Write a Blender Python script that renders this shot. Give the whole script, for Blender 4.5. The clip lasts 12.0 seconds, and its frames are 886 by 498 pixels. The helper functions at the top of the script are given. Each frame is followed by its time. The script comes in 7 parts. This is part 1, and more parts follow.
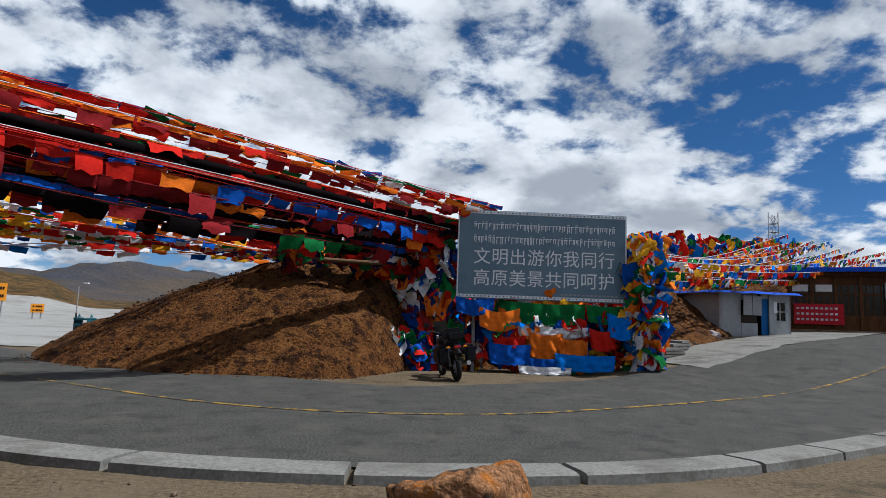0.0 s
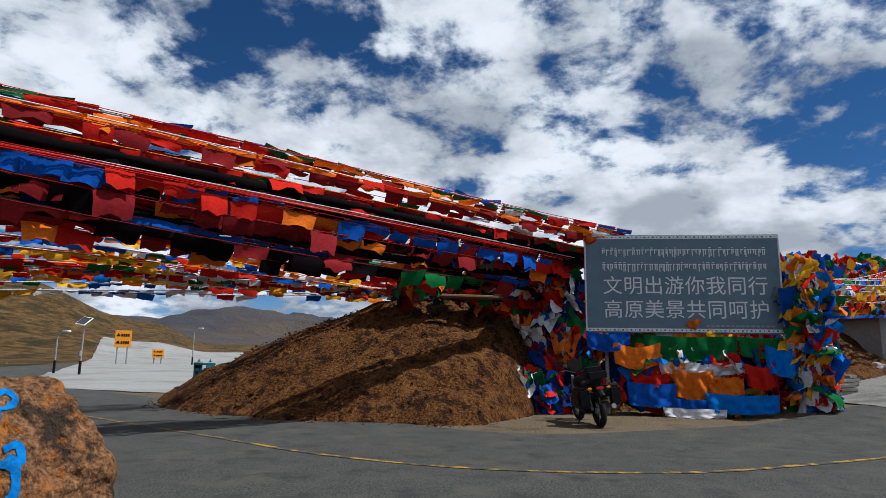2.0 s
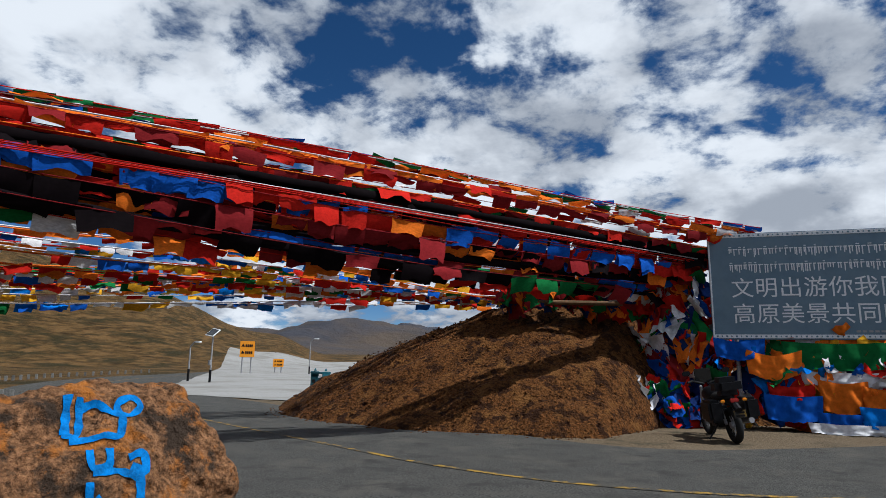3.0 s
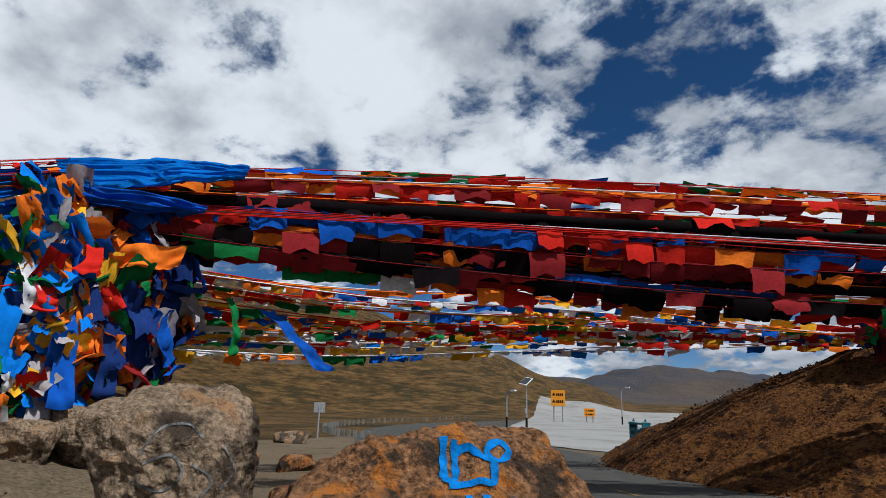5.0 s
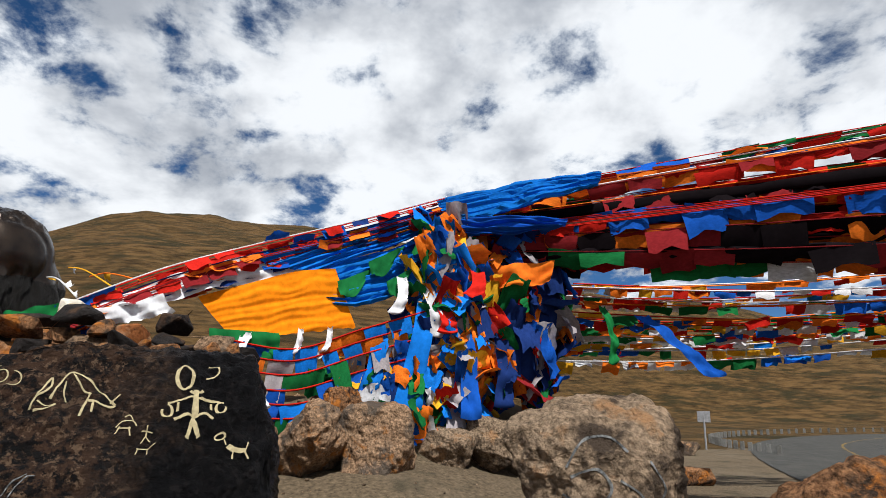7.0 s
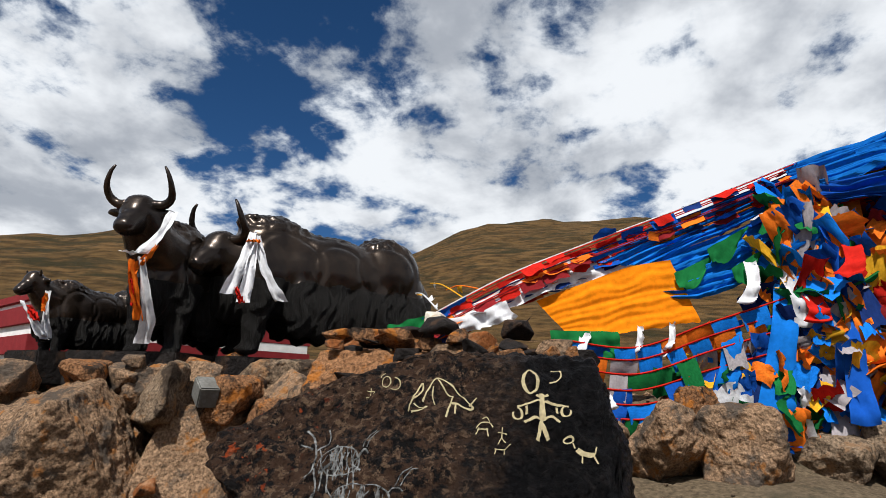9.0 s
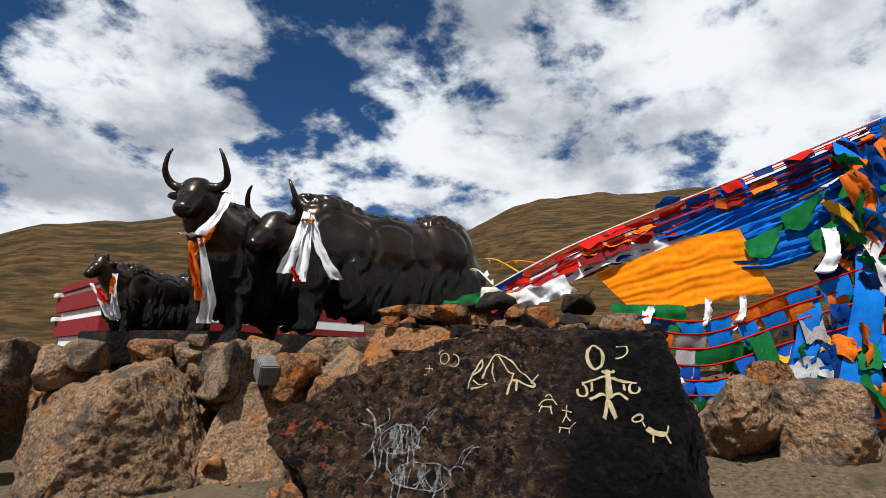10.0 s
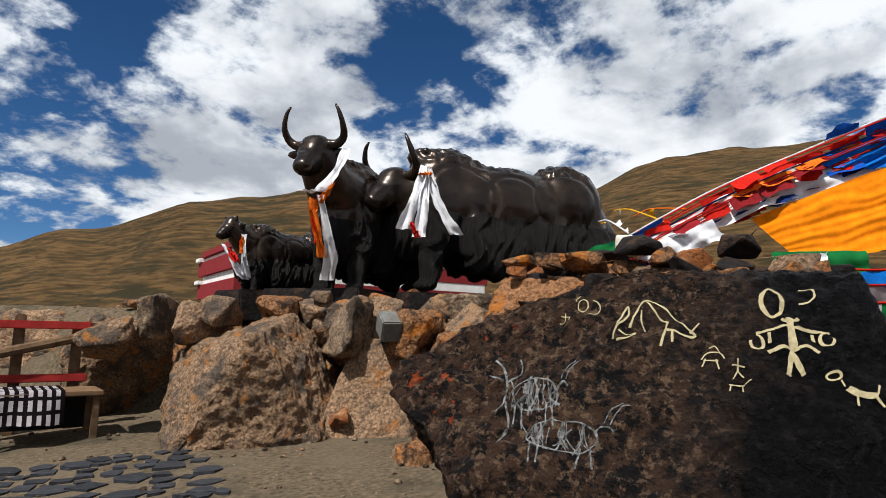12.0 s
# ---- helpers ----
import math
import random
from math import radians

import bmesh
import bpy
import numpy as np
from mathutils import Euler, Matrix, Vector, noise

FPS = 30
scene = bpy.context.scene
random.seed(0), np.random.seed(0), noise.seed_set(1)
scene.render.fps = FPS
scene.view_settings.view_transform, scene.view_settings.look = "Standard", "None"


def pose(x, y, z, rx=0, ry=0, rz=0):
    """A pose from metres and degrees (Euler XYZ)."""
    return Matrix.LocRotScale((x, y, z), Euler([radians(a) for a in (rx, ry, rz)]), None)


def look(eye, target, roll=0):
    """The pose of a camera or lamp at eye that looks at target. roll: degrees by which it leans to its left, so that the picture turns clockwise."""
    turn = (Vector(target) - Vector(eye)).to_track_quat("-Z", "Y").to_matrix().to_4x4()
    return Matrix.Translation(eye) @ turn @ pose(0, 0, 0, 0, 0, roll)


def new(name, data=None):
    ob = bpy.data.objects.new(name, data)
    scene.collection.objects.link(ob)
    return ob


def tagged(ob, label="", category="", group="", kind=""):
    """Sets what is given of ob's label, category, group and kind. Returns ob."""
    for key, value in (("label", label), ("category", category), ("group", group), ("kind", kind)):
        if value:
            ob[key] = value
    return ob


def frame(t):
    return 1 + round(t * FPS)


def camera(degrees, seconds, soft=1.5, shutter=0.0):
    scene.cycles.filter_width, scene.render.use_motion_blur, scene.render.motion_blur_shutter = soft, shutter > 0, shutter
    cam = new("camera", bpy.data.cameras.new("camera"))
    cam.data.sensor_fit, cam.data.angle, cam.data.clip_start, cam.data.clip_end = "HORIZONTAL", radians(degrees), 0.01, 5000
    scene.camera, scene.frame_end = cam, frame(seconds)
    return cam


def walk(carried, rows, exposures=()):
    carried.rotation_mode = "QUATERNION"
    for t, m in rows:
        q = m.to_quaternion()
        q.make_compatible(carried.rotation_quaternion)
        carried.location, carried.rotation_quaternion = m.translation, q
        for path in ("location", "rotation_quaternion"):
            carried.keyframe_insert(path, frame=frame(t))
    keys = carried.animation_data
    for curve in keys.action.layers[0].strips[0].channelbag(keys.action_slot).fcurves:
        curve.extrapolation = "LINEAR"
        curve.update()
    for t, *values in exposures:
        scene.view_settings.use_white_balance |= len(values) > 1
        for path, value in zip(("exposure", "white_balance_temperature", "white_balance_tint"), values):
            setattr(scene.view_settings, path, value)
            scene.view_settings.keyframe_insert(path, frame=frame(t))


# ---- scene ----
cam = camera(72.00, 12.0, soft=0.7)

PATH = [
    (0, (0.243, -0.393, 1.426), (0.240, 1.594, 1.652), 2.10),
    (0.5, (0.029, -0.076, 1.438), (-0.010, 1.909, 1.684), 1.79),
    (1, (-0.191, 0.213, 1.454), (-0.296, 2.191, 1.730), 1.57),
    (1.5, (-0.428, 0.462, 1.468), (-0.613, 2.429, 1.773), 1.12),
    (2, (-0.654, 0.674, 1.461), (-0.950, 2.623, 1.796), 0.79),
    (2.5, (-0.789, 0.869, 1.438), (-1.211, 2.791, 1.795), 0.52),
    (2.7, (-0.812, 0.922, 1.440), (-1.314, 2.825, 1.797), 0.61),
    (4.3, (-1.002, 1.035, 1.426), (-2.144, 2.612, 1.882), 1.64),
    (4.5, (-1.060, 1.044, 1.420), (-2.285, 2.553, 1.893), 1.75),
    (5, (-1.229, 1.109, 1.411), (-2.635, 2.443, 1.904), 1.61),
    (5.5, (-1.364, 1.165, 1.404), (-2.890, 2.360, 1.899), 1.20),
    (6, (-1.449, 1.139, 1.401), (-3.119, 2.124, 1.891), 0.96),
    (6.5, (-1.453, 1.067, 1.393), (-3.256, 1.782, 1.881), 1.09),
    (7, (-1.584, 1.049, 1.414), (-3.489, 1.408, 1.908), 1.08),
    (7.5, (-1.618, 1.064, 1.417), (-3.550, 1.051, 1.933), 0.44),
    (7.7, (-1.626, 1.098, 1.406), (-3.549, 0.924, 1.930), 0.60),
    (9.3, (-1.723, 1.096, 1.491), (-3.529, 0.352, 1.917), 1.29),
    (9.5, (-1.747, 1.080, 1.495), (-3.542, 0.300, 1.904), 1.14),
    (10, (-1.830, 1.012, 1.478), (-3.599, 0.160, 1.856), 1.08),
    (10.5, (-1.936, 0.974, 1.456), (-3.683, 0.067, 1.812), 1.06),
    (11, (-2.054, 0.947, 1.441), (-3.764, -0.042, 1.750), 1.06),
    (11.5, (-2.147, 0.873, 1.421), (-3.816, -0.195, 1.690), 1.44),
    (12, (-2.223, 0.707, 1.363), (-3.811, -0.479, 1.629), 1.39),
]
EXPOSURES = [(0.0, 0.22, 5850, 8), (2.7, 0.16, 5850, 8), (5.0, 0.0, 5900, 8), (6.0, 0.12, 6000, 8), (7.0, 0.33, 6200, 9), (9.5, 0.26, 6200, 9), (12.0, 0.34, 6200, 9)]
walk(cam, [(t, look(eye, target, roll)) for t, eye, target, roll in PATH], EXPOSURES)
# ---- world and light ----
def sky_world():
    w = bpy.data.worlds.new("sky")
    w.use_nodes = True
    nt = w.node_tree
    nt.nodes.clear()
    N, L = nt.nodes.new, nt.links.new
    out = N("ShaderNodeOutputWorld")
    bg = N("ShaderNodeBackground")
    sky = N("ShaderNodeTexSky")
    sky.sky_type = "NISHITA"
    sky.sun_disc = False
    sky.sun_elevation = radians(SUN_EL)
    sky.sun_rotation = radians(SUN_AZ)
    sky.altitude = 4700
    sky.dust_density = 0.15
    sky.ozone_density = 2.5
    deep = N("ShaderNodeHueSaturation")
    deep.inputs["Saturation"].default_value = 1.22
    deep.inputs["Value"].default_value = SKY_BLUE
    L(sky.outputs[0], deep.inputs["Color"])
    # clouds lie on a flat layer: direction divided by its height
    tc = N("ShaderNodeTexCoord")
    sep = N("ShaderNodeSeparateXYZ")
    L(tc.outputs["Generated"], sep.inputs[0])
    up = N("ShaderNodeMath"); up.operation = "ADD"; up.inputs[1].default_value = 0.34
    L(sep.outputs["Z"], up.inputs[0])
    lo = N("ShaderNodeMath"); lo.operation = "MAXIMUM"; lo.inputs[1].default_value = 0.16
    L(up.outputs[0], lo.inputs[0])
    dx = N("ShaderNodeMath"); dx.operation = "DIVIDE"
    dy = N("ShaderNodeMath"); dy.operation = "DIVIDE"
    L(sep.outputs["X"], dx.inputs[0]); L(lo.outputs[0], dx.inputs[1])
    L(sep.outputs["Y"], dy.inputs[0]); L(lo.outputs[0], dy.inputs[1])
    comb = N("ShaderNodeCombineXYZ")
    L(dx.outputs[0], comb.inputs[0]); L(dy.outputs[0], comb.inputs[1])

    def cloud(scale, detail, seed, rough):
        n = N("ShaderNodeTexNoise")
        n.noise_dimensions = "3D"
        n.inputs["Scale"].default_value = scale
        n.inputs["Detail"].default_value = detail
        n.inputs["Roughness"].default_value = rough
        n.inputs["Distortion"].default_value = 0.12
        add = N("ShaderNodeVectorMath"); add.operation = "ADD"
        add.inputs[1].default_value = (seed, seed * 0.7, seed * 1.3)
        L(comb.outputs[0], add.inputs[0]); L(add.outputs[0], n.inputs["Vector"])
        return n.outputs["Fac"]

    def ramp(fac, a, b, ca, cb):
        r = N("ShaderNodeValToRGB")
        r.color_ramp.interpolation = "EASE"
        r.color_ramp.elements[0].position, r.color_ramp.elements[1].position = a, b
        r.color_ramp.elements[0].color, r.color_ramp.elements[1].color = ca, cb
        L(fac, r.inputs[0])
        return r.outputs[0]

    big = cloud(1.5, 2.0, 5.3, 0.5)
    small = cloud(7.0, 13.0, 7.7, 0.60)
    mixn = N("ShaderNodeMath"); mixn.operation = "MULTIPLY_ADD"; mixn.inputs[1].default_value = 0.55
    L(small, mixn.inputs[0])
    half = N("ShaderNodeMath"); half.operation = "MULTIPLY"; half.inputs[1].default_value = 0.45
    L(big, half.inputs[0]); L(half.outputs[0], mixn.inputs[2])
    # great cloud masses and clear patches: turn from +y towards +x, height, half width, amount
    total = mixn.outputs[0]
    for turn, high, half_width, amount in CLOUD_MASSES:
        a, e = radians(turn), radians(high)
        dot = N("ShaderNodeVectorMath"); dot.operation = "DOT_PRODUCT"
        L(tc.outputs["Generated"], dot.inputs[0])
        dot.inputs[1].default_value = (math.sin(a) * math.cos(e), math.cos(a) * math.cos(e), math.sin(e))
        mr = N("ShaderNodeMapRange"); mr.interpolation_type = "SMOOTHSTEP"
        for i, v in enumerate((math.cos(radians(half_width * 1.5)), math.cos(radians(half_width * 0.2)), 0.0, amount)):
            mr.inputs[i + 1].default_value = v
        L(dot.outputs["Value"], mr.inputs[0])
        plus = N("ShaderNodeMath"); plus.operation = "ADD"
        L(total, plus.inputs[0]); L(mr.outputs[0], plus.inputs[1])
        total = plus.outputs[0]
    k, w1 = (0, 0, 0, 1), (1, 1, 1, 1)
    cover = ramp(total, 0.438, 0.522, k, w1)
    # thicker parts are greyer underneath
    shade = ramp(cloud(2.6, 6.0, 12.3, 0.55), 0.36, 0.60, (0.44, 0.46, 0.50, 1), (1, 1, 1, 1))
    thick = ramp(total, 0.46, 0.56, (0.60, 0.65, 0.72, 1), (1, 1, 1, 1))
    mul = N("ShaderNodeMix"); mul.data_type = "RGBA"; mul.blend_type = "MULTIPLY"; mul.inputs[0].default_value = 1.0
    L(shade, mul.inputs[6]); L(thick, mul.inputs[7])
    bright = N("ShaderNodeMix"); bright.data_type = "RGBA"; bright.blend_type = "MULTIPLY"; bright.inputs[0].default_value = 1.0
    L(mul.outputs[2], bright.inputs[6]); bright.inputs[7].default_value = (CLOUD, CLOUD, CLOUD, 1)
    mix = N("ShaderNodeMix"); mix.data_type = "RGBA"
    L(cover, mix.inputs[0]); L(deep.outputs[0], mix.inputs[6]); L(bright.outputs[2], mix.inputs[7])
    L(mix.outputs[2], bg.inputs["Color"])
    bg.inputs["Strength"].default_value = SKY
    L(bg.outputs[0], out.inputs["Surface"])
    scene.world = w


SUN_EL, SUN_AZ = 56.0, 86.0     # height, and compass turn from +y towards +x
SKY, SKY_BLUE, CLOUD = 0.10, 0.62, 7.7
CLOUD_MASSES = ((-100, 25, 20, 0.062), (-144, 20, 9, 0.045), (-125, 30, 8, -0.085), (-133, 23, 5, -0.06), (-75, 28, 13, 0.045), (-37, 30, 9, -0.036), (-12, 22, 10, 0.025), (22, 22, 11, 0.028), (-93, 17, 3, -0.07), (3, 17, 9, 0.03), (-156, 25, 4, -0.05), (-30, 8, 14, 0.03))
sky_world()
sun = new("sun", bpy.data.lights.new("sun", "SUN"))
sun.data.energy, sun.data.angle, sun.data.color = 4.9, radians(0.6), (1.0, 0.95, 0.87)
sx, sy = math.sin(radians(SUN_AZ)), math.cos(radians(SUN_AZ))
sun.matrix_world = look((sx * 60, sy * 60, 60 * math.tan(radians(SUN_EL))), (0, 0, 0))


# ---- materials ----
MATS = {}


def mat(name, base, rough=0.8, metal=0.0, var=0.25, scale=6.0, bump=0.3, bscale=40.0, tint=None, tscale=1.5, dist=0.02,
        translucent=0.0, random_value=0.0, coords="Object", spec=0.10, stretch=None):
    """Colour broken up at two scales, with fine relief."""
    if name in MATS:
        return MATS[name]
    m = bpy.data.materials.new(name)
    m.use_nodes = True
    nt = m.node_tree
    N, L = nt.nodes.new, nt.links.new
    b = nt.nodes["Principled BSDF"]
    tc = N("ShaderNodeTexCoord")
    vec = tc.outputs[coords]
    if stretch:
        mp = N("ShaderNodeMapping"); mp.inputs["Scale"].default_value = stretch
        L(vec, mp.inputs[0]); vec = mp.outputs[0]

    def noise_node(s, d=6.0, r=0.6):
        n = N("ShaderNodeTexNoise")
        n.inputs["Scale"].default_value, n.inputs["Detail"].default_value, n.inputs["Roughness"].default_value = s, d, r
        L(vec, n.inputs["Vector"])
        return n.outputs["Fac"]

    def span(fac, a, c, lo, hi):
        r = N("ShaderNodeMapRange")
        r.inputs[1].default_value, r.inputs[2].default_value, r.inputs[3].default_value, r.inputs[4].default_value = a, c, lo, hi
        L(fac, r.inputs[0])
        return r.outputs[0]

    fine = noise_node(scale)
    hsv = N("ShaderNodeHueSaturation")
    hsv.inputs["Color"].default_value = (*base, 1)
    val = span(fine, 0.3, 0.7, 1 - var, 1 + var)
    if random_value:
        oi = N("ShaderNodeObjectInfo")
        add = N("ShaderNodeMath"); add.operation = "ADD"
        L(val, add.inputs[0]); L(span(oi.outputs["Random"], 0, 1, -random_value, random_value), add.inputs[1])
        val = add.outputs[0]
    L(val, hsv.inputs["Value"])
    col = hsv.outputs["Color"]
    if tint:
        for i, (c, lo, hi) in enumerate(tint):
            mx = N("ShaderNodeMix"); mx.data_type = "RGBA"
            L(span(noise_node(tscale * (1 + 0.7 * i), 7.0, 0.65), lo, hi, 0, 1), mx.inputs[0])
            L(col, mx.inputs[6]); mx.inputs[7].default_value = (*c, 1)
            col = mx.outputs[2]
    L(col, b.inputs["Base Color"])
    b.inputs["Roughness"].default_value, b.inputs["Metallic"].default_value = rough, metal
    b.inputs["Specular IOR Level"].default_value = spec
    if bump:
        bp = N("ShaderNodeBump")
        bp.inputs["Strength"].default_value, bp.inputs["Distance"].default_value = bump, dist
        L(noise_node(bscale, 8.0, 0.65), bp.inputs["Height"])
        L(bp.outputs[0], b.inputs["Normal"])
    if translucent:
        tr = N("ShaderNodeBsdfTranslucent")
        L(col, tr.inputs["Color"])
        ms = N("ShaderNodeMixShader"); ms.inputs[0].default_value = translucent
        out = nt.nodes["Material Output"]
        L(b.outputs[0], ms.inputs[1]); L(tr.outputs[0], ms.inputs[2]); L(ms.outputs[0], out.inputs["Surface"])
    MATS[name] = m
    return m


# black carries shade painted into the flag bundle, and the table cloth's own stripes
CLOTH_COLOURS = dict(red=(0.46, 0.016, 0.010), orange=(0.72, 0.16, 0.015), blue=(0.012, 0.085, 0.42), green=(0.012, 0.13, 0.035),
                     white=(0.62, 0.62, 0.64), yellow=(0.70, 0.36, 0.02), wine=(0.20, 0.015, 0.018), navy=(0.012, 0.03, 0.13),
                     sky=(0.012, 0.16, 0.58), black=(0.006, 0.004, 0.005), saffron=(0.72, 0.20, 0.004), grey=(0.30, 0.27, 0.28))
for key, c in CLOTH_COLOURS.items():
    mat("cloth_" + key, c, rough=0.85, var=0.22, scale=9, bump=0.35, bscale=160, dist=0.004, translucent=0.13, random_value=0.22, spec=0.03)
mat("asphalt", (0.056, 0.055, 0.051), rough=0.9, var=1.0, scale=42, bump=0.8, bscale=60, dist=0.02,
    tint=[((0.075, 0.071, 0.063), 0.5, 0.66), ((0.038, 0.037, 0.035), 0.52, 0.66)], tscale=1.1)
mat("concrete", (0.17, 0.166, 0.155), rough=0.9, var=0.3, scale=25, bump=0.4, bscale=70, tint=[((0.085, 0.08, 0.07), 0.48, 0.66)], tscale=0.9)
mat("concrete_pale", (0.25, 0.246, 0.238), rough=0.9, var=0.2, scale=18, bump=0.3, bscale=50, tint=[((0.18, 0.172, 0.155), 0.46, 0.64)], tscale=0.25)
mat("dirt", (0.112, 0.084, 0.054), rough=0.95, var=0.55, scale=20, bump=0.7, bscale=70, dist=0.03,
    tint=[((0.135, 0.104, 0.070), 0.48, 0.66), ((0.050, 0.043, 0.028), 0.54, 0.68)], tscale=0.6)
mat("hill", (0.078, 0.046, 0.017), rough=0.95, var=0.8, scale=0.9, bump=1.0, bscale=2.2, dist=0.5,
    tint=[((0.030, 0.024, 0.010), 0.48, 0.60), ((0.13, 0.074, 0.028), 0.53, 0.64)], tscale=0.22, stretch=(0.6, 0.6, 3.5))
# the blue-grey haze of distance is put into the far hills' colour
mat("hill_haze", (0.045, 0.046, 0.056), rough=0.95, var=0.2, scale=0.02, bump=0.8, bscale=0.03, dist=14, tint=[((0.075, 0.058, 0.046), 0.45, 0.62)], tscale=0.006)
mat("mound_earth", (0.105, 0.042, 0.012), rough=0.95, var=0.9, scale=16, bump=1.0, bscale=14, dist=0.14,
    tint=[((0.16, 0.070, 0.020), 0.52, 0.62), ((0.030, 0.012, 0.005), 0.51, 0.58)], tscale=2.0)
mat("yellow_paint", (0.28, 0.17, 0.03), rough=0.8, var=0.3, scale=30, bump=0.3, bscale=120, tint=[((0.055, 0.052, 0.045), 0.42, 0.54)], tscale=4)
mat("rock_tan", (0.26, 0.165, 0.100), rough=0.92, var=0.75, scale=36, bump=1.0, bscale=13, dist=0.10,
    tint=[((0.095, 0.074, 0.058), 0.50, 0.60), ((0.34, 0.145, 0.045), 0.57, 0.65)], tscale=2.6, random_value=0.15)
mat("rock_brown", (0.25, 0.125, 0.060), rough=0.92, var=0.75, scale=36, bump=1.0, bscale=13, dist=0.10,
    tint=[((0.050, 0.034, 0.024), 0.52, 0.58), ((0.42, 0.15, 0.030), 0.54, 0.62)], tscale=2.8, random_value=0.15)
mat("rock_pale", (0.235, 0.168, 0.112), rough=0.9, var=0.7, scale=34, bump=1.0, bscale=12, dist=0.10,
    tint=[((0.060, 0.043, 0.031), 0.48, 0.56), ((0.34, 0.19, 0.095), 0.56, 0.66)], tscale=2.2, random_value=0.12)
mat("rock_dark", (0.018, 0.015, 0.014), rough=0.75, var=0.5, scale=20, bump=1.0, bscale=12, dist=0.06, tint=[((0.06, 0.035, 0.022), 0.54, 0.64)], tscale=4)
mat("rock_rust", (0.24, 0.085, 0.028), rough=0.9, var=0.4, scale=24, bump=0.9, bscale=14, dist=0.06, tint=[((0.32, 0.18, 0.10), 0.52, 0.62), ((0.07, 0.04, 0.025), 0.54, 0.62)], tscale=4, random_value=0.15)
mat("rock_white", (0.55, 0.50, 0.42), rough=0.8, var=0.3, scale=14, bump=0.8, bscale=12, dist=0.05, tint=[((0.34, 0.24, 0.14), 0.54, 0.64)], tscale=5)


def carved_rock():
    """Desert varnish: smooth black on one end, a rough brown crust on the other, with orange lichen near the tip."""
    m = bpy.data.materials.new("rock_black")
    m.use_nodes = True
    nt = m.node_tree
    N, L = nt.nodes.new, nt.links.new
    b = nt.nodes["Principled BSDF"]
    tc = N("ShaderNodeTexCoord")

    def noise_fac(scale, detail=8.0, rough=0.65, seed=0.0):
        n = N("ShaderNodeTexNoise")
        mp = N("ShaderNodeMapping"); mp.inputs["Location"].default_value = (seed, seed * 2, -seed)
        L(tc.outputs["Object"], mp.inputs[0]); L(mp.outputs[0], n.inputs["Vector"])
        n.inputs["Scale"].default_value, n.inputs["Detail"].default_value, n.inputs["Roughness"].default_value = scale, detail, rough
        return n.outputs["Fac"]

    def span(fac, lo, hi, out_lo=0.0, out_hi=1.0):
        r = N("ShaderNodeMapRange")
        for i, v in enumerate((lo, hi, out_lo, out_hi)):
            r.inputs[i + 1].default_value = v
        L(fac, r.inputs[0])
        return r.outputs[0]

    def math_node(op, a, c):
        n = N("ShaderNodeMath"); n.operation = op
        L(a, n.inputs[0])
        if isinstance(c, float):
            n.inputs[1].default_value = c
        else:
            L(c, n.inputs[1])
        return n.outputs[0]

    def layer(under, colour, fac):
        mx = N("ShaderNodeMix"); mx.data_type = "RGBA"
        L(fac, mx.inputs[0])
        if isinstance(under, tuple):
            mx.inputs[6].default_value = (*under, 1)
        else:
            L(under, mx.inputs[6])
        mx.inputs[7].default_value = (*colour, 1)
        return mx.outputs[2]

    sep = N("ShaderNodeSeparateXYZ")
    L(tc.outputs["Object"], sep.inputs[0])
    wob = math_node("MULTIPLY_ADD", noise_fac(1.6, 5.0, 0.6, 3.0), 1.6)
    place = math_node("ADD", sep.outputs["Y"], wob)
    crust = span(place, 1.50, 0.95)
    tip = span(place, 0.15, -0.35)
    col = layer((0.0035, 0.0032, 0.0036), (0.012, 0.010, 0.010), span(noise_fac(22), 0.52, 0.62))
    col = layer(col, (0.050, 0.026, 0.015), math_node("MULTIPLY", span(noise_fac(9, 9.0, 0.72, 5.0), 0.42, 0.52), crust))
    col = layer(col, (0.135, 0.085, 0.052), math_node("MULTIPLY", span(noise_fac(17, 9.0, 0.74, 9.0), 0.53, 0.58), crust))
    col = layer(col, (0.005, 0.004, 0.004), math_node("MULTIPLY", span(noise_fac(14, 8.0, 0.68, 14.0), 0.53, 0.58), crust))
    col = layer(col, (0.36, 0.055, 0.008), math_node("MULTIPLY", span(noise_fac(9, 7.0, 0.65, 21.0), 0.60, 0.64), tip))
    L(col, b.inputs["Base Color"])
    L(span(crust, 0.0, 1.0, 0.40, 0.90), b.inputs["Roughness"])
    b.inputs["Specular IOR Level"].default_value = 0.15
    bp = N("ShaderNodeBump")
    bp.inputs["Strength"].default_value, bp.inputs["Distance"].default_value = 1.0, 0.24
    L(noise_fac(6.0, 12.0, 0.66, 2.0), bp.inputs["Height"])
    L(bp.outputs[0], b.inputs["Normal"])
    MATS["rock_black"] = m


carved_rock()
mat("slate", (0.030, 0.031, 0.035), rough=0.6, var=0.35, scale=18, bump=0.6, bscale=14, random_value=0.3)
mat("bronze", (0.026, 0.019, 0.015), rough=0.27, metal=0.7, var=0.25, scale=5, bump=0.06, bscale=14, dist=0.02, tint=[((0.055, 0.037, 0.025), 0.48, 0.68)], tscale=1.2, spec=0.5)
mat("bronze_fur", (0.010, 0.0085, 0.0075), rough=0.55, metal=0.3, var=0.5, scale=7, bump=1.0, bscale=11, dist=0.10, stretch=(4.5, 4.5, 0.5), spec=0.3)
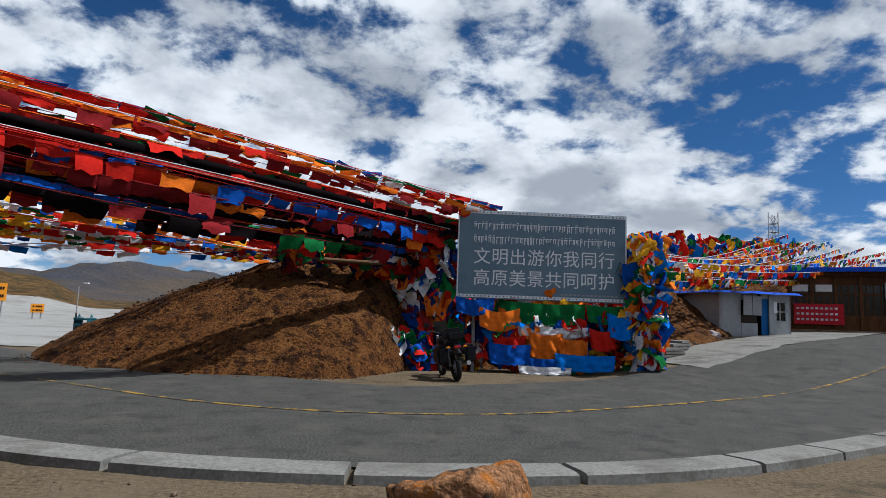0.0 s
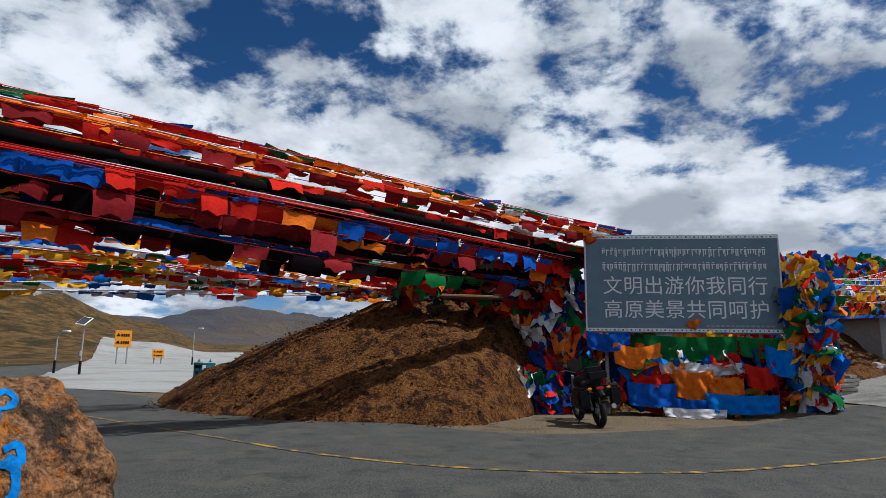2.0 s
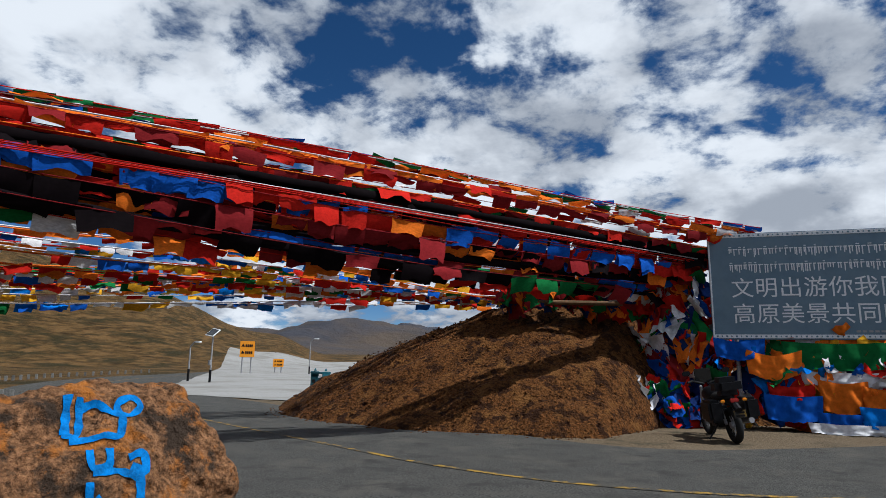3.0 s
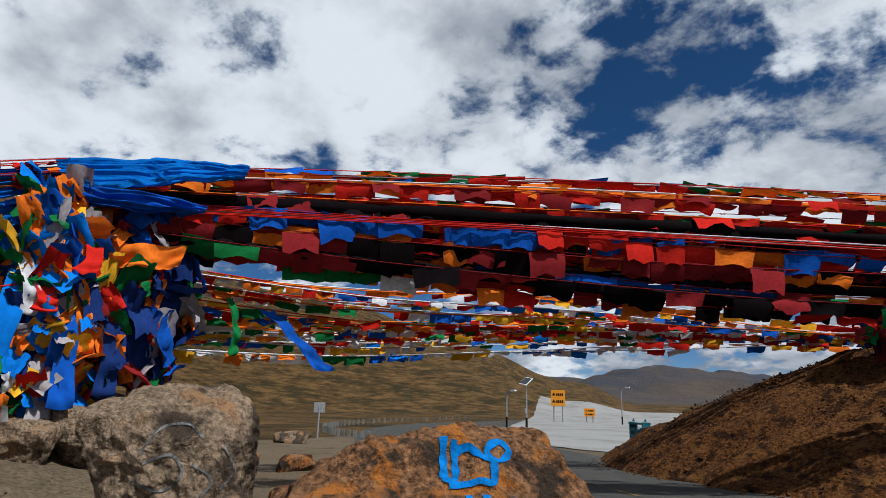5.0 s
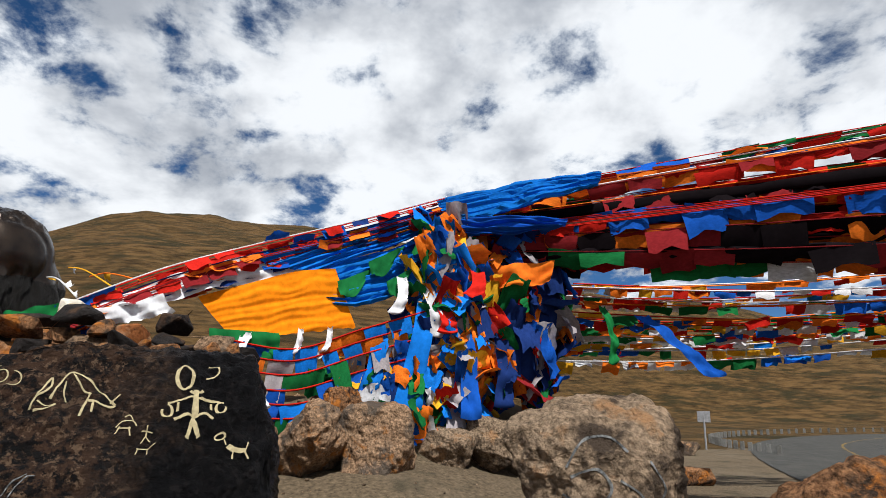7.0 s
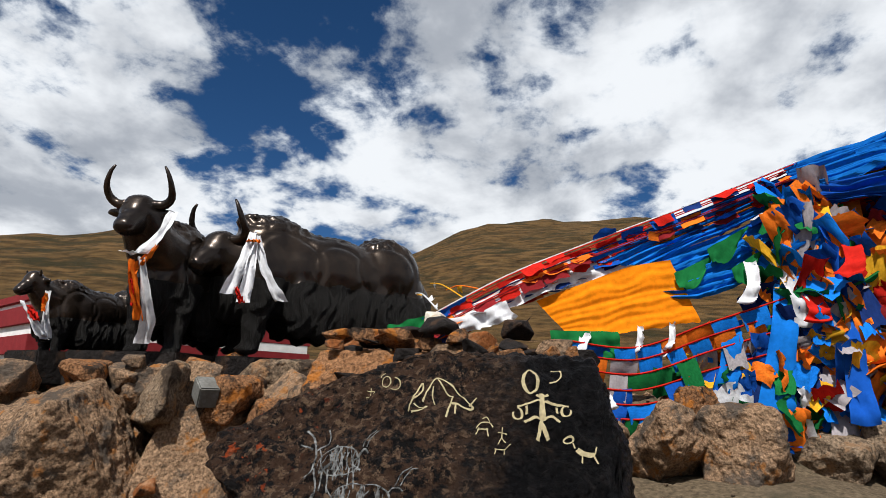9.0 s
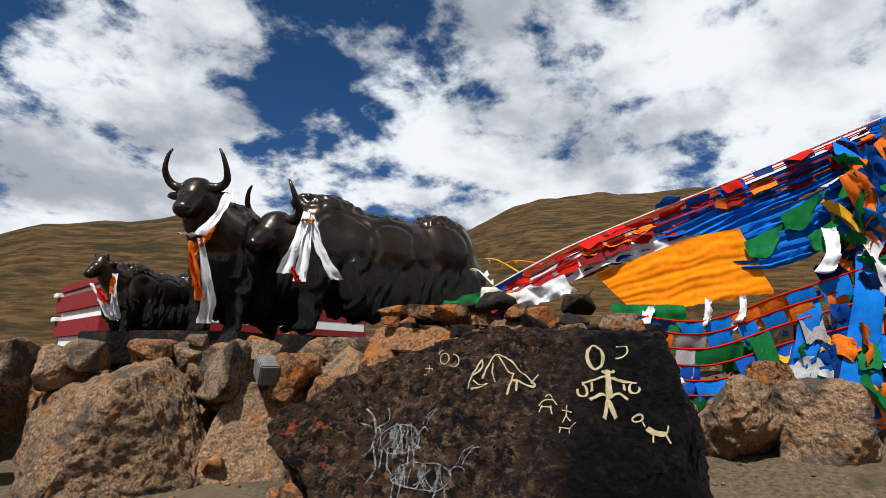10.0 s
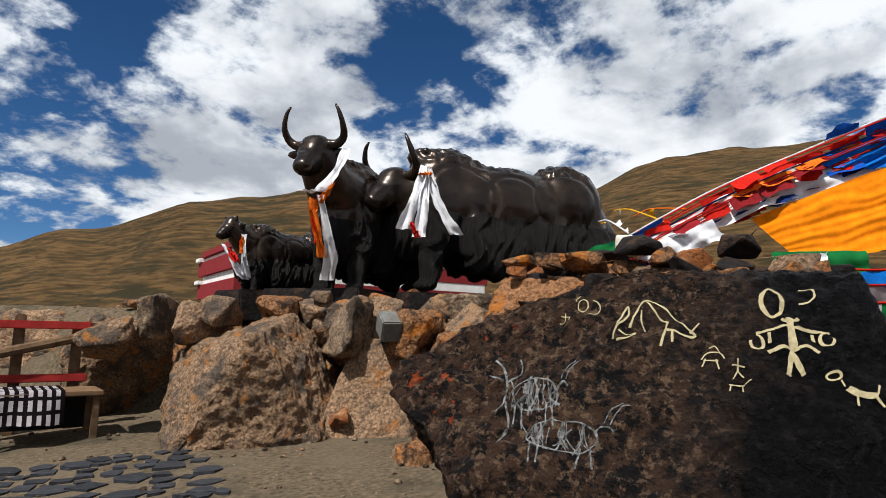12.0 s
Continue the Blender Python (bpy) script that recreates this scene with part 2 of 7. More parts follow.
mat("carved_gold", (0.34, 0.285, 0.165), rough=0.8, var=0.25, scale=40, bump=0.4, bscale=80)
mat("chalk", (0.11, 0.11, 0.108), rough=0.95, var=1.0, scale=38, bump=0.3, bscale=80)
mat("blue_paint", (0.006, 0.13, 0.40), rough=0.75, var=0.45, scale=25, bump=0.5, bscale=50)
mat("sign_blue", (0.135, 0.20, 0.26), rough=0.6, var=0.10, scale=4, bump=0.15, bscale=60, tint=[((0.17, 0.235, 0.285), 0.45, 0.7)], tscale=0.8)
mat("sign_white", (0.74, 0.76, 0.78), rough=0.7, var=0.1, scale=20, bump=0)
mat("metal_grey", (0.30, 0.30, 0.31), rough=0.5, metal=0.3, var=0.2, scale=12, bump=0.2, bscale=40)
mat("dark_metal", (0.015, 0.015, 0.017), rough=0.45, metal=0.5, var=0.3, scale=12, bump=0.1)
mat("rubber", (0.018, 0.018, 0.018), rough=0.8, var=0.2, bump=0.2)
mat("panel_white", (0.34, 0.355, 0.365), rough=0.55, var=0.12, scale=6, bump=0.25, bscale=30, tint=[((0.30, 0.25, 0.20), 0.60, 0.72)], tscale=3)
mat("wall_grey", (0.33, 0.32, 0.31), rough=0.8, var=0.15, scale=5, bump=0.2, bscale=30)
mat("tarp_blue", (0.012, 0.07, 0.46), rough=0.45, var=0.2, scale=5, bump=0.5, bscale=9, dist=0.04)
mat("door_blue", (0.02, 0.12, 0.34), rough=0.5, var=0.15)
mat("wood_brown", (0.11, 0.048, 0.020), rough=0.7, var=0.35, scale=12, bump=0.4, bscale=30, stretch=(1, 1, 0.15), tint=[((0.09, 0.04, 0.02), 0.5, 0.7)], tscale=2, random_value=0.15)
mat("wood_old", (0.13, 0.08, 0.045), rough=0.85, var=0.4, scale=10, bump=0.5, bscale=25, random_value=0.2)
mat("dark_glass", (0.012, 0.014, 0.016), rough=0.12, var=0.1, bump=0, spec=0.6)
mat("banner_red", (0.46, 0.02, 0.03), rough=0.7, var=0.15, scale=6, bump=0.3, bscale=20)
mat("bin_teal", (0.02, 0.10, 0.13), rough=0.45, var=0.2, scale=5, bump=0.15)
mat("orange_board", (0.72, 0.27, 0.02), rough=0.6, var=0.12, bump=0)
mat("tibet_red", (0.20, 0.022, 0.025), rough=0.8, var=0.15, bump=0.2)
mat("white_wall", (0.72, 0.71, 0.69), rough=0.8, var=0.1, bump=0.2)
mat("plastic_pink", (0.42, 0.30, 0.32), rough=0.6, var=0.25, scale=8, bump=0.6, bscale=12)
mat("red_paint", (0.33, 0.03, 0.025), rough=0.6, var=0.25, bump=0.2)


# ---- small builders ----
def put(bm, name, material, parent=None, label="", smooth=False):
    me = bpy.data.meshes.new(name)
    bm.to_mesh(me)
    bm.free()
    if smooth:
        me.polygons.foreach_set("use_smooth", [True] * len(me.polygons))
    me.materials.append(MATS[material])
    ob = new(name, me)
    if parent:
        ob.parent = parent
    if label:
        ob["label"] = label
    return ob


def part(name, bm, material, parent, label="", smooth=False):
    return put(bm, name, material, parent, label, smooth)


def thing(name, label, category, at=(0, 0, 0), turn=0.0, group="", kind=""):
    ob = new(name)
    ob.matrix_world = pose(*at, 0, 0, turn)
    return tagged(ob, label, category, group, kind)


def box(bm, c, s, turn=0.0, bevel=0.0):
    """A box of size s about c, with softened edges."""
    r = bmesh.ops.create_cube(bm, size=1.0, matrix=Matrix.Translation(c) @ Matrix.Rotation(radians(turn), 4, "Z") @ Matrix.Diagonal((*s, 1)))
    if bevel:
        vs = set(r["verts"])
        es = [e for e in bm.edges if e.verts[0] in vs and e.verts[1] in vs]
        bmesh.ops.bevel(bm, geom=es, offset=bevel, segments=2, affect="EDGES")
    return bm


def boxed(c, s, turn=0.0, bevel=0.01):
    return box(bmesh.new(), c, s, turn, bevel)


def tube(bm, pts, r, n=8, r2=None):
    """A round bar along points; r may run from r to r2."""
    pts = [Vector(p) for p in pts]
    rings = []
    for i, p in enumerate(pts):
        d = (pts[min(i + 1, len(pts) - 1)] - pts[max(i - 1, 0)]).normalized()
        a = d.cross(Vector((0, 0, 1)) if abs(d.z) < 0.95 else Vector((1, 0, 0))).normalized()
        b = d.cross(a)
        k = i / max(1, len(pts) - 1)
        rr = r if r2 is None else r + (r2 - r) * k
        rings.append([bm.verts.new(p + rr * (math.cos(t) * a + math.sin(t) * b)) for t in (2 * math.pi * j / n for j in range(n))])
    for u, v in zip(rings, rings[1:]):
        for j in range(n):
            bm.faces.new((u[j], u[(j + 1) % n], v[(j + 1) % n], v[j]))
    bm.faces.new(rings[0][::-1])
    bm.faces.new(rings[-1])
    return bm


def bar(pts, r, n=8, r2=None):
    return tube(bmesh.new(), pts, r, n, r2)


def smooth_step(x, a, b):
    k = min(1.0, max(0.0, (x - a) / (b - a)))
    return k * k * (3 - 2 * k)


def along(pts, u):
    """A point on a smooth line through points, u from 0 to 1."""
    n = len(pts) - 1
    s = min(max(u, 0.0), 1.0) * n
    i = min(int(s), n - 1)
    k = s - i
    p0, p1, p2, p3 = (Vector(pts[min(max(j, 0), n)]) for j in (i - 1, i, i + 1, i + 2))
    return 0.5 * (2 * p1 + (p2 - p0) * k + (2 * p0 - 5 * p1 + 4 * p2 - p3) * k * k + (3 * p1 - p0 - 3 * p2 + p3) * k ** 3)


def text_mesh(body, size):
    cu = bpy.data.curves.new("lettering", "FONT")
    cu.body, cu.size, cu.align_x, cu.align_y, cu.extrude = body, size, "CENTER", "CENTER", 0.004
    ob = new("lettering", cu)
    bpy.context.view_layer.update()
    me = bpy.data.meshes.new_from_object(ob.evaluated_get(bpy.context.evaluated_depsgraph_get()))
    bpy.data.objects.remove(ob)
    bm = bmesh.new()
    bm.from_mesh(me)
    bpy.data.meshes.remove(me)
    return bm


# ---- ground ----
TERRACE = [(-3.4, -13.2), (-5.75, -9.5), (-7.5, -6.5), (-8.4, -4.6), (-8.9, -2.2), (-9.3, 0.0), (-9.7, 2.0), (-10.2, 4.0), (-11.0, 9.0)]
RIDGE = [(0, 4.0, 150), (29, 2.8, 181), (34, 8.0, 172), (45, 17.0, 151), (60, 25, 140), (80, 32, 128), (96, 34.3, 122), (105, 33.5, 122), (116, 25.5, 121), (128, 21.5, 105), (138, 22.0, 96),
         (144, 20.3, 98), (148, 19.8, 100), (157, 15.0, 110), (165, 11.0, 120), (180, 9, 140), (230, 12, 150), (280, 8, 150), (320, 9, 140), (345, 6, 140), (360, 4.0, 150)]


def terrace(x, y):
    best, side = 1e9, 0.0
    for (ax, ay), (bx, by) in zip(TERRACE, TERRACE[1:]):
        dx, dy = bx - ax, by - ay
        k = min(1, max(0, ((x - ax) * dx + (y - ay) * dy) / (dx * dx + dy * dy)))
        ex, ey = x - ax - k * dx, y - ay - k * dy
        d = math.hypot(ex, ey)
        if d < best:
            best, side = d, dx * ey - dy * ex
    d = best if side > 0 else -best
    high = 1.48 + 0.12 * (1 - smooth_step(y, -3.6, -1.0))
    return high * smooth_step(d, -0.35, 0.5) * (1 - smooth_step(y, 3.6, 6.5)) * smooth_step(y, -40, -20)


def ridge(az):
    for (a0, h0, r0), (a1, h1, r1) in zip(RIDGE, RIDGE[1:]):
        if a0 <= az <= a1:
            k = (az - a0) / (a1 - a0)
            k = k * k * (3 - 2 * k)
            return h0 + (h1 - h0) * k, r0 + (r1 - r0) * k
    return 4.0, 150.0


def gz(x, y, rough=True):
    """The height of the ground."""
    z = terrace(x, y)
    z += 0.72 * math.exp(-((x + 9.2) ** 2 / 5.0 + (y - 1.8) ** 2 / 10.0)) * (1 - z / 1.48)
    z += 0.20 * smooth_step(-2.6 - x, 0.0, 4.5) * (1 - smooth_step(y, -1.0, 1.5)) * (1 - min(1.0, z / 1.4)) * smooth_step(y, -14, -9)
    if y > 9:
        z += 1.45 * (1 - math.exp(-max(0.0, x - 4.0) / 7.0)) * smooth_step(y, 12.0, 21.0) * (1 - smooth_step(math.hypot(x, y), 45, 70))
    r = math.hypot(x + 1, y - 1)
    if r > 22:
        az = math.degrees(math.atan2(-(x + 1), y - 1)) % 360
        h, rr = ridge(az)
        start = 46 + 40 * smooth_step(60 - abs(az - 30), 0, 40) if az < 75 else 24
        k = smooth_step(r, start, rr) if r < rr else 1 - 0.75 * smooth_step(r, rr, rr * 3)
        k = k if r > start else 0
        n = 1 + 0.10 * (noise.fractal(Vector((x, y, 0)) / 38, 0.9, 2.2, 5))
        z = max(z * (1 - smooth_step(r, 26, 60)), h * k * n) if h * k > 0.2 else z * (1 - smooth_step(r, 40, 90)) + h * k
        if r > 380:
            far = 46 + 30 * noise.fractal(Vector((x, y, 3)) / 210, 0.8, 2.1, 5)
            z += far * math.exp(-((r - 950) / 320) ** 2) * (1 - 0.3 * smooth_step(abs((az + 180) % 360 - 180 - 24), 20, 60))
    if rough:
        z += 0.018 * noise.noise(Vector((x, y, 0)) * 1.7) + 0.007 * noise.noise(Vector((x, y, 5)) * 7)
    return z


def build_ground():
    rings, spokes = [0.15 * 1.031 ** i for i in range(320)], 420
    rings = [r for r in rings if r < 2600]
    verts, faces, kinds = [], [], []
    for r in rings:
        for j in range(spokes):
            a = 2 * math.pi * j / spokes
            x, y = -1 + r * math.cos(a), 1 + r * math.sin(a)
            verts.append((x, y, gz(x, y)))
    for i in range(len(rings) - 1):
        for j in range(spokes):
            k = (j + 1) % spokes
            faces.append((i * spokes + j, i * spokes + k, (i + 1) * spokes + k, (i + 1) * spokes + j))
            a = 2 * math.pi * (j + 0.5) / spokes
            edge = 24 + 5 * noise.noise(Vector((math.cos(a), math.sin(a), 0)) * 9)
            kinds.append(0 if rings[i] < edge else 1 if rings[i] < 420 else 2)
    me = bpy.data.meshes.new("ground")
    me.from_pydata(verts, [], faces)
    for m in ("dirt", "hill", "hill_haze"):
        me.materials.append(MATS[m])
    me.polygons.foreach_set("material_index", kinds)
    me.polygons.foreach_set("use_smooth", [True] * len(faces))
    me.update()
    tagged(new("ground", me), "bare sandy earth rising into dry grassy hills", "ground", kind="structure")


def strip(name, line, lo, hi, lift, material, label, category, n=140, across=8, ends=(0.0, 1.0)):
    """A band along a line, draped on the ground, between two side distances."""
    bm = bmesh.new()
    rows = []
    for i in range(n + 1):
        u = ends[0] + (ends[1] - ends[0]) * i / n
        p, q = along(line, u), along(line, min(1, u + 0.002)) - along(line, max(0, u - 0.002))
        side = Vector((-q.y, q.x, 0)).normalized()
        row = []
        for j in range(across + 1):
            k = j / across
            wob = 0.06 * noise.noise(Vector((u * 60, k * 3, 1))) if j in (0, across) else 0
            s = p + side * (lo + (hi - lo) * k + wob)
            row.append(bm.verts.new((s.x, s.y, gz(s.x, s.y, False) + lift)))
        rows.append(row)
    for a, b in zip(rows, rows[1:]):
        for j in range(across):
            bm.faces.new((a[j], a[j + 1], b[j + 1], b[j]))
    bmesh.ops.recalc_face_normals(bm, faces=bm.faces)
    ob = put(bm, name, material, smooth=True)
    return tagged(ob, label, category, kind="structure")


CENTRE = [(46, 46, 0), (31, 31, 0), (20, 22, 0), (12, 16.2, 0), (5.9, 11.9, 0), (2.95, 9.95, 0), (1.0, 8.95, 0), (-1.4, 8.7, 0), (-3.7, 9.3, 0), (-6.1, 10.6, 0), (-10.5, 13.0, 0), (-15.5, 15.8, 0),
          (-21, 19.5, 0), (-27, 25, 0), (-33, 34, 0), (-38, 48, 0), (-46, 66, 0), (-60, 86, 0)]
build_ground()
strip("road", CENTRE, -3.7, 3.2, 0.022, "asphalt", "worn grey asphalt road bending round the pass", "road")


def centre_line():
    holder = thing("road_marking", "worn yellow centre line painted on the asphalt road", "road marking", kind="structure")
    for i in range(60):
        a = i / 60
        bm = bmesh.new()
        rows = []
        for j in range(7):
            p = along(CENTRE, a + j / 6 / 60 * 0.995)
            q = along(CENTRE, a + j / 6 / 60 + 0.002) - p
            s = Vector((-q.y, q.x, 0)).normalized() * 0.052
            rows.append([bm.verts.new((*(p + k * s).to_2d(), gz(p.x, p.y, False) + 0.030)) for k in (-1, 1)])
        for u, v in zip(rows, rows[1:]):
            bm.faces.new((u[0], u[1], v[1], v[0]))
        bmesh.ops.recalc_face_normals(bm, faces=bm.faces)
        part("line_stretch", bm, "yellow_paint", holder)


centre_line()


def kerb():
    """Low concrete gutter stones on the near side of the road."""
    holder = thing("kerb", "broad pale concrete kerb stones along the road", "kerb", kind="structure")
    n = 11
    for i in range(n):
        u0, u1 = 0.165 + 0.36 * i / n, 0.165 + 0.36 * (i + 1) / n - 0.0012
        bm = bmesh.new()
        rows = []
        for j in range(5):
            u = u0 + (u1 - u0) * j / 4
            p = along(CENTRE, u)
            q = along(CENTRE, u + 0.002) - along(CENTRE, u - 0.002)
            s = Vector((-q.y, q.x, 0)).normalized()
            prof = [(3.2, -0.05), (3.22, 0.06), (3.28, 0.085), (3.70, 0.10), (3.76, 0.085), (3.78, -0.10)]
            rows.append([bm.verts.new((*(p + d * s).to_2d(), gz(p.x, p.y, False) + h)) for d, h in prof])
        for a, b in zip(rows, rows[1:]):
            for j in range(5):
                bm.faces.new((a[j], a[j + 1], b[j + 1], b[j]))
        bm.faces.new(rows[0]); bm.faces.new(rows[-1][::-1])
        bmesh.ops.recalc_face_normals(bm, faces=bm.faces)
        part("kerb_stone", bm, "concrete", holder)


kerb()


def sheet_ground(name, corners, lift, material, label, category, n=40):
    bm = bmesh.new()
    a, b, c, d = (Vector((*p, 0)) for p in corners)
    g = []
    for i in range(n + 1):
        row = []
        for j in range(n + 1):
            u, v = i / n, (j / n) ** 2
            p = (a * (1 - u) + b * u) * (1 - v) + (d * (1 - u) + c * u) * v
            w = 0.25 if i in (0, n) or j in (0, n) else 0.0
            x, y = p.x + w * noise.noise(p * 0.9), p.y + w * noise.noise(p * 0.9 + Vector((9, 0, 0)))
            row.append(bm.verts.new((x, y, gz(x, y, False) + lift)))
        g.append(row)
    for i in range(n):
        for j in range(n):
            bm.faces.new((g[i][j], g[i + 1][j], g[i + 1][j + 1], g[i][j + 1]))
    bmesh.ops.recalc_face_normals(bm, faces=bm.faces)
    return tagged(put(bm, name, material, smooth=True), label, category, kind="structure")


sheet_ground("pavement", [(-9.0, 19.0), (-19.8, 21.0), (-73, 95), (-20, 140)], 0.034, "concrete_pale", "pale paved parking ground on the far side of the road", "pavement")
sheet_ground("pavement", [(6.2, 18.6), (7.6, 16.6), (26, 32), (24, 36)], 0.03, "concrete", "cracked grey concrete strip before the huts", "pavement", 30)


# ---- earth mound ----
MOUND = [(-12.0, 19.3, -0.2), (-10.1, 18.2, 0.75), (-8.2, 17.3, 1.55), (-6.2, 17.4, 2.40), (-4.2, 18.0, 2.98), (-1.5, 19.1, 3.2), (2.0, 20.7, 2.9), (6.5, 24.5, 3.3), (11, 34.5, 5.5), (18, 42, 6.9), (30, 53, 8.6)]
MOUND_LINE = [along(MOUND, i / 59) for i in range(60)]


def mound_z(x, y):
    best = -9
    steep = 0.68 * (1 + 1.2 * smooth_step(x, -1.9, 0.2) * (1 - smooth_step(x, 5, 9)))
    for p in MOUND_LINE:
        d = math.hypot(x - p.x, y - p.y)
        best = max(best, p.z - steep * max(0.0, math.sqrt(d * d + 0.2) - 0.45))
    return best


def earth_mound():
    bm = bmesh.new()
    nx, ny, g = 190, 70, {}
    for i in range(nx + 1):
        for j in range(ny + 1):
            u, v = i / nx, j / ny
            x = -14.5 + 44 * u ** 1.35
            y = 11.5 + 0.95 * max(0, x - 1) + (13 + 0.55 * max(0, x - 1)) * v
            z = mound_z(x, y)
            p = Vector((x, y, 0))
            z += 0.16 * noise.fractal(p * 0.9, 0.9, 2.1, 5) + 0.05 * noise.noise(p * 5)
            # scree gullies slanting down the slope, also standing in for the flags' shadow stripes
            z += 0.20 * noise.noise(Vector((1.7 * (0.5 * x - 0.86 * y), 0.22 * (0.86 * x + 0.5 * y), 4.0))) * smooth_step(z, 0.1, 0.6)
            g[i, j] = bm.verts.new((x, y, max(z, gz(x, y, False) - 0.25)))
    for i in range(nx):
        for j in range(ny):
            bm.faces.new((g[i, j], g[i + 1, j], g[i + 1, j + 1], g[i, j + 1]))
    bmesh.ops.recalc_face_normals(bm, faces=bm.faces)
    tagged(put(bm, "earth_mound", "mound_earth", smooth=True), "heap of loose reddish-brown earth and scree beside the road", "earth mound", kind="structure")


earth_mound()


# ---- rocks ----
def hull_rock(points, name, material, label, seed, cuts=4, rough=0.05, big=0.10, group="boulders", smooth=True):
    """A weathered boulder: the hull of a few corners, divided and roughened."""
    bm = bmesh.new()
    for p in points:
        bm.verts.new(p)
    bmesh.ops.convex_hull(bm, input=bm.verts)
    bmesh.ops.delete(bm, geom=[v for v in bm.verts if not v.link_faces], context="VERTS")
    bmesh.ops.triangulate(bm, faces=bm.faces)
    for step in range(cuts):
        size = max((f.calc_area() for f in bm.faces), default=0)
        es = {e for f in bm.faces if f.calc_area() > size * 0.12 for e in f.edges}
        bmesh.ops.subdivide_edges(bm, edges=list(es), cuts=1, use_grid_fill=True)
        bmesh.ops.triangulate(bm, faces=[f for f in bm.faces if len(f.verts) > 3])
        bmesh.ops.smooth_vert(bm, verts=bm.verts, factor=0.14 if step in (1, 2) else 0.04, use_axis_x=True, use_axis_y=True, use_axis_z=True)
    bm.normal_update()
    off = Vector((seed * 3.7, seed * 1.3, -seed * 2.1))
    move = []
    for v in bm.verts:
        q = v.co + off
        h = big * noise.fractal(q * 1.6, 0.9, 2.1, 4) + rough * (noise.ridged_multi_fractal(q * 4.5, 0.9, 2.1, 4, 1.0, 2.0) - 0.9) * 0.6 + rough * 0.35 * noise.noise(q * 17)
        move.append(v.normal * h)
    for v, m in zip(bm.verts, move):
        v.co += m
    bmesh.ops.recalc_face_normals(bm, faces=bm.faces)
    ob = put(bm, name, material, smooth=smooth)
    return tagged(ob, label, "boulder", group) if label else ob


def corners(at, size, seed, turn=0.0, n=16, lean=0.0):
    rnd = random.Random(seed)
    out = []
    c, s = math.cos(radians(turn)), math.sin(radians(turn))
    for i in range(n):
        v = Vector((rnd.uniform(-1, 1), rnd.uniform(-1, 1), rnd.uniform(-1, 1)))
        v /= max(abs(v.x), abs(v.y), abs(v.z)) ** 0.75 * (v.length ** 0.25)
        x, y, z = v.x * size[0] / 2, v.y * size[1] / 2, (v.z + 1) / 2 * size[2]
        x += lean * z
        out.append((at[0] + c * x - s * y, at[1] + s * x + c * y, at[2] + z - 0.06))
    return out


def boulder(at, size, seed, material="rock_tan", turn=0.0, cuts=5, label="weathered tan boulder in the row along the bank", name="boulder", lean=0.0):
    return hull_rock(corners(at, size, seed, turn, lean=lean), name, material, label, seed, cuts, rough=0.045 * min(1, size[2]), big=0.065 * min(1, size[2]))


# ---- prayer flags ----
FLAG_MESHES = {}


def flag_mesh(colour, kind):
    """Flags share a few wavy cloths a unit wide and high."""
    key = (colour, kind)
    if key not in FLAG_MESHES:
        rnd = random.Random(kind * 17 + 3)
        ph, am, lift = rnd.uniform(0, 6), rnd.uniform(0.05, 0.14), rnd.uniform(-0.1, 0.35)
        verts, faces = [], []
        for j in range(4):
            for i in range(6):
                u, v = i / 5 - 0.5, j / 3
                y = am * math.sin(u * 7 + ph + v * 2.4) * (0.25 + v) + lift * v * v
                z = -v * (1 - 0.25 * abs(lift)) + (0.06 * math.sin(u * 9 + ph) if j == 3 else 0) + 0.03 * math.sin(u * 6 + ph)
                verts.append((u * (1 - 0.06 * v), y, z))
        for j in range(3):
            for i in range(5):
                a = j * 6 + i
                faces.append((a, a + 1, a + 7, a + 6))
        me = bpy.data.meshes.new("flag")
        me.from_pydata(verts, [], faces)
        me.polygons.foreach_set("use_smooth", [True] * len(faces))
        me.materials.append(MATS["cloth_" + colour])
        FLAG_MESHES[key] = me
    return FLAG_MESHES[key]


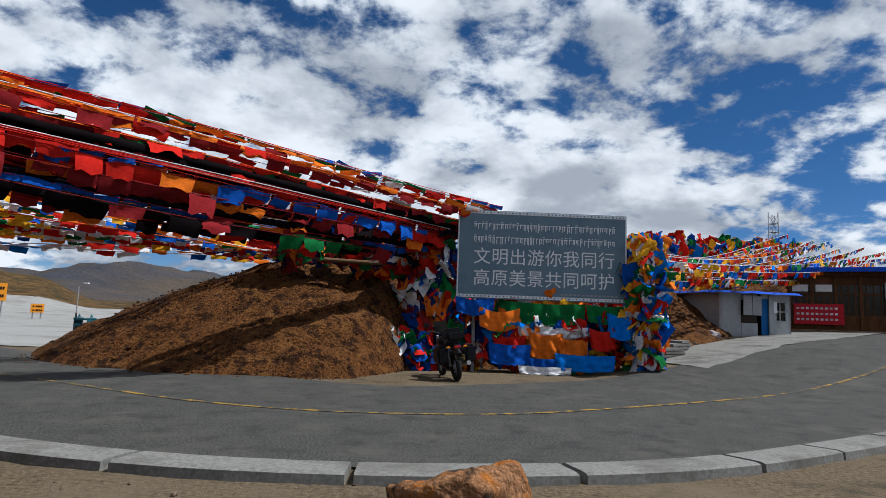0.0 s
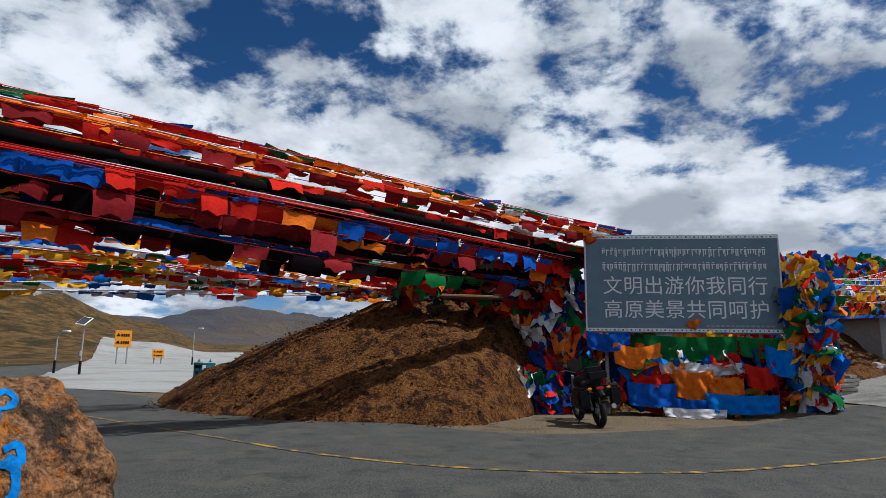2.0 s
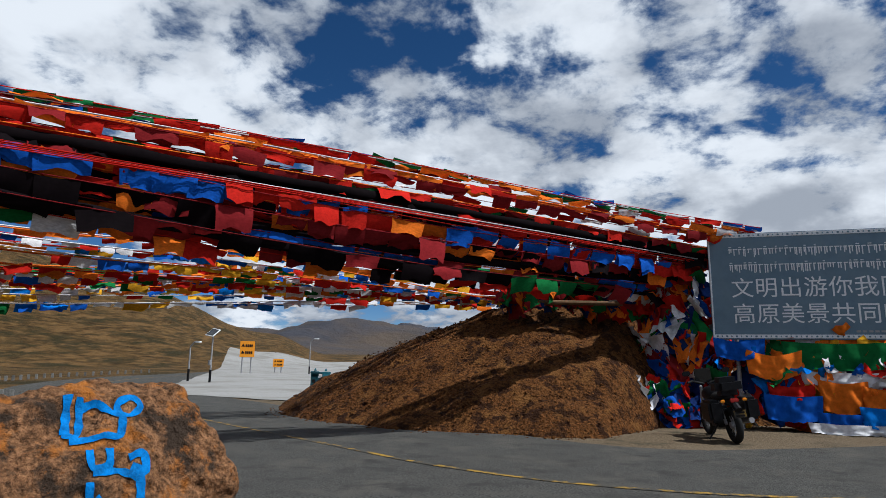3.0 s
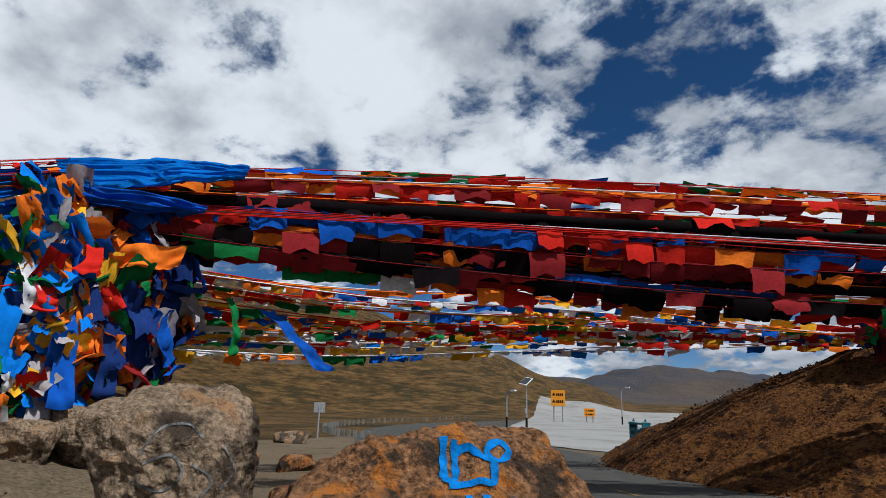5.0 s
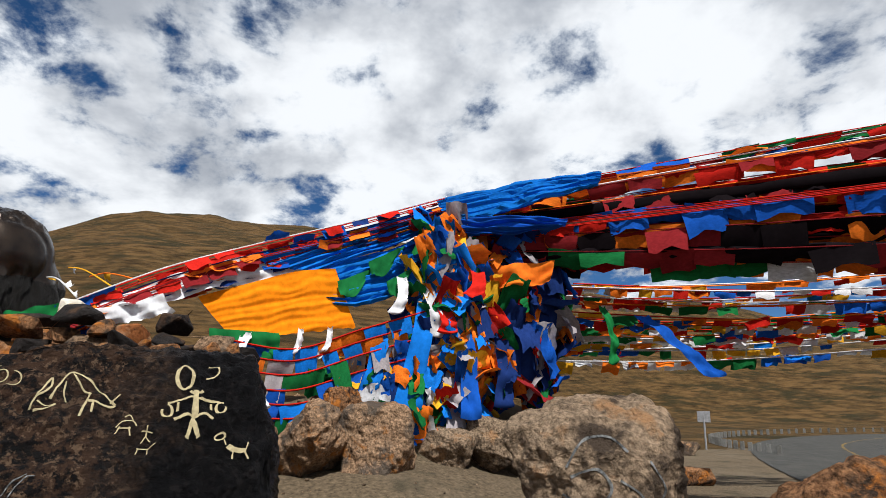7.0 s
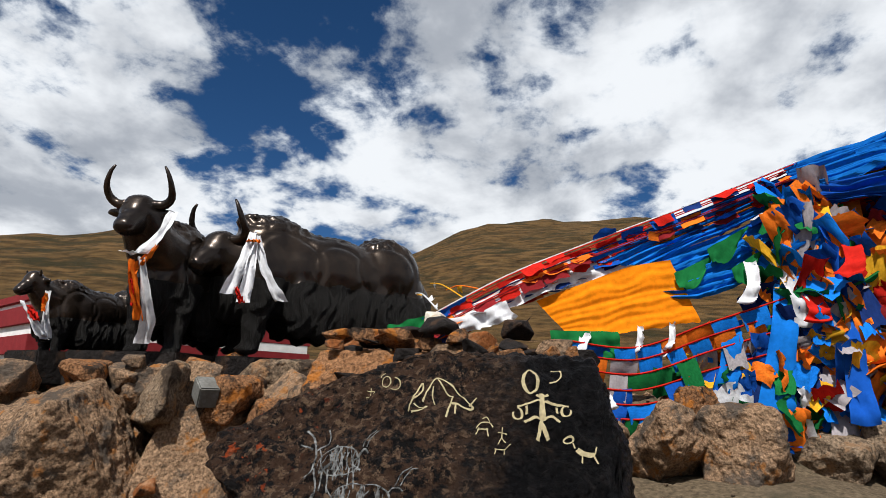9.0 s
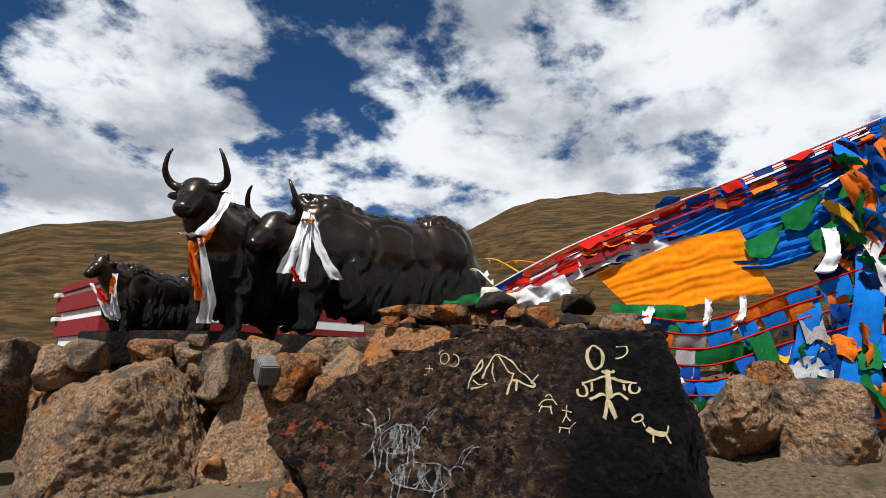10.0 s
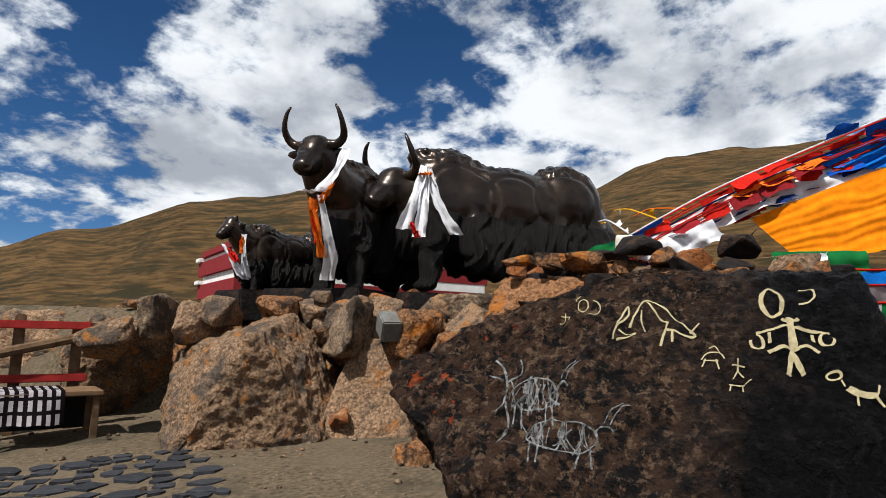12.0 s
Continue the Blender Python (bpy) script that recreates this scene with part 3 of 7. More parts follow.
def flag_string(line, size, palette, seed, gap=1.0, wind=0.25, rope="red", label="", group="strings of prayer flags", skip=0.06, rope_r=0.012, jitter=0.0):
    rnd = random.Random(seed)
    length = sum((along(line, (i + 1) / 30) - along(line, i / 30)).length for i in range(30))
    base = along(line, 0)
    holder = thing("prayer_flag_string", label or "faded prayer flags of mixed colours on a sagging cord", "prayer flags", tuple(base), group=group)
    bm = bar([along(line, i / 40) - base for i in range(41)], rope_r, 5)
    part("cord", bm, "cloth_" + rope, holder)
    n = max(3, int(length / (size[0] * gap)))
    run, colour = 0, palette[0]
    for i in range(n):
        if run <= 0:
            colour, run = rnd.choice(palette), rnd.choice((1, 1, 2, 3))
        run -= 1
        if rnd.random() < skip:
            continue
        u = (i + 0.5) / n
        p = along(line, u) - base
        t = (along(line, u + 0.006) - along(line, u - 0.006)).normalized()
        w, h = size[0] * rnd.uniform(0.75, 1.3), size[1] * rnd.uniform(0.6, 1.3)
        side = t.cross(Vector((0, 0, 1))).normalized()
        up = side.cross(t)
        r = Matrix((t, -side, up)).transposed().to_4x4()
        tilt = Matrix.Rotation(rnd.gauss(wind * 0.5, wind), 4, "X") @ Matrix.Rotation(rnd.gauss(0, 0.11), 4, "Y")
        ob = new("flag", flag_mesh(colour, rnd.randrange(6)))
        ob.parent = holder
        ob.matrix_basis = Matrix.Translation(p + Vector((0, 0, rnd.uniform(-jitter, jitter)))) @ r @ tilt @ Matrix.Diagonal((w, (w + h) / 2, h, 1))
    return holder


def cloth(name, edge_a, edge_b, colour, label, nu=36, nv=12, pleat=0.05, folds=7, seed=0, ragged=0.03, group="cloth banners", lengthwise=False):
    """A hanging cloth between two edges, each a line of points, with folds that run from one to the other."""
    bm = bmesh.new()
    g = []
    nv = max(nv, 46) if lengthwise else nv
    for i in range(nu + 1):
        u = i / nu
        a, b = along(edge_a, u), along(edge_b, u)
        across = (b - a)
        du = along(edge_a, min(1, u + 0.02)) - along(edge_a, max(0, u - 0.02))
        nrm = across.cross(du)
        nrm = nrm.normalized() if nrm.length > 1e-6 else Vector((1, 0, 0))
        row = []
        for j in range(nv + 1):
            v = j / nv
            p = a + across * v
            wav = math.sin(u * folds * 6.28 + 1.5 * noise.noise(Vector((u * 4, v * 2, seed)))) * (0.35 + 0.65 * v)
            if lengthwise:
                turn = v * folds * 6.28 + 3.0 * noise.noise(Vector((u * 2.4, v * 2, seed)))
                wav = (0.64 * math.asin(math.sin(turn)) + 0.35 * math.asin(math.sin(turn * 2.7 + 4 * noise.noise(Vector((u * 5, v * 3, seed + 7)))))) * (0.6 + 0.4 * math.sin(u * 3.1))
            p += nrm * pleat * (wav + 1.2 * noise.noise(Vector((u * 6 + seed, v * 3, seed))))
            p += Vector((0, 0, -0.04 * pleat / 0.05 * math.sin(v * 3.14)))
            if j == nv:
                p += across.normalized() * ragged * noise.noise(Vector((u * 14, seed, 0)))
            row.append(bm.verts.new(p))
        g.append(row)
    for i in range(nu):
        for j in range(nv):
            bm.faces.new((g[i][j], g[i][j + 1], g[i + 1][j + 1], g[i + 1][j]))
    return tagged(put(bm, name, "cloth_" + colour, smooth=True), label, "cloth banner", group)


SCRAPS = {}


def scrap_mesh(colour, kind):
    """Crumpled rags that share a few meshes."""
    key = (colour, kind)
    if key not in SCRAPS:
        verts, faces, n = [], [], 6
        for j in range(n + 1):
            for i in range(n + 1):
                u, v = i / n - 0.5, j / n - 0.5
                q = Vector((u * 3.2 + kind * 7, v * 2.4, kind))
                verts.append((u * (1 - 0.35 * abs(v)) + 0.12 * noise.noise(q), 0.34 * noise.noise(q * 1.5 + Vector((3, 0, 0))), v * 1.25 + 0.12 * noise.noise(q + Vector((0, 9, 0)))))
        for j in range(n):
            for i in range(n):
                a = j * (n + 1) + i
                faces.append((a, a + 1, a + n + 2, a + n + 1))
        me = bpy.data.meshes.new("rag")
        me.from_pydata(verts, [], faces)
        me.polygons.foreach_set("use_smooth", [True] * len(faces))
        me.materials.append(MATS["cloth_" + colour])
        SCRAPS[key] = me
    return SCRAPS[key]


def rag_heap(name, label, centre, radii, n, size, palette, seed, face=None, lower=0.0, core=True, long=1.0):
    """Rags tied over a rounded core; face: only towards that direction."""
    rnd = random.Random(seed)
    holder = thing(name, label, "prayer flags", tuple(centre), group="heaps of prayer flags")
    if core:
        bm = bmesh.new()
        bmesh.ops.create_icosphere(bm, subdivisions=3, radius=1.0, matrix=Matrix.Diagonal((radii[0] * 0.8, radii[1] * 0.8, radii[2] * 0.92, 1)))
        for v in bm.verts:
            v.co *= 1 + 0.18 * noise.noise(v.co * 2.3 + Vector((seed, 0, 0)))
        part("core", bm, "cloth_navy", holder, smooth=True)
    for i in range(n):
        while True:
            d = Vector((rnd.gauss(0, 1), rnd.gauss(0, 1), rnd.gauss(0, 1))).normalized()
            if face is None or d.dot(Vector(face)) > -0.15:
                break
        zz = rnd.uniform(-1, 1) if i % 3 else d.z
        ring = math.sqrt(max(0.06, 1 - zz * zz * 0.85))
        flat = Vector((d.x, d.y, 0)).normalized() if (d.x or d.y) else Vector((1, 0, 0))
        p = Vector((flat.x * ring * radii[0], flat.y * ring * radii[1], zz * radii[2])) * rnd.uniform(0.88, 1.08)
        s = size * rnd.uniform(0.55, 1.35)
        ob = new("rag", scrap_mesh(rnd.choice(palette), rnd.randrange(7)))
        ob.parent = holder
        ob.matrix_basis = Matrix.Translation(p) @ Matrix.Rotation(math.atan2(flat.y, flat.x) - math.pi / 2 + rnd.gauss(0, 0.5), 4, "Z") @ Matrix.Rotation(rnd.gauss(0, 0.5), 4, "X") @ Matrix.Rotation(rnd.gauss(0, 0.55), 4, "Y") @ Matrix.Diagonal((s, s, s * long, 1))
    return holder


MIX = ["red", "orange", "blue", "green", "white", "yellow", "red", "sky"]
# rows of the great bundle over the road, from the top down
TOP_LINE = [(-10.3, 2.7, 4.36), (-9.25, 5.2, 4.83), (-7.9, 7.7, 5.14), (-6.3, 10.0, 5.30), (-4.3, 12.5, 5.36), (-1.5, 15.0, 5.12), (1.9, 17.1, 4.72)]
LOW_LINE = [(-10.05, 3.0, 3.30), (-9.2, 5.3, 3.18), (-7.9, 7.5, 3.10), (-6.4, 9.7, 3.02), (-4.5, 12.3, 2.98), (-2.2, 15.0, 3.02), (-0.6, 17.3, 3.1)]
# how far down, flag height, colours, share left out; black flags are shade put into the colour
ROWS = [(0.01, 0.12, ["green", "orange", "green", "blue", "red"], 0.1), (0.03, 0.16, ["orange", "red", "green", "orange", "blue"], 0.05), (0.06, 0.15, ["red", "orange", "wine"], 0.12), (0.09, 0.13, ["red", "green", "white", "orange"], 0.3),
        (0.16, 0.12, ["orange", "orange", "red", "blue"], 0.05), (0.18, 0.17, ["red", "wine", "orange"], 0.05), (0.21, 0.20, ["red", "wine", "red"], 0.15), (0.24, 0.12, ["white", "red", "green"], 0.45),
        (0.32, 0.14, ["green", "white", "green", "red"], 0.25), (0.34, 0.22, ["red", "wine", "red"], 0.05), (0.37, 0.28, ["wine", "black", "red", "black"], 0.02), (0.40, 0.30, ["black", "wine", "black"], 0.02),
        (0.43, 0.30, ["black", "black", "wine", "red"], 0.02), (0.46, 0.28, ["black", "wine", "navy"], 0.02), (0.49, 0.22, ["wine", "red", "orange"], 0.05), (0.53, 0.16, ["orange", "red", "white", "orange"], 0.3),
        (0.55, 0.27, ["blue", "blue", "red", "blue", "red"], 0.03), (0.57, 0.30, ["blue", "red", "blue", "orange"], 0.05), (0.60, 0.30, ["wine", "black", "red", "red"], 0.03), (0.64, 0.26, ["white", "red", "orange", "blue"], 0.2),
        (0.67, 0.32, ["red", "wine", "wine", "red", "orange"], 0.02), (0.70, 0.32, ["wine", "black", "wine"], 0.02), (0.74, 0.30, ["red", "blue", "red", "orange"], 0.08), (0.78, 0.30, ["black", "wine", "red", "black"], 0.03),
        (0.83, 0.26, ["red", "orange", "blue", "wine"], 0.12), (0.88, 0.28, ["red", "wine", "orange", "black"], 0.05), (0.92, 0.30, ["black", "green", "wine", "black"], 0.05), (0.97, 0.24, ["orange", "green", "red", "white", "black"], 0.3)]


def great_bundle():
    rnd = random.Random(5)
    for i, (v, tall, colours, left_out) in enumerate(ROWS):
        side = rnd.uniform(-0.40, 0.40) if not 0.54 < v < 0.58 else -0.42
        amp, ph = rnd.uniform(0.01, 0.05), rnd.uniform(0, 6)
        pts = []
        for k in range(9):
            u = k / 8
            a, b = along(TOP_LINE, u), along(LOW_LINE, u)
            w = v + 0.018 * math.sin(u * 5 + ph)
            p = a + (b - a) * (w * (1 - 0.22 * (1 - u) ** 3))
            spread = math.sin(math.pi * min(1, 0.1 + u * 0.85))
            d = along(TOP_LINE, min(1, u + 0.02)) - along(TOP_LINE, max(0, u - 0.02))
            s = Vector((-d.y, d.x, 0)).normalized()
            p = p + s * side * spread + Vector((0, 0, -amp * math.sin(math.pi * u)))
            pts.append(p)
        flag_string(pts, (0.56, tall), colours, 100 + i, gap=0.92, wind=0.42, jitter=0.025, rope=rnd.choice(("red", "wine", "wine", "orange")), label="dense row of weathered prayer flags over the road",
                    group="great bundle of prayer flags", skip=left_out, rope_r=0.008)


great_bundle()


def bundle_cords():
    """Bare cords pulled tight along the face of the bundle."""
    rnd = random.Random(6)
    for i in range(16):
        v, side, ph = (0.06, 0.155, 0.30, 0.50, 0.51, 0.52, 0.525, 0.53, 0.54, 0.17, 0.66, 0.50, 0.75, 0.86, 0.35, 0.52)[i], rnd.uniform(-0.5, -0.4) if 2 < i < 9 else rnd.uniform(-0.15, 0.15), rnd.uniform(0, 6)
        pts = []
        for k in range(9):
            u = k / 8
            a, b = along(TOP_LINE, u), along(LOW_LINE, u)
            d = along(TOP_LINE, min(1, u + 0.02)) - along(TOP_LINE, max(0, u - 0.02))
            s = Vector((-d.y, d.x, 0)).normalized()
            pts.append(a + (b - a) * (v + 0.04 * (u - 0.5) * math.sin(ph)) + s * side * math.sin(math.pi * min(1, 0.1 + u * 0.85)))
        colour = rnd.choice(("orange", "orange", "red", "white"))
        tagged(put(bar([along(pts, j / 50) for j in range(51)], rnd.uniform(0.006, 0.013), 6), "cord", "cloth_" + colour), "tight " + colour + " cord along the bundle of prayer flags", "cord", "cords along the bundle")


bundle_cords()


def rolled_flags():
    """Rows twisted into thick dark ropes in the heart of the bundle; the black ones paint its inner shade."""
    rnd = random.Random(16)
    for i in range(11):
        v, side, ph = (0.19, 0.36, 0.39, 0.42, 0.44, 0.47, 0.69, 0.72, 0.80, 0.89, 0.95)[i], rnd.uniform(-0.25, 0.35), rnd.uniform(0, 6)
        line = []
        for k in range(9):
            u = k / 8
            a, b = along(TOP_LINE, u), along(LOW_LINE, u)
            d = along(TOP_LINE, min(1, u + 0.02)) - along(TOP_LINE, max(0, u - 0.02))
            s = Vector((-d.y, d.x, 0)).normalized()
            line.append(a + (b - a) * (v * (1 - 0.22 * (1 - u) ** 3) + 0.015 * math.sin(u * 4 + ph)) + s * side * math.sin(math.pi * min(1, 0.1 + u * 0.85)))
        bm = bmesh.new()
        rows, n, m = [], 150, 10
        for j in range(n + 1):
            p = along(line, j / n)
            d = (along(line, min(1, j / n + 0.01)) - along(line, max(0, j / n - 0.01))).normalized()
            s = d.cross(Vector((0, 0, 1))).normalized()
            w = s.cross(d)
            row = []
            for q in range(m):
                t = 6.283 * q / m
                r = (0.028 if i == 0 else 0.045) * (1 + 0.55 * noise.noise(Vector((j * 0.13, math.cos(t) * 1.4, math.sin(t) * 1.4 + i * 5))))
                row.append(bm.verts.new(p + s * r * math.cos(t) + w * r * 1.7 * math.sin(t)))
            rows.append(row)
        for a, b in zip(rows, rows[1:]):
            for q in range(m):
                bm.faces.new((a[q], a[(q + 1) % m], b[(q + 1) % m], b[q]))
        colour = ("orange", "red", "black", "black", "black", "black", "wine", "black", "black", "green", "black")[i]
        tagged(put(bm, "rolled_flag", "cloth_" + colour, smooth=True), colour.replace("wine", "dark red").replace("navy", "dark blue") + " prayer flags twisted into a thick rope, any black painted as shade", "prayer flags", "twisted rows in the bundle")


rolled_flags()


def far_strings():
    """Thinner strings behind the bundle, from the shrine to the back of the mound."""
    rnd = random.Random(8)
    for i in range(30):
        k = min(1.0, max(0.0, i / 29 + rnd.uniform(-0.06, 0.06)))
        a = Vector((-11.2 - 1.2 * k, 3.4 + 1.8 * rnd.random(), 3.45 - 1.25 * k))
        b = Vector((-5.6 + 1.6 * rnd.random(), 17.4 + 1.2 * k, 3.0 + 0.4 * rnd.random()))
        sag = rnd.uniform(-0.30, 0.18)
        mid = (a + b) / 2 + Vector((-1.3 - 1.4 * k, 1.0 + k, 0.46 - 0.22 * k + sag))
        q1, q3 = (a * 0.75 + b * 0.25) + Vector((-1.0 - k, 0.8, 0.22 - 0.2 * k + sag * 0.7)), (a * 0.25 + b * 0.75) + Vector((-0.9 - k, 0.6, 0.32 - 0.25 * k + sag * 0.6))
        size = rnd.choice(((0.42, 0.15), (0.36, 0.12), (0.48, 0.17), (0.30, 0.13)))
        palette = (MIX, ["white", "red", "white", "blue"], ["orange", "red", "yellow", "orange", "green"], ["green", "white", "blue", "yellow", "red"])[i % 4]
        flag_string([a, q1, mid, q3, b], size, palette, 300 + i, gap=rnd.uniform(1.0, 1.35), wind=0.45, rope=rnd.choice(("white", "orange", "red")), label="thin string of bright mixed prayer flags behind the bundle",
                    group="thin strings of prayer flags", skip=rnd.uniform(0.05, 0.3), jitter=0.02)


far_strings()


# ---- boulders along the near side ----
FACE_A, FACE_R, FACE_U, FACE_N = Vector((-4.97, -1.33, 0.93)), Vector((-0.275, 0.962, 0)), Vector((-0.632, -0.18, 0.754)), Vector((0.725, 0.207, 0.657))


def on_face(s, t):
    return FACE_A + s * FACE_R + t * FACE_U


def black_boulder():
    pts = [on_face(*p) for p in ((-0.42, 0.24), (-0.16, 0.50), (0.22, 0.72), (0.62, 0.93), (1.00, 1.05), (1.57, 1.10), (2.13, 1.06), (2.22, 0.55), (2.20, 0.0), (2.14, -0.40), (0.06, -0.35), (-0.40, 0.10))]
    pts += [(-6.7, -1.2, 1.55), (-7.0, 0.3, 1.7), (-6.95, 0.70, 1.0), (-6.9, -1.2, -0.1), (-7.1, 0.75, -0.1), (-5.7, -1.2, -0.1), (-5.2, -0.7, -0.1), (-5.25, 0.3, 0.1), (-5.75, 0.6, -0.1)]
    return hull_rock(pts, "boulder", "rock_black", "large black boulder with old carved figures on its face", 3, 6, rough=0.06, big=0.05)


def painted_boulder():
    pts = [(-3.40, 2.46, 1.12), (-3.36, 2.72, 1.25), (-3.28, 2.95, 1.31), (-3.20, 3.28, 1.34), (-3.10, 3.50, 1.31), (-2.90, 3.45, 1.17), (-2.70, 3.52, 0.95), (-2.62, 3.50, 0.5), (-2.70, 3.55, -0.1), (-3.30, 2.24, 0.98), (-3.12, 2.32, 0.7),
           (-3.25, 2.15, -0.1), (-2.85, 2.75, 0.55), (-2.80, 2.60, -0.1), (-3.9, 2.6, 1.0), (-3.9, 3.4, 1.05), (-3.5, 3.9, 0.95), (-4.0, 2.5, -0.1), (-4.0, 3.6, -0.1), (-3.1, 4.1, -0.1), (-2.95, 2.95, 1.0)]
    return hull_rock(pts, "boulder", "rock_brown", "rust-coloured boulder painted with blue letters", 7, 6, rough=0.045, big=0.05)


def pale_boulder():
    pts = [(-4.70, 1.96, 1.28), (-4.74, 2.06, 1.38), (-4.83, 2.36, 1.45), (-4.76, 2.74, 1.45), (-4.42, 2.74, 1.37), (-4.28, 2.70, 1.20), (-4.26, 2.70, 0.95), (-4.24, 2.70, -0.1), (-4.32, 2.52, -0.1), (-4.31, 2.38, 0.85), (-4.44, 2.22, 0.85), (-4.62, 2.00, 1.10),
           (-5.3, 2.2, 1.2), (-5.35, 2.7, 1.35), (-5.1, 2.60, -0.1), (-4.9, 2.85, -0.1), (-4.7, 2.90, 1.1), (-4.26, 2.34, 1.22)]
    return hull_rock(pts, "boulder", "rock_pale", "pale grey boulder with faint white scribbles, leaning forward", 11, 6, rough=0.05, big=0.05)


def strokes(rock, name, lines, origin, right, up, normal, width, material, label):
    """Marks laid on a boulder's face: each line of (right, up) metres is dropped on the surface."""
    from mathutils.bvhtree import BVHTree
    tree = BVHTree.FromPolygons([v.co for v in rock.data.vertices], [tuple(p.vertices) for p in rock.data.polygons])
    bm = bmesh.new()
    for line in lines:
        w = width
        if isinstance(line[0], float):
            w, line = line[0], line[1:]
        n = max(2, int(sum(math.dist(a, b) for a, b in zip(line, line[1:])) / 0.012))
        rows = []
        for i in range(n + 1):
            p = along([(*q, 0) for q in line], i / n)
            q = along([(*q, 0) for q in line], min(1, i / n + 0.02)) - along([(*q, 0) for q in line], max(0, i / n - 0.02))
            s = Vector((-q.y, q.x, 0)).normalized() if q.length > 1e-6 else Vector((0, 1, 0))
            ww = w * (0.8 + 0.35 * noise.noise(Vector((p.x * 23, p.y * 23, 2))))
            row = []
            for k in (-1, 0, 1):
                e = p + s * ww * 0.5 * k
                hit = tree.ray_cast(origin + right * e.x + up * e.y + normal * 2.0, -normal)
                row.append(bm.verts.new(hit[0] + normal * 0.006) if hit[0] else None)
            rows.append(row)
        for a, b in zip(rows, rows[1:]):
            for j in (0, 1):
                quad = (a[j], a[j + 1], b[j + 1], b[j])
                if all(quad):
                    bm.faces.new(quad)
    bmesh.ops.recalc_face_normals(bm, faces=bm.faces)
    return part(name, bm, material, rock, label, smooth=True)


def ring(cx, cy, rx, ry, a0=0, a1=360, n=14):
    return [(cx + rx * math.cos(radians(a0 + (a1 - a0) * i / n)), cy + ry * math.sin(radians(a0 + (a1 - a0) * i / n))) for i in range(n + 1)]


black = black_boulder()
for fig in (
        [[0.029, *ring(1.695, 0.81, 0.05, 0.085)]],
        [[0.015, (1.845, 0.945), (1.90, 0.915), (1.905, 0.86), (1.86, 0.815), (1.825, 0.805)]],
        [[0.044, (1.765, 0.70), (1.76, 0.50)], [0.020, (1.60, 0.60), (1.76, 0.635), (1.94, 0.63)], [0.018, *ring(1.60, 0.545, 0.03, 0.045, 90, -200)], [0.018, *ring(1.92, 0.58, 0.03, 0.045, 90, 380)],
         [0.020, (1.66, 0.60), (1.66, 0.545)], [0.020, (1.86, 0.62), (1.86, 0.565)], [0.024, (1.64, 0.46), (1.70, 0.505), (1.76, 0.50), (1.82, 0.515), (1.87, 0.48)], [0.027, (1.755, 0.50), (1.72, 0.35)], [0.027, (1.755, 0.48), (1.79, 0.37)],
         [0.020, (1.73, 0.70), (1.765, 0.67), (1.81, 0.71)]],
        [[0.015, (0.97, 0.60), (1.01, 0.74), (1.06, 0.80), (1.16, 0.75), (1.24, 0.66), (1.31, 0.60)], [0.020, (1.31, 0.60), (1.27, 0.585), (1.16, 0.62)], [0.018, (1.17, 0.66), (1.15, 0.60), (1.13, 0.51)], [0.015, (1.19, 0.61), (1.19, 0.52)],
         [0.012, (1.06, 0.79), (1.12, 0.70), (1.17, 0.655)], [0.011, (1.03, 0.74), (1.03, 0.66), (1.05, 0.60)], [0.012, (1.28, 0.61), (1.33, 0.66)]],
        [[0.014, (0.90, 0.60), (0.93, 0.70), (0.955, 0.76), (0.96, 0.69), (0.93, 0.63), (0.90, 0.60), (0.88, 0.53)], [0.014, (0.91, 0.58), (0.96, 0.55), (1.0, 0.57), (0.97, 0.53), (0.90, 0.52)]],
        [[0.010, *ring(0.70, 0.77, 0.03, 0.035)], [0.010, *ring(0.755, 0.75, 0.045, 0.05, -120, 90)], [0.008, (0.66, 0.80), (0.655, 0.84), (0.68, 0.86)], [0.008, (0.60, 0.72), (0.60, 0.66), (0.57, 0.66)], [0.008, (0.575, 0.70), (0.625, 0.69), (0.625, 0.66)]],
        [[0.011, (1.33, 0.44), (1.36, 0.48), (1.41, 0.47), (1.44, 0.43)], [0.010, (1.34, 0.43), (1.41, 0.42)], [0.010, (1.35, 0.44), (1.33, 0.38)], [0.010, (1.40, 0.43), (1.41, 0.37)], [0.008, (1.42, 0.47), (1.40, 0.52), (1.37, 0.51)]],
        [[0.010, (1.50, 0.42), (1.495, 0.36)], [0.008, (1.47, 0.39), (1.53, 0.385)], [0.008, (1.495, 0.36), (1.47, 0.32)], [0.008, (1.495, 0.36), (1.52, 0.33)]],
        [[0.010, (1.45, 0.29), (1.52, 0.275)], [0.008, (1.46, 0.29), (1.45, 0.24)], [0.008, (1.51, 0.28), (1.51, 0.235)], [0.008, (1.52, 0.28), (1.55, 0.30)]],
        [[0.014, *ring(1.915, 0.37, 0.03, 0.022)]],
        [[0.034, (1.96, 0.30), (1.985, 0.27)], [0.034, (1.98, 0.27), (2.06, 0.235)], [0.012, (1.99, 0.26), (1.98, 0.19)], [0.012, (2.05, 0.24), (2.07, 0.17)], [0.011, (2.06, 0.24), (2.075, 0.29)], [0.011, (1.95, 0.31), (1.94, 0.345)]]):
    strokes(black, "carving", fig, FACE_A, FACE_R, FACE_U, FACE_N, 0.02, "carved_gold", "pale gold figure carved in the rock")
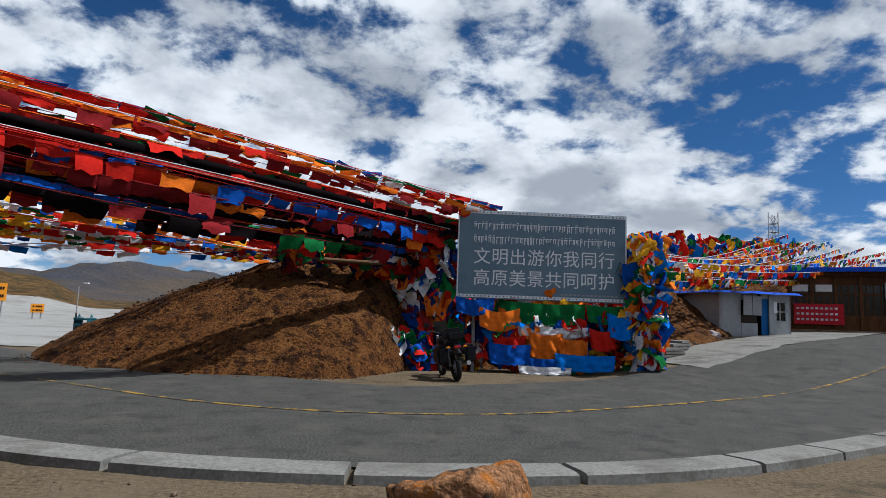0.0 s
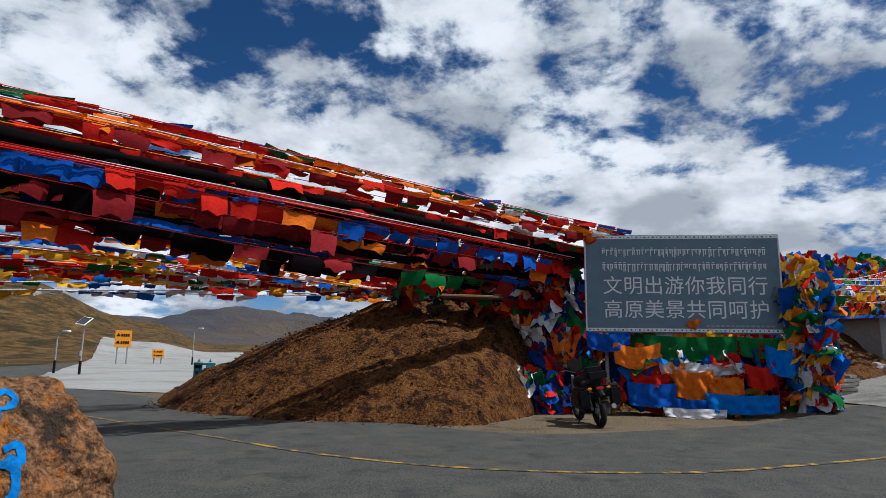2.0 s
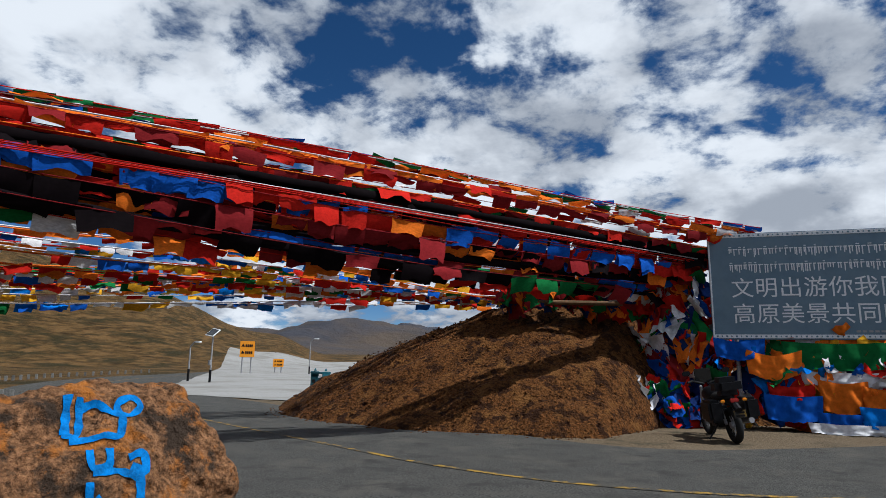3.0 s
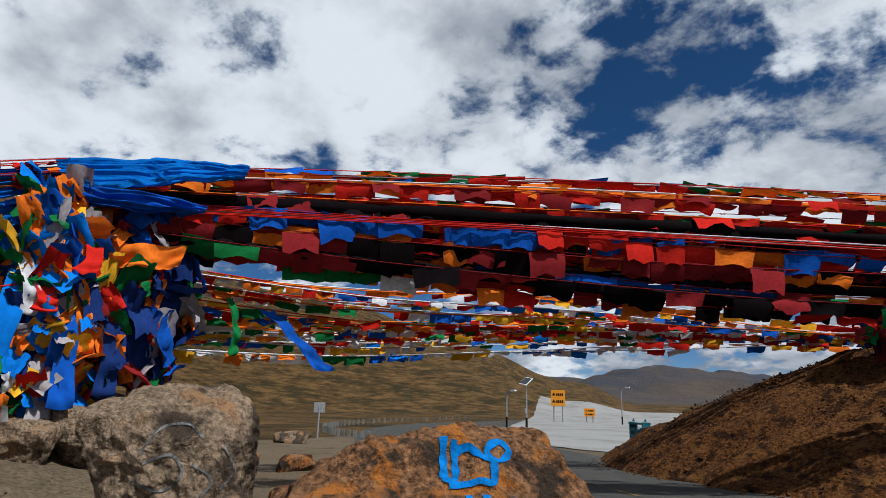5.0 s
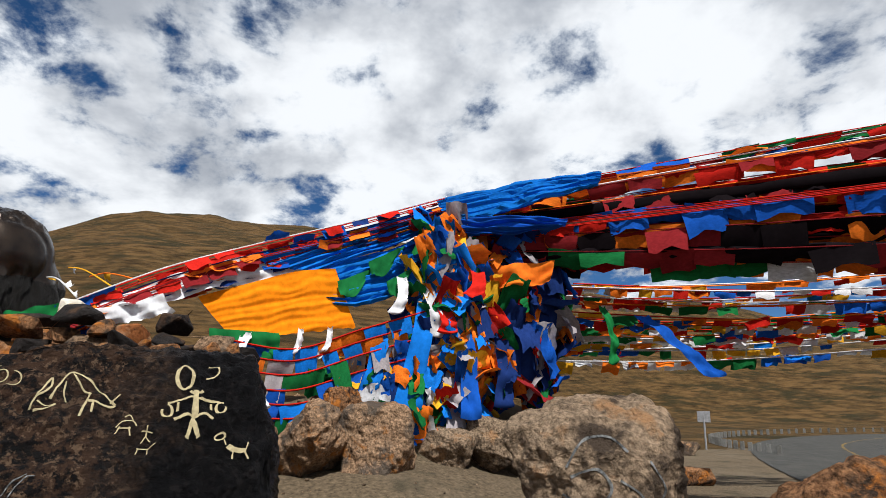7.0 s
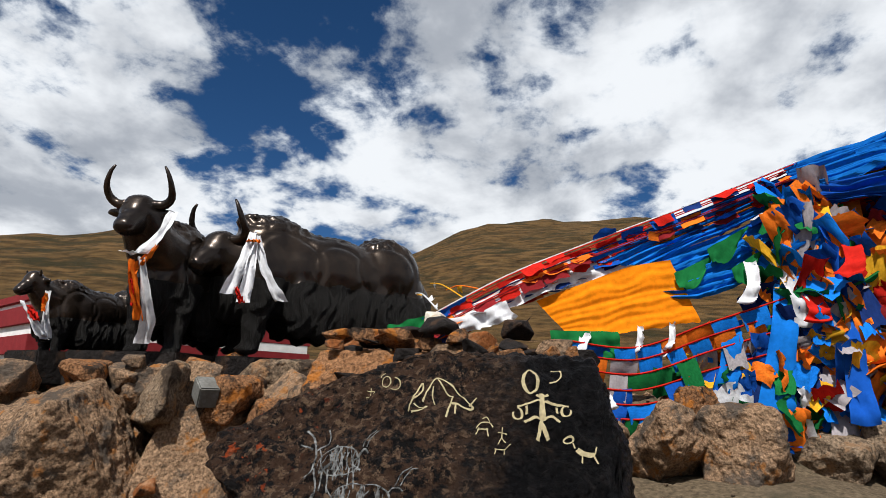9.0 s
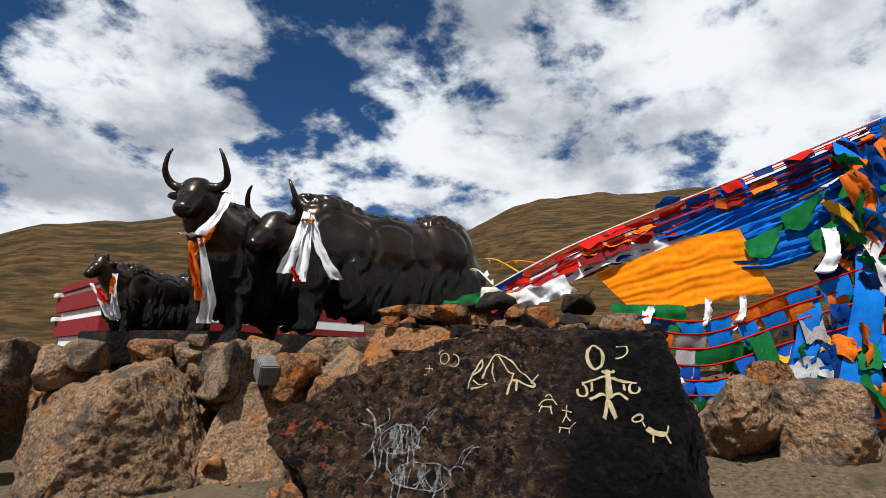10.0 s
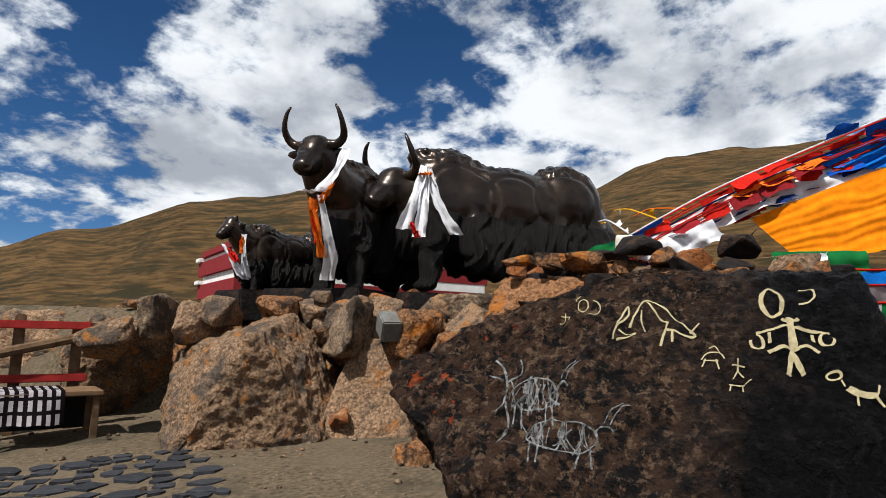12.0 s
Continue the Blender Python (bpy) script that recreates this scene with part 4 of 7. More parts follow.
def shaggy_animal(cx, cy, w, h, seed):
    """A beast drawn in many chalk hatches, with branching horns."""
    rnd = random.Random(seed)
    lines = [[0.010, *ring(cx, cy, w * 0.5, h * 0.30, 0, 360, 16)]]
    for i in range(26):
        x = cx + w * (rnd.random() - 0.5) * 0.94
        k = h * 0.30 * math.sqrt(max(0.05, 1 - ((x - cx) / (w * 0.5)) ** 2))
        lines.append([rnd.uniform(0.004, 0.011), (x, cy + k * rnd.uniform(0.5, 1.2)), (x + rnd.uniform(-0.03, 0.03), cy), (x + rnd.uniform(-0.05, 0.05), cy - k * rnd.uniform(0.5, 1.4))])
    for k in (-0.42, -0.30, 0.26, 0.40):
        lines.append([0.011, (cx + k * w, cy - h * 0.15), (cx + k * w + rnd.uniform(-0.02, 0.02), cy - h * 0.62)])
    lines.append([0.014, (cx + w * 0.46, cy + h * 0.10), (cx + w * 0.60, cy + h * 0.26), (cx + w * 0.70, cy + h * 0.18)])
    for d in (0.0, 0.10):
        lines.append([0.008, (cx + w * (0.55 + d), cy + h * 0.3), (cx + w * (0.66 + d), cy + h * 0.62), (cx + w * (0.82 + d), cy + h * 0.74)])
    lines.append([0.008, (cx - w * 0.5, cy + h * 0.08), (cx - w * 0.62, cy + h * 0.30)])
    return lines


for fig in (shaggy_animal(0.66, -0.09, 0.36, 0.26, 1), shaggy_animal(0.50, 0.14, 0.24, 0.30, 2),
            [[0.016, (0.30, 0.02), (0.34, 0.16), (0.30, 0.30), (0.24, 0.36)], [0.012, (0.33, 0.20), (0.40, 0.30), (0.38, 0.38)], [0.014, (0.34, 0.10), (0.38, -0.06), (0.34, -0.16)], [0.012, (0.31, 0.22), (0.22, 0.26)]]):
    strokes(black, "scratched_figure", fig, FACE_A, FACE_R, FACE_U, FACE_N, 0.02, "chalk", "chalky scratched animal")
painted = painted_boulder()
PR, PU = Vector((0.62, 0.78, 0)).normalized(), Vector((-0.40, 0.32, 0.86)).normalized()
PN = PR.cross(PU).normalized()
P0 = Vector((-3.13, 2.975, 1.13))
for fig in ([[(-0.02, 0.16), (-0.02, -0.03)], [(0.03, 0.15), (0.03, -0.03), (-0.03, -0.03)], [(0.03, 0.10), (0.10, 0.13), (0.16, 0.08), (0.21, 0.06), (0.20, -0.05), (0.14, -0.05), (0.08, -0.06), (0.0, -0.07)], [(0.20, 0.06), (0.19, 0.13), (0.25, 0.17), (0.29, 0.12), (0.25, 0.07), (0.20, 0.07)]],
            [[(0.08, -0.12), (0.10, -0.20), (0.16, -0.19), (0.16, -0.11)], [(0.10, -0.22), (0.20, -0.22), (0.28, -0.25)], [0.05, (0.24, -0.16), (0.30, -0.14), (0.31, -0.22), (0.25, -0.20)], [(0.09, -0.27), (0.10, -0.36), (0.14, -0.33)], [(0.29, -0.24), (0.29, -0.36), (0.22, -0.40)], [(0.10, -0.42), (0.24, -0.43)]]):
    strokes(painted, "painted_letter", fig, P0, PR * 0.92, PU * 0.92, PN, 0.042, "blue_paint", "bright blue painted letter strokes")
pale = pale_boulder()
BR, BU = Vector((0.40, 0.92, 0)).normalized(), Vector((0, 0, 1))
BN = BR.cross(BU).normalized()
strokes(pale, "scribble", [[0.015, (0.22, 0.02), (0.30, 0.14), (0.42, 0.16), (0.50, 0.10)], [0.015, (0.20, -0.10), (0.34, -0.14), (0.42, -0.06), (0.36, 0.02), (0.24, -0.02)], [0.012, (0.46, -0.02), (0.56, -0.10), (0.50, -0.20), (0.62, -0.26)],
                          [0.012, (0.05, -0.22), (0.16, -0.30), (0.28, -0.26), (0.40, -0.34), (0.55, -0.32)], [0.012, (0.60, 0.06), (0.66, -0.06), (0.60, -0.14)]], Vector((-4.5, 1.98, 1.12)), BR, BU, BN, 0.015, "chalk", "thin white scribbled lines")

boulder((0.37, 3.17, 0), (0.86, 0.75, 0.72), 21, "rock_brown", 10, label="rounded rusty boulder beside the kerb")
boulder((2.05, 3.6, 0), (0.5, 0.45, 0.34), 22, "rock_dark", 30, cuts=4, label="small dark rock on the verge")
# the row that holds the terrace
boulder((-6.52, -4.88, 0), (2.1, 1.5, 1.60), 31, "rock_tan", -34, cuts=6, label="big tan boulder with rusty streaks in the row", lean=0.06)
boulder((-6.41, -7.61, 0), (1.65, 1.3, 1.55), 32, "rock_tan", -25, cuts=6, label="grey-tan boulder in the row along the bank")
hull_rock([(-7.38, -4.34, 1.27), (-7.71, -3.98, 1.25), (-7.61, -3.64, 0.29), (-7.46, -3.51, -0.09), (-7.17, -3.84, -0.05), (-6.78, -4.35, 0.22), (-6.80, -4.40, -0.1), (-7.03, -4.39, 0.66), (-8.2, -4.6, 1.2), (-8.3, -4.0, 1.1), (-8.2, -4.7, -0.1), (-8.3, -3.7, -0.1)],
          "boulder", "rock_tan", "smooth tan slab of rock standing beside the black boulder", 33, 6, rough=0.02, big=0.04)
boulder((-6.77, -3.13, 0), (0.46, 0.38, 0.30), 34, "rock_pale", 30, cuts=4, label="small tan rock at the foot of the row")
boulder((-6.56, -2.78, 0), (0.34, 0.34, 0.46), 35, "rock_brown", 70, cuts=4, label="small rusty rock at the foot of the row")
for at, size, seed, m, turn in (((-7.73, -4.83, 0.88), (1.0, 0.85, 0.90), 36, "rock_tan", -38), ((-8.03, -4.01, 0.95), (0.86, 0.75, 0.70), 37, "rock_pale", -45), ((-7.96, -6.51, 1.1), (0.98, 0.75, 0.66), 38, "rock_tan", -32),
                                ((-8.63, -5.06, 1.3), (0.74, 0.65, 0.58), 39, "rock_brown", -40), ((-9.01, -4.51, 1.4), (0.84, 0.65, 0.52), 46, "rock_tan", -45), ((-8.51, -3.51, 1.2), (0.96, 0.8, 0.68), 47, "rock_pale", -50),
                                ((-7.11, -7.66, 1), (1.4, 0.9, 0.56), 48, "rock_tan", -28), ((-6.96, -6.46, 0.3), (1.1, 1.0, 1.18), 49, "rock_brown", -30), ((-8.1, -5.3, 0.3), (1.0, 0.9, 1.1), 50, "rock_tan", 0), ((-7.91, -3.16, 0), (1.3, 1.2, 1.45), 61, "rock_brown", 20),
                                ((-8.21, -5.86, 1.15), (0.95, 0.7, 0.62), 62, "rock_pale", -30), ((-8.76, -6.91, 1.3), (0.8, 0.6, 0.42), 63, "rock_tan", 10), ((-7.61, -8.41, 1.25), (0.9, 0.7, 0.5), 64, "rock_brown", 40), ((-6.61, -8.61, 0.9), (0.9, 0.8, 0.66), 42, "rock_tan", 15)):
    boulder(at, size, seed, m, turn, cuts=5, label="weathered boulder stacked in the row along the bank")
for i, (at, size) in enumerate((((-6.46, -5.61, 1.38), (0.58, 0.42, 0.40)), ((-6.98, -5.27, 1.40), (0.80, 0.52, 0.42)), ((-7.30, -5.02, 1.38), (0.64, 0.48, 0.42)), ((-7.27, -4.50, 1.10), (0.80, 0.64, 0.72)), ((-7.90, -4.40, 1.25), (0.60, 0.54, 0.62)),
                                ((-7.85, -3.82, 1.08), (0.85, 0.64, 0.60)), ((-8.21, -3.36, 1.22), (0.80, 0.64, 0.52)), ((-8.37, -3.90, 1.45), (0.66, 0.48, 0.45)), ((-8.70, -3.33, 1.45), (0.64, 0.54, 0.40)), ((-8.96, -2.89, 1.50), (0.56, 0.44, 0.46)),
                                ((-6.18, -5.85, 1.20), (0.76, 0.54, 0.52)), ((-5.84, -6.08, 1.25), (0.66, 0.54, 0.52)), ((-5.41, -6.30, 1.0), (0.85, 0.64, 0.66)))):
    boulder(at, size, 110 + i, ("rock_tan", "rock_brown", "rock_tan", "rock_pale")[i % 4], i * 37 % 90, cuts=4, label="weathered rock laid along the edge of the terrace")
boulder((-8.20, -2.60, 0.3), (1.2, 1.3, 1.35), 40, "rock_tan", 50, cuts=5)
boulder((-7.70, -0.70, 0), (1.7, 2.6, 1.72), 41, "rock_brown", 0, cuts=5, label="brown boulder behind the black one")
boulder((-7.20, -1.50, 0.5), (1.2, 1.9, 1.42), 72, "rock_brown", 20, cuts=5, label="brown boulder under the heap of stones")
boulder((-7.00, -0.35, 0.5), (1.0, 1.5, 1.45), 73, "rock_tan", 10, cuts=5, label="tan boulder under the heap of stones")
boulder((-6.13, -9.73, 0), (1.5, 1.2, 1.62), 43, "rock_tan", 5, cuts=5, label="grey-tan boulder behind the wooden railing")
boulder((-4.30, -8.90, 0), (1.1, 1.0, 0.9), 44, "rock_tan", 65, cuts=5)
# at the foot of the flag shrine
for at, size, seed, m in (((-8.75, 0.92, 0.28), (0.85, 0.8, 1.25), 51, "rock_tan"), ((-8.95, 1.72, 0.28), (0.85, 0.8, 1.2), 52, "rock_tan"), ((-9.45, 1.25, 0.6), (0.7, 0.6, 1.1), 53, "rock_brown"), ((-9.75, 2.55, 0.6), (1.1, 0.7, 0.72), 54, "rock_pale"),
                          ((-9.8, 3.4, 0.6), (1.1, 0.7, 0.72), 55, "rock_pale"), ((-9.7, 4.3, 0.2), (0.9, 0.8, 0.8), 56, "rock_tan"), ((-8.15, 0.72, 0.42), (0.25, 0.2, 0.16), 57, "rock_tan"), ((-9.1, 0.1, 0.5), (0.9, 0.8, 1.0), 58, "rock_tan"),
                          ((-10.4, 4.7, 0.7), (0.8, 0.6, 0.7), 59, "rock_brown"), ((-11.2, 5.0, 0.5), (0.7, 0.6, 0.6), 60, "rock_tan")):
    boulder(at, size, seed, m, seed * 31 % 90, cuts=5, label="tan boulder at the foot of the flag shrine")


def stone(at, size, seed, material, label, category="stone", group="loose stones", turn=0.0, tilt=0.0):
    """A small broken stone with sharp faces and worn corners."""
    rnd = random.Random(seed)
    bm = bmesh.new()
    for k in range(15):
        d = Vector((rnd.uniform(-1, 1), rnd.uniform(-1, 1), rnd.uniform(-1, 1)))
        bm.verts.new(d * (0.48 / max(abs(d.x), abs(d.y), abs(d.z))) * rnd.uniform(0.8, 1.0))
    bmesh.ops.convex_hull(bm, input=bm.verts)
    bmesh.ops.delete(bm, geom=[v for v in bm.verts if not v.link_faces], context="VERTS")
    bmesh.ops.bevel(bm, geom=list(bm.edges), offset=0.03, segments=1, affect="EDGES")
    bmesh.ops.transform(bm, matrix=Matrix.Translation((at[0], at[1], at[2] + size[2] * 0.38)) @ Matrix.Rotation(radians(turn), 4, "Z") @ Matrix.Rotation(radians(tilt), 4, "X") @ Matrix.Diagonal((*size, 1)), verts=bm.verts)
    return tagged(put(bm, "stone", material), label, category, group)


DROP_TREES = []


def drop(x, y, top=4.0):
    """The height of what lies under a place."""
    from mathutils.bvhtree import BVHTree
    if not DROP_TREES:
        for ob in scene.objects:
            if ob.type == "MESH" and ob.name.split(".")[0] == "boulder":
                DROP_TREES.append(BVHTree.FromPolygons([v.co for v in ob.data.vertices], [tuple(p.vertices) for p in ob.data.polygons]))
    hits = [t.ray_cast(Vector((x, y, top)), Vector((0, 0, -1)))[0] for t in DROP_TREES]
    return max([h.z for h in hits if h] + [gz(x, y)])


def stones_on_top():
    rnd = random.Random(77)
    kinds = ["rock_brown", "rock_tan", "rock_rust", "rock_brown", "rock_dark", "rock_dark"]
    for i in range(46):
        k = rnd.random()
        x, y = -6.15 - 0.75 * k + rnd.uniform(-0.3, 0.25), -1.75 + 2.1 * k + rnd.uniform(-0.25, 0.25)
        s = rnd.uniform(0.12, 0.30)
        z = drop(x, y, 2.6)
        if z > 1.1:
            stone((x, y, z - 0.02), (s * rnd.uniform(0.9, 1.5), s * rnd.uniform(0.7, 1.1), s * rnd.uniform(0.45, 0.8)), 200 + i, rnd.choice(kinds), "loose stone laid on top of the boulders", turn=rnd.uniform(0, 180), tilt=rnd.uniform(-15, 15))
    for i in range(44):
        k = rnd.random()
        x, y = -6.85 - 0.35 * k + rnd.uniform(-0.3, 0.25), -2.1 + 2.1 * k + rnd.uniform(-0.22, 0.22)
        w = rnd.uniform(0.16, 0.36)
        z = drop(x, y, 2.8) + (0.10 if i > 24 else -0.03)
        stone((x, y, z), (w * rnd.uniform(0.9, 1.5), w * rnd.uniform(0.7, 1.1), w * rnd.uniform(0.35, 0.7)), 240 + i, rnd.choice(kinds), "loose stone heaped behind the carved boulder", turn=rnd.uniform(0, 180), tilt=rnd.uniform(-15, 15))
    for i, (x, y) in enumerate(((-8.0, -4.6), (-7.3, -4.9), (-8.4, -5.2), (-9.0, -6.4), (-8.9, -4.7), (-7.2, -7.6), (-7.0, -4.2), (-6.9, -8.6), (-8.3, -6.9))):
        stone((x, y, drop(x, y, 2.6) - 0.02), (0.34, 0.28, 0.2), 320 + i, kinds[i % 4], "loose stone on the edge of the terrace", turn=i * 40)


stones_on_top()
wedge_stone = boxed((0, 0, 0), (0.34, 0.22, 0.24), 0, 0.015)
bmesh.ops.transform(wedge_stone, matrix=Matrix.Translation((-7.44, -3.93, 1.40)) @ Matrix.Rotation(radians(55), 4, "Z") @ Matrix.Rotation(radians(24), 4, "Y"), verts=wedge_stone.verts)
tagged(put(wedge_stone, "stone", "concrete"), "squared grey-blue block wedged between boulders", "stone", "loose stones")
stone((-7.98, -1.40, 2.13), (0.34, 0.30, 0.26), 301, "rock_white", "white quartz stone on the heap")
stone((-7.70, -1.58, 1.82), (0.34, 0.26, 0.20), 302, "rock_rust", "orange-stained stone on the heap", turn=30)
stone((-7.55, -0.98, 1.86), (0.20, 0.18, 0.12), 303, "rock_pale", "pale rounded pebble on the boulder")


def cairn(x, y, n, seed, label):
    """Flat dark stones stacked one upon another."""
    rnd = random.Random(seed)
    z = drop(x, y, 3.0) - 0.03
    holder = thing("cairn", label, "cairn", (x, y, z))
    h = 0.0
    for i in range(n):
        w, t = rnd.uniform(0.26, 0.44) * (1 - 0.3 * i / n), rnd.uniform(0.035, 0.075)
        bm = boxed((rnd.uniform(-0.03, 0.03), rnd.uniform(-0.03, 0.03), h + t / 2), (w, w * rnd.uniform(0.7, 1), t), rnd.uniform(0, 180), 0.012)
        for v in bm.verts:
            v.co += Vector((1, 1, 0)) * 0.03 * noise.noise(v.co * 9 + Vector((i, 0, 0)))
        part("flat_stone", bm, "slate", holder)
        h += t * 0.98
    return holder


cairn(-9.75, 3.95, 13, 1, "cairn of flat dark slates beside the shrine")
cairn(-8.75, -2.9, 6, 2, "low stack of dark slates on the bank")
cairn(-6.85, -6.45, 5, 3, "short stack of dark slates between boulders")


def slate_paving():
    holder = thing("paving", "irregular dark slate slabs sunk in sandy ground", "paving", kind="structure")
    rnd = random.Random(4)
    made = []
    for i in range(2200):
        u, v = rnd.random(), rnd.random()
        x = -2.7 - 2.9 * u + 0.9 * v - 0.2
        y = -6.15 + 1.2 * u + 2.6 * v - 0.6 * u * v
        r = rnd.uniform(0.07, 0.17)
        if any(math.hypot(x - a, y - b) < (r + c) * 0.84 for a, b, c in made) or len(made) > 190:
            continue
        made.append((x, y, r))
        bm = bmesh.new()
        k = rnd.randint(4, 6)
        a0 = rnd.uniform(0, 6)
        top = [bm.verts.new((x + r * rnd.uniform(0.6, 1.2) * math.cos(a0 + 6.283 * j / k) * 1.15, y + r * rnd.uniform(0.6, 1.2) * math.sin(a0 + 6.283 * j / k), gz(x, y) + rnd.uniform(0.012, 0.02))) for j in range(k)]
        f = bm.faces.new(top)
        ext = bmesh.ops.extrude_face_region(bm, geom=[f])
        bmesh.ops.translate(bm, verts=[e for e in ext["geom"] if isinstance(e, bmesh.types.BMVert)], vec=(0, 0, -0.05))
        bmesh.ops.recalc_face_normals(bm, faces=bm.faces)
        part("slab", bm, "slate", holder)


slate_paving()


def scatter(name, label, category, n, where, material, lo, hi, seed):
    """Pebbles too many to count, in one mesh."""
    rnd = random.Random(seed)
    verts, faces = [], []
    ico = bmesh.new()
    bmesh.ops.create_icosphere(ico, subdivisions=1, radius=0.5)
    base = [v.co.copy() for v in ico.verts]
    tri = [tuple(v.index for v in f.verts) for f in ico.faces]
    ico.free()
    for i in range(n):
        p = where(rnd)
        if p is None:
            continue
        s = lo * (hi / lo) ** (rnd.random() ** 2.2)
        r = Euler((rnd.uniform(0, 6), rnd.uniform(0, 6), rnd.uniform(0, 6))).to_matrix()
        k = len(verts)
        q = [rnd.uniform(0.65, 1.25) for _ in base]
        flat = rnd.uniform(0.5, 0.9)
        for b, w in zip(base, q):
            v = r @ (b * s * w)
            verts.append((p[0] + v.x, p[1] + v.y, p[2] + v.z * flat + s * 0.12))
        faces += [tuple(k + j for j in f) for f in tri]
    me = bpy.data.meshes.new(name)
    me.from_pydata(verts, [], faces)
    me.materials.append(MATS[material])
    tagged(new(name, me), label, category, kind="stuff")


def on_mound(rnd):
    u = rnd.random()
    x = -11.5 + 14 * u
    y = 12.2 + 6.2 * rnd.random()
    z = mound_z(x, y) + 0.16 * noise.fractal(Vector((x, y, 0)) * 0.9, 0.9, 2.1, 5) + 0.05 * noise.noise(Vector((x, y, 0)) * 5)
    g = gz(x, y, False)
    if z < g - 0.25:
        return None
    return (x, y, max(z, g + 0.01))


def on_yard(rnd):
    x, y = rnd.uniform(-8.5, 3.5), rnd.uniform(-8, 5)
    return None if terrace(x, y) > 0.2 else (x, y, gz(x, y))


def on_terrace(rnd):
    x, y = rnd.uniform(-18, -6), rnd.uniform(-12, 4)
    return None if terrace(x, y) < 1.3 else (x, y, gz(x, y))


scatter("scree", "loose broken stones on the earth mound", "scree", 9000, on_mound, "mound_earth", 0.015, 0.085, 61)
scatter("gravel", "pebbles strewn on the sandy ground", "gravel", 3000, on_yard, "rock_pale", 0.012, 0.07, 62)
scatter("gravel", "pebbles strewn on the terrace", "gravel", 900, on_terrace, "rock_tan", 0.03, 0.16, 63)


# ---- the flag shrine ----
FAN_TOP = [(-10.22, 2.7, 4.34), (-9.85, 1.4, 3.77), (-9.4, 0.2, 3.25), (-8.9, -0.75, 2.77), (-8.5, -1.6, 2.24)]


def shrine():
    post = thing("shrine_post", "leaning timber post wrapped in prayer cloth", "post", (-10.1, 2.75, 1.1))
    part("shaft", bar([(0, 0, -0.1), (0.0, 0.0, 1.5), (-0.1, -0.03, 2.95)], 0.07, 10, 0.05), "wood_old", post)
    rag_heap("flag_column", "tangled column of blue, orange and white prayer cloths", (-10.03, 2.72, 2.42), (0.46, 0.55, 1.42), 330, 0.29, ["blue", "sky", "sky", "orange", "orange", "red", "green", "navy", "sky", "grey", "yellow"], 1, long=1.9)
    rag_heap("flag_heap", "dark tangle of hanging prayer cloths", (-9.99, 3.75, 2.68), (0.42, 0.75, 1.2), 150, 0.30, ["navy", "orange", "wine", "grey", "green", "navy", "red", "blue"], 2, long=1.4)
    rag_heap("flag_heap", "prayer cloths piled at the foot of the post", (-9.75, 1.9, 1.5), (0.35, 0.75, 0.55), 90, 0.32, ["blue", "sky", "green", "yellow", "white", "orange"], 3)
    rag_heap("flag_knot", "knot of blue and orange cloth at the post's top", (-10.2, 2.72, 3.98), (0.20, 0.34, 0.16), 30, 0.16, ["sky", "sky", "blue", "orange", "red", "white"], 4)
    # wide cloths that fan out from the knot
    cloth("prayer_cloth", [along(FAN_TOP, 0.55 * k / 4) for k in range(5)], [(-10.2, 2.65, 4.03), (-10.02, 2, 3.64), (-9.75, 1.4, 3.33), (-9.6, 0.9, 3.07)], "sky", "blue prayer cloth fanning from the knot", folds=5, pleat=0.045, seed=1, nv=26, lengthwise=True)
    cloth("prayer_cloth", [(-10.17, 2.6, 3.99), (-9.96, 1.9, 3.55), (-9.7, 1.2, 3.25), (-9.65, 0.85, 3.07)], [(-10.03, 2.45, 3.16), (-9.75, 2, 2.85), (-9.55, 1.4, 2.64), (-9.5, 1, 2.65)], "sky", "blue prayer cloth hanging under the fan", folds=6, pleat=0.045, seed=2, nv=28, lengthwise=True)
    for k, (p, q) in enumerate((((-9.77, 2.05, 3.55), (-9.65, 1.55, 3.26)), ((-9.7, 1.65, 3.2), (-9.5, 1.15, 2.94)), ((-9.68, 2.2, 3.25), (-9.61, 1.8, 2.99)))):
        p, q = Vector(p), Vector(q)
        cloth("prayer_cloth", [p, (p + q) / 2, q], [p + Vector((0.02, -0.1, -0.12)), (p + q) / 2 + Vector((0.05, 0, -0.30)), q + Vector((0.02, 0.05, -0.18))], "green", "green prayer cloth pinned on the blue one", nu=12, nv=6, folds=2, pleat=0.03, seed=k)
    cloth("prayer_cloth", [(-9.56, 1.12, 3.12), (-9.42, 0.68, 3.04), (-9.24, 0.20, 2.85), (-8.99, -0.44, 2.57)], [(-9.56, 1.42, 2.36), (-9.42, 0.95, 2.28), (-9.25, 0.45, 2.18), (-9.10, -0.02, 2.12)], "saffron", "wide saffron prayer cloth stretched beside the shrine", folds=3, pleat=0.014, seed=5, lengthwise=True, nu=44)
    cloth("prayer_cloth", [along(FAN_TOP, 0.48), along(FAN_TOP, 0.62), along(FAN_TOP, 0.78), along(FAN_TOP, 0.92)], [(-9.6, 0.75, 3.03), (-9.3, 0.2, 2.85), (-8.9, -0.45, 2.6), (-8.5, -1.15, 2.33)], "white", "white prayer gauze gathered along the ropes", folds=3, pleat=0.05, seed=6)
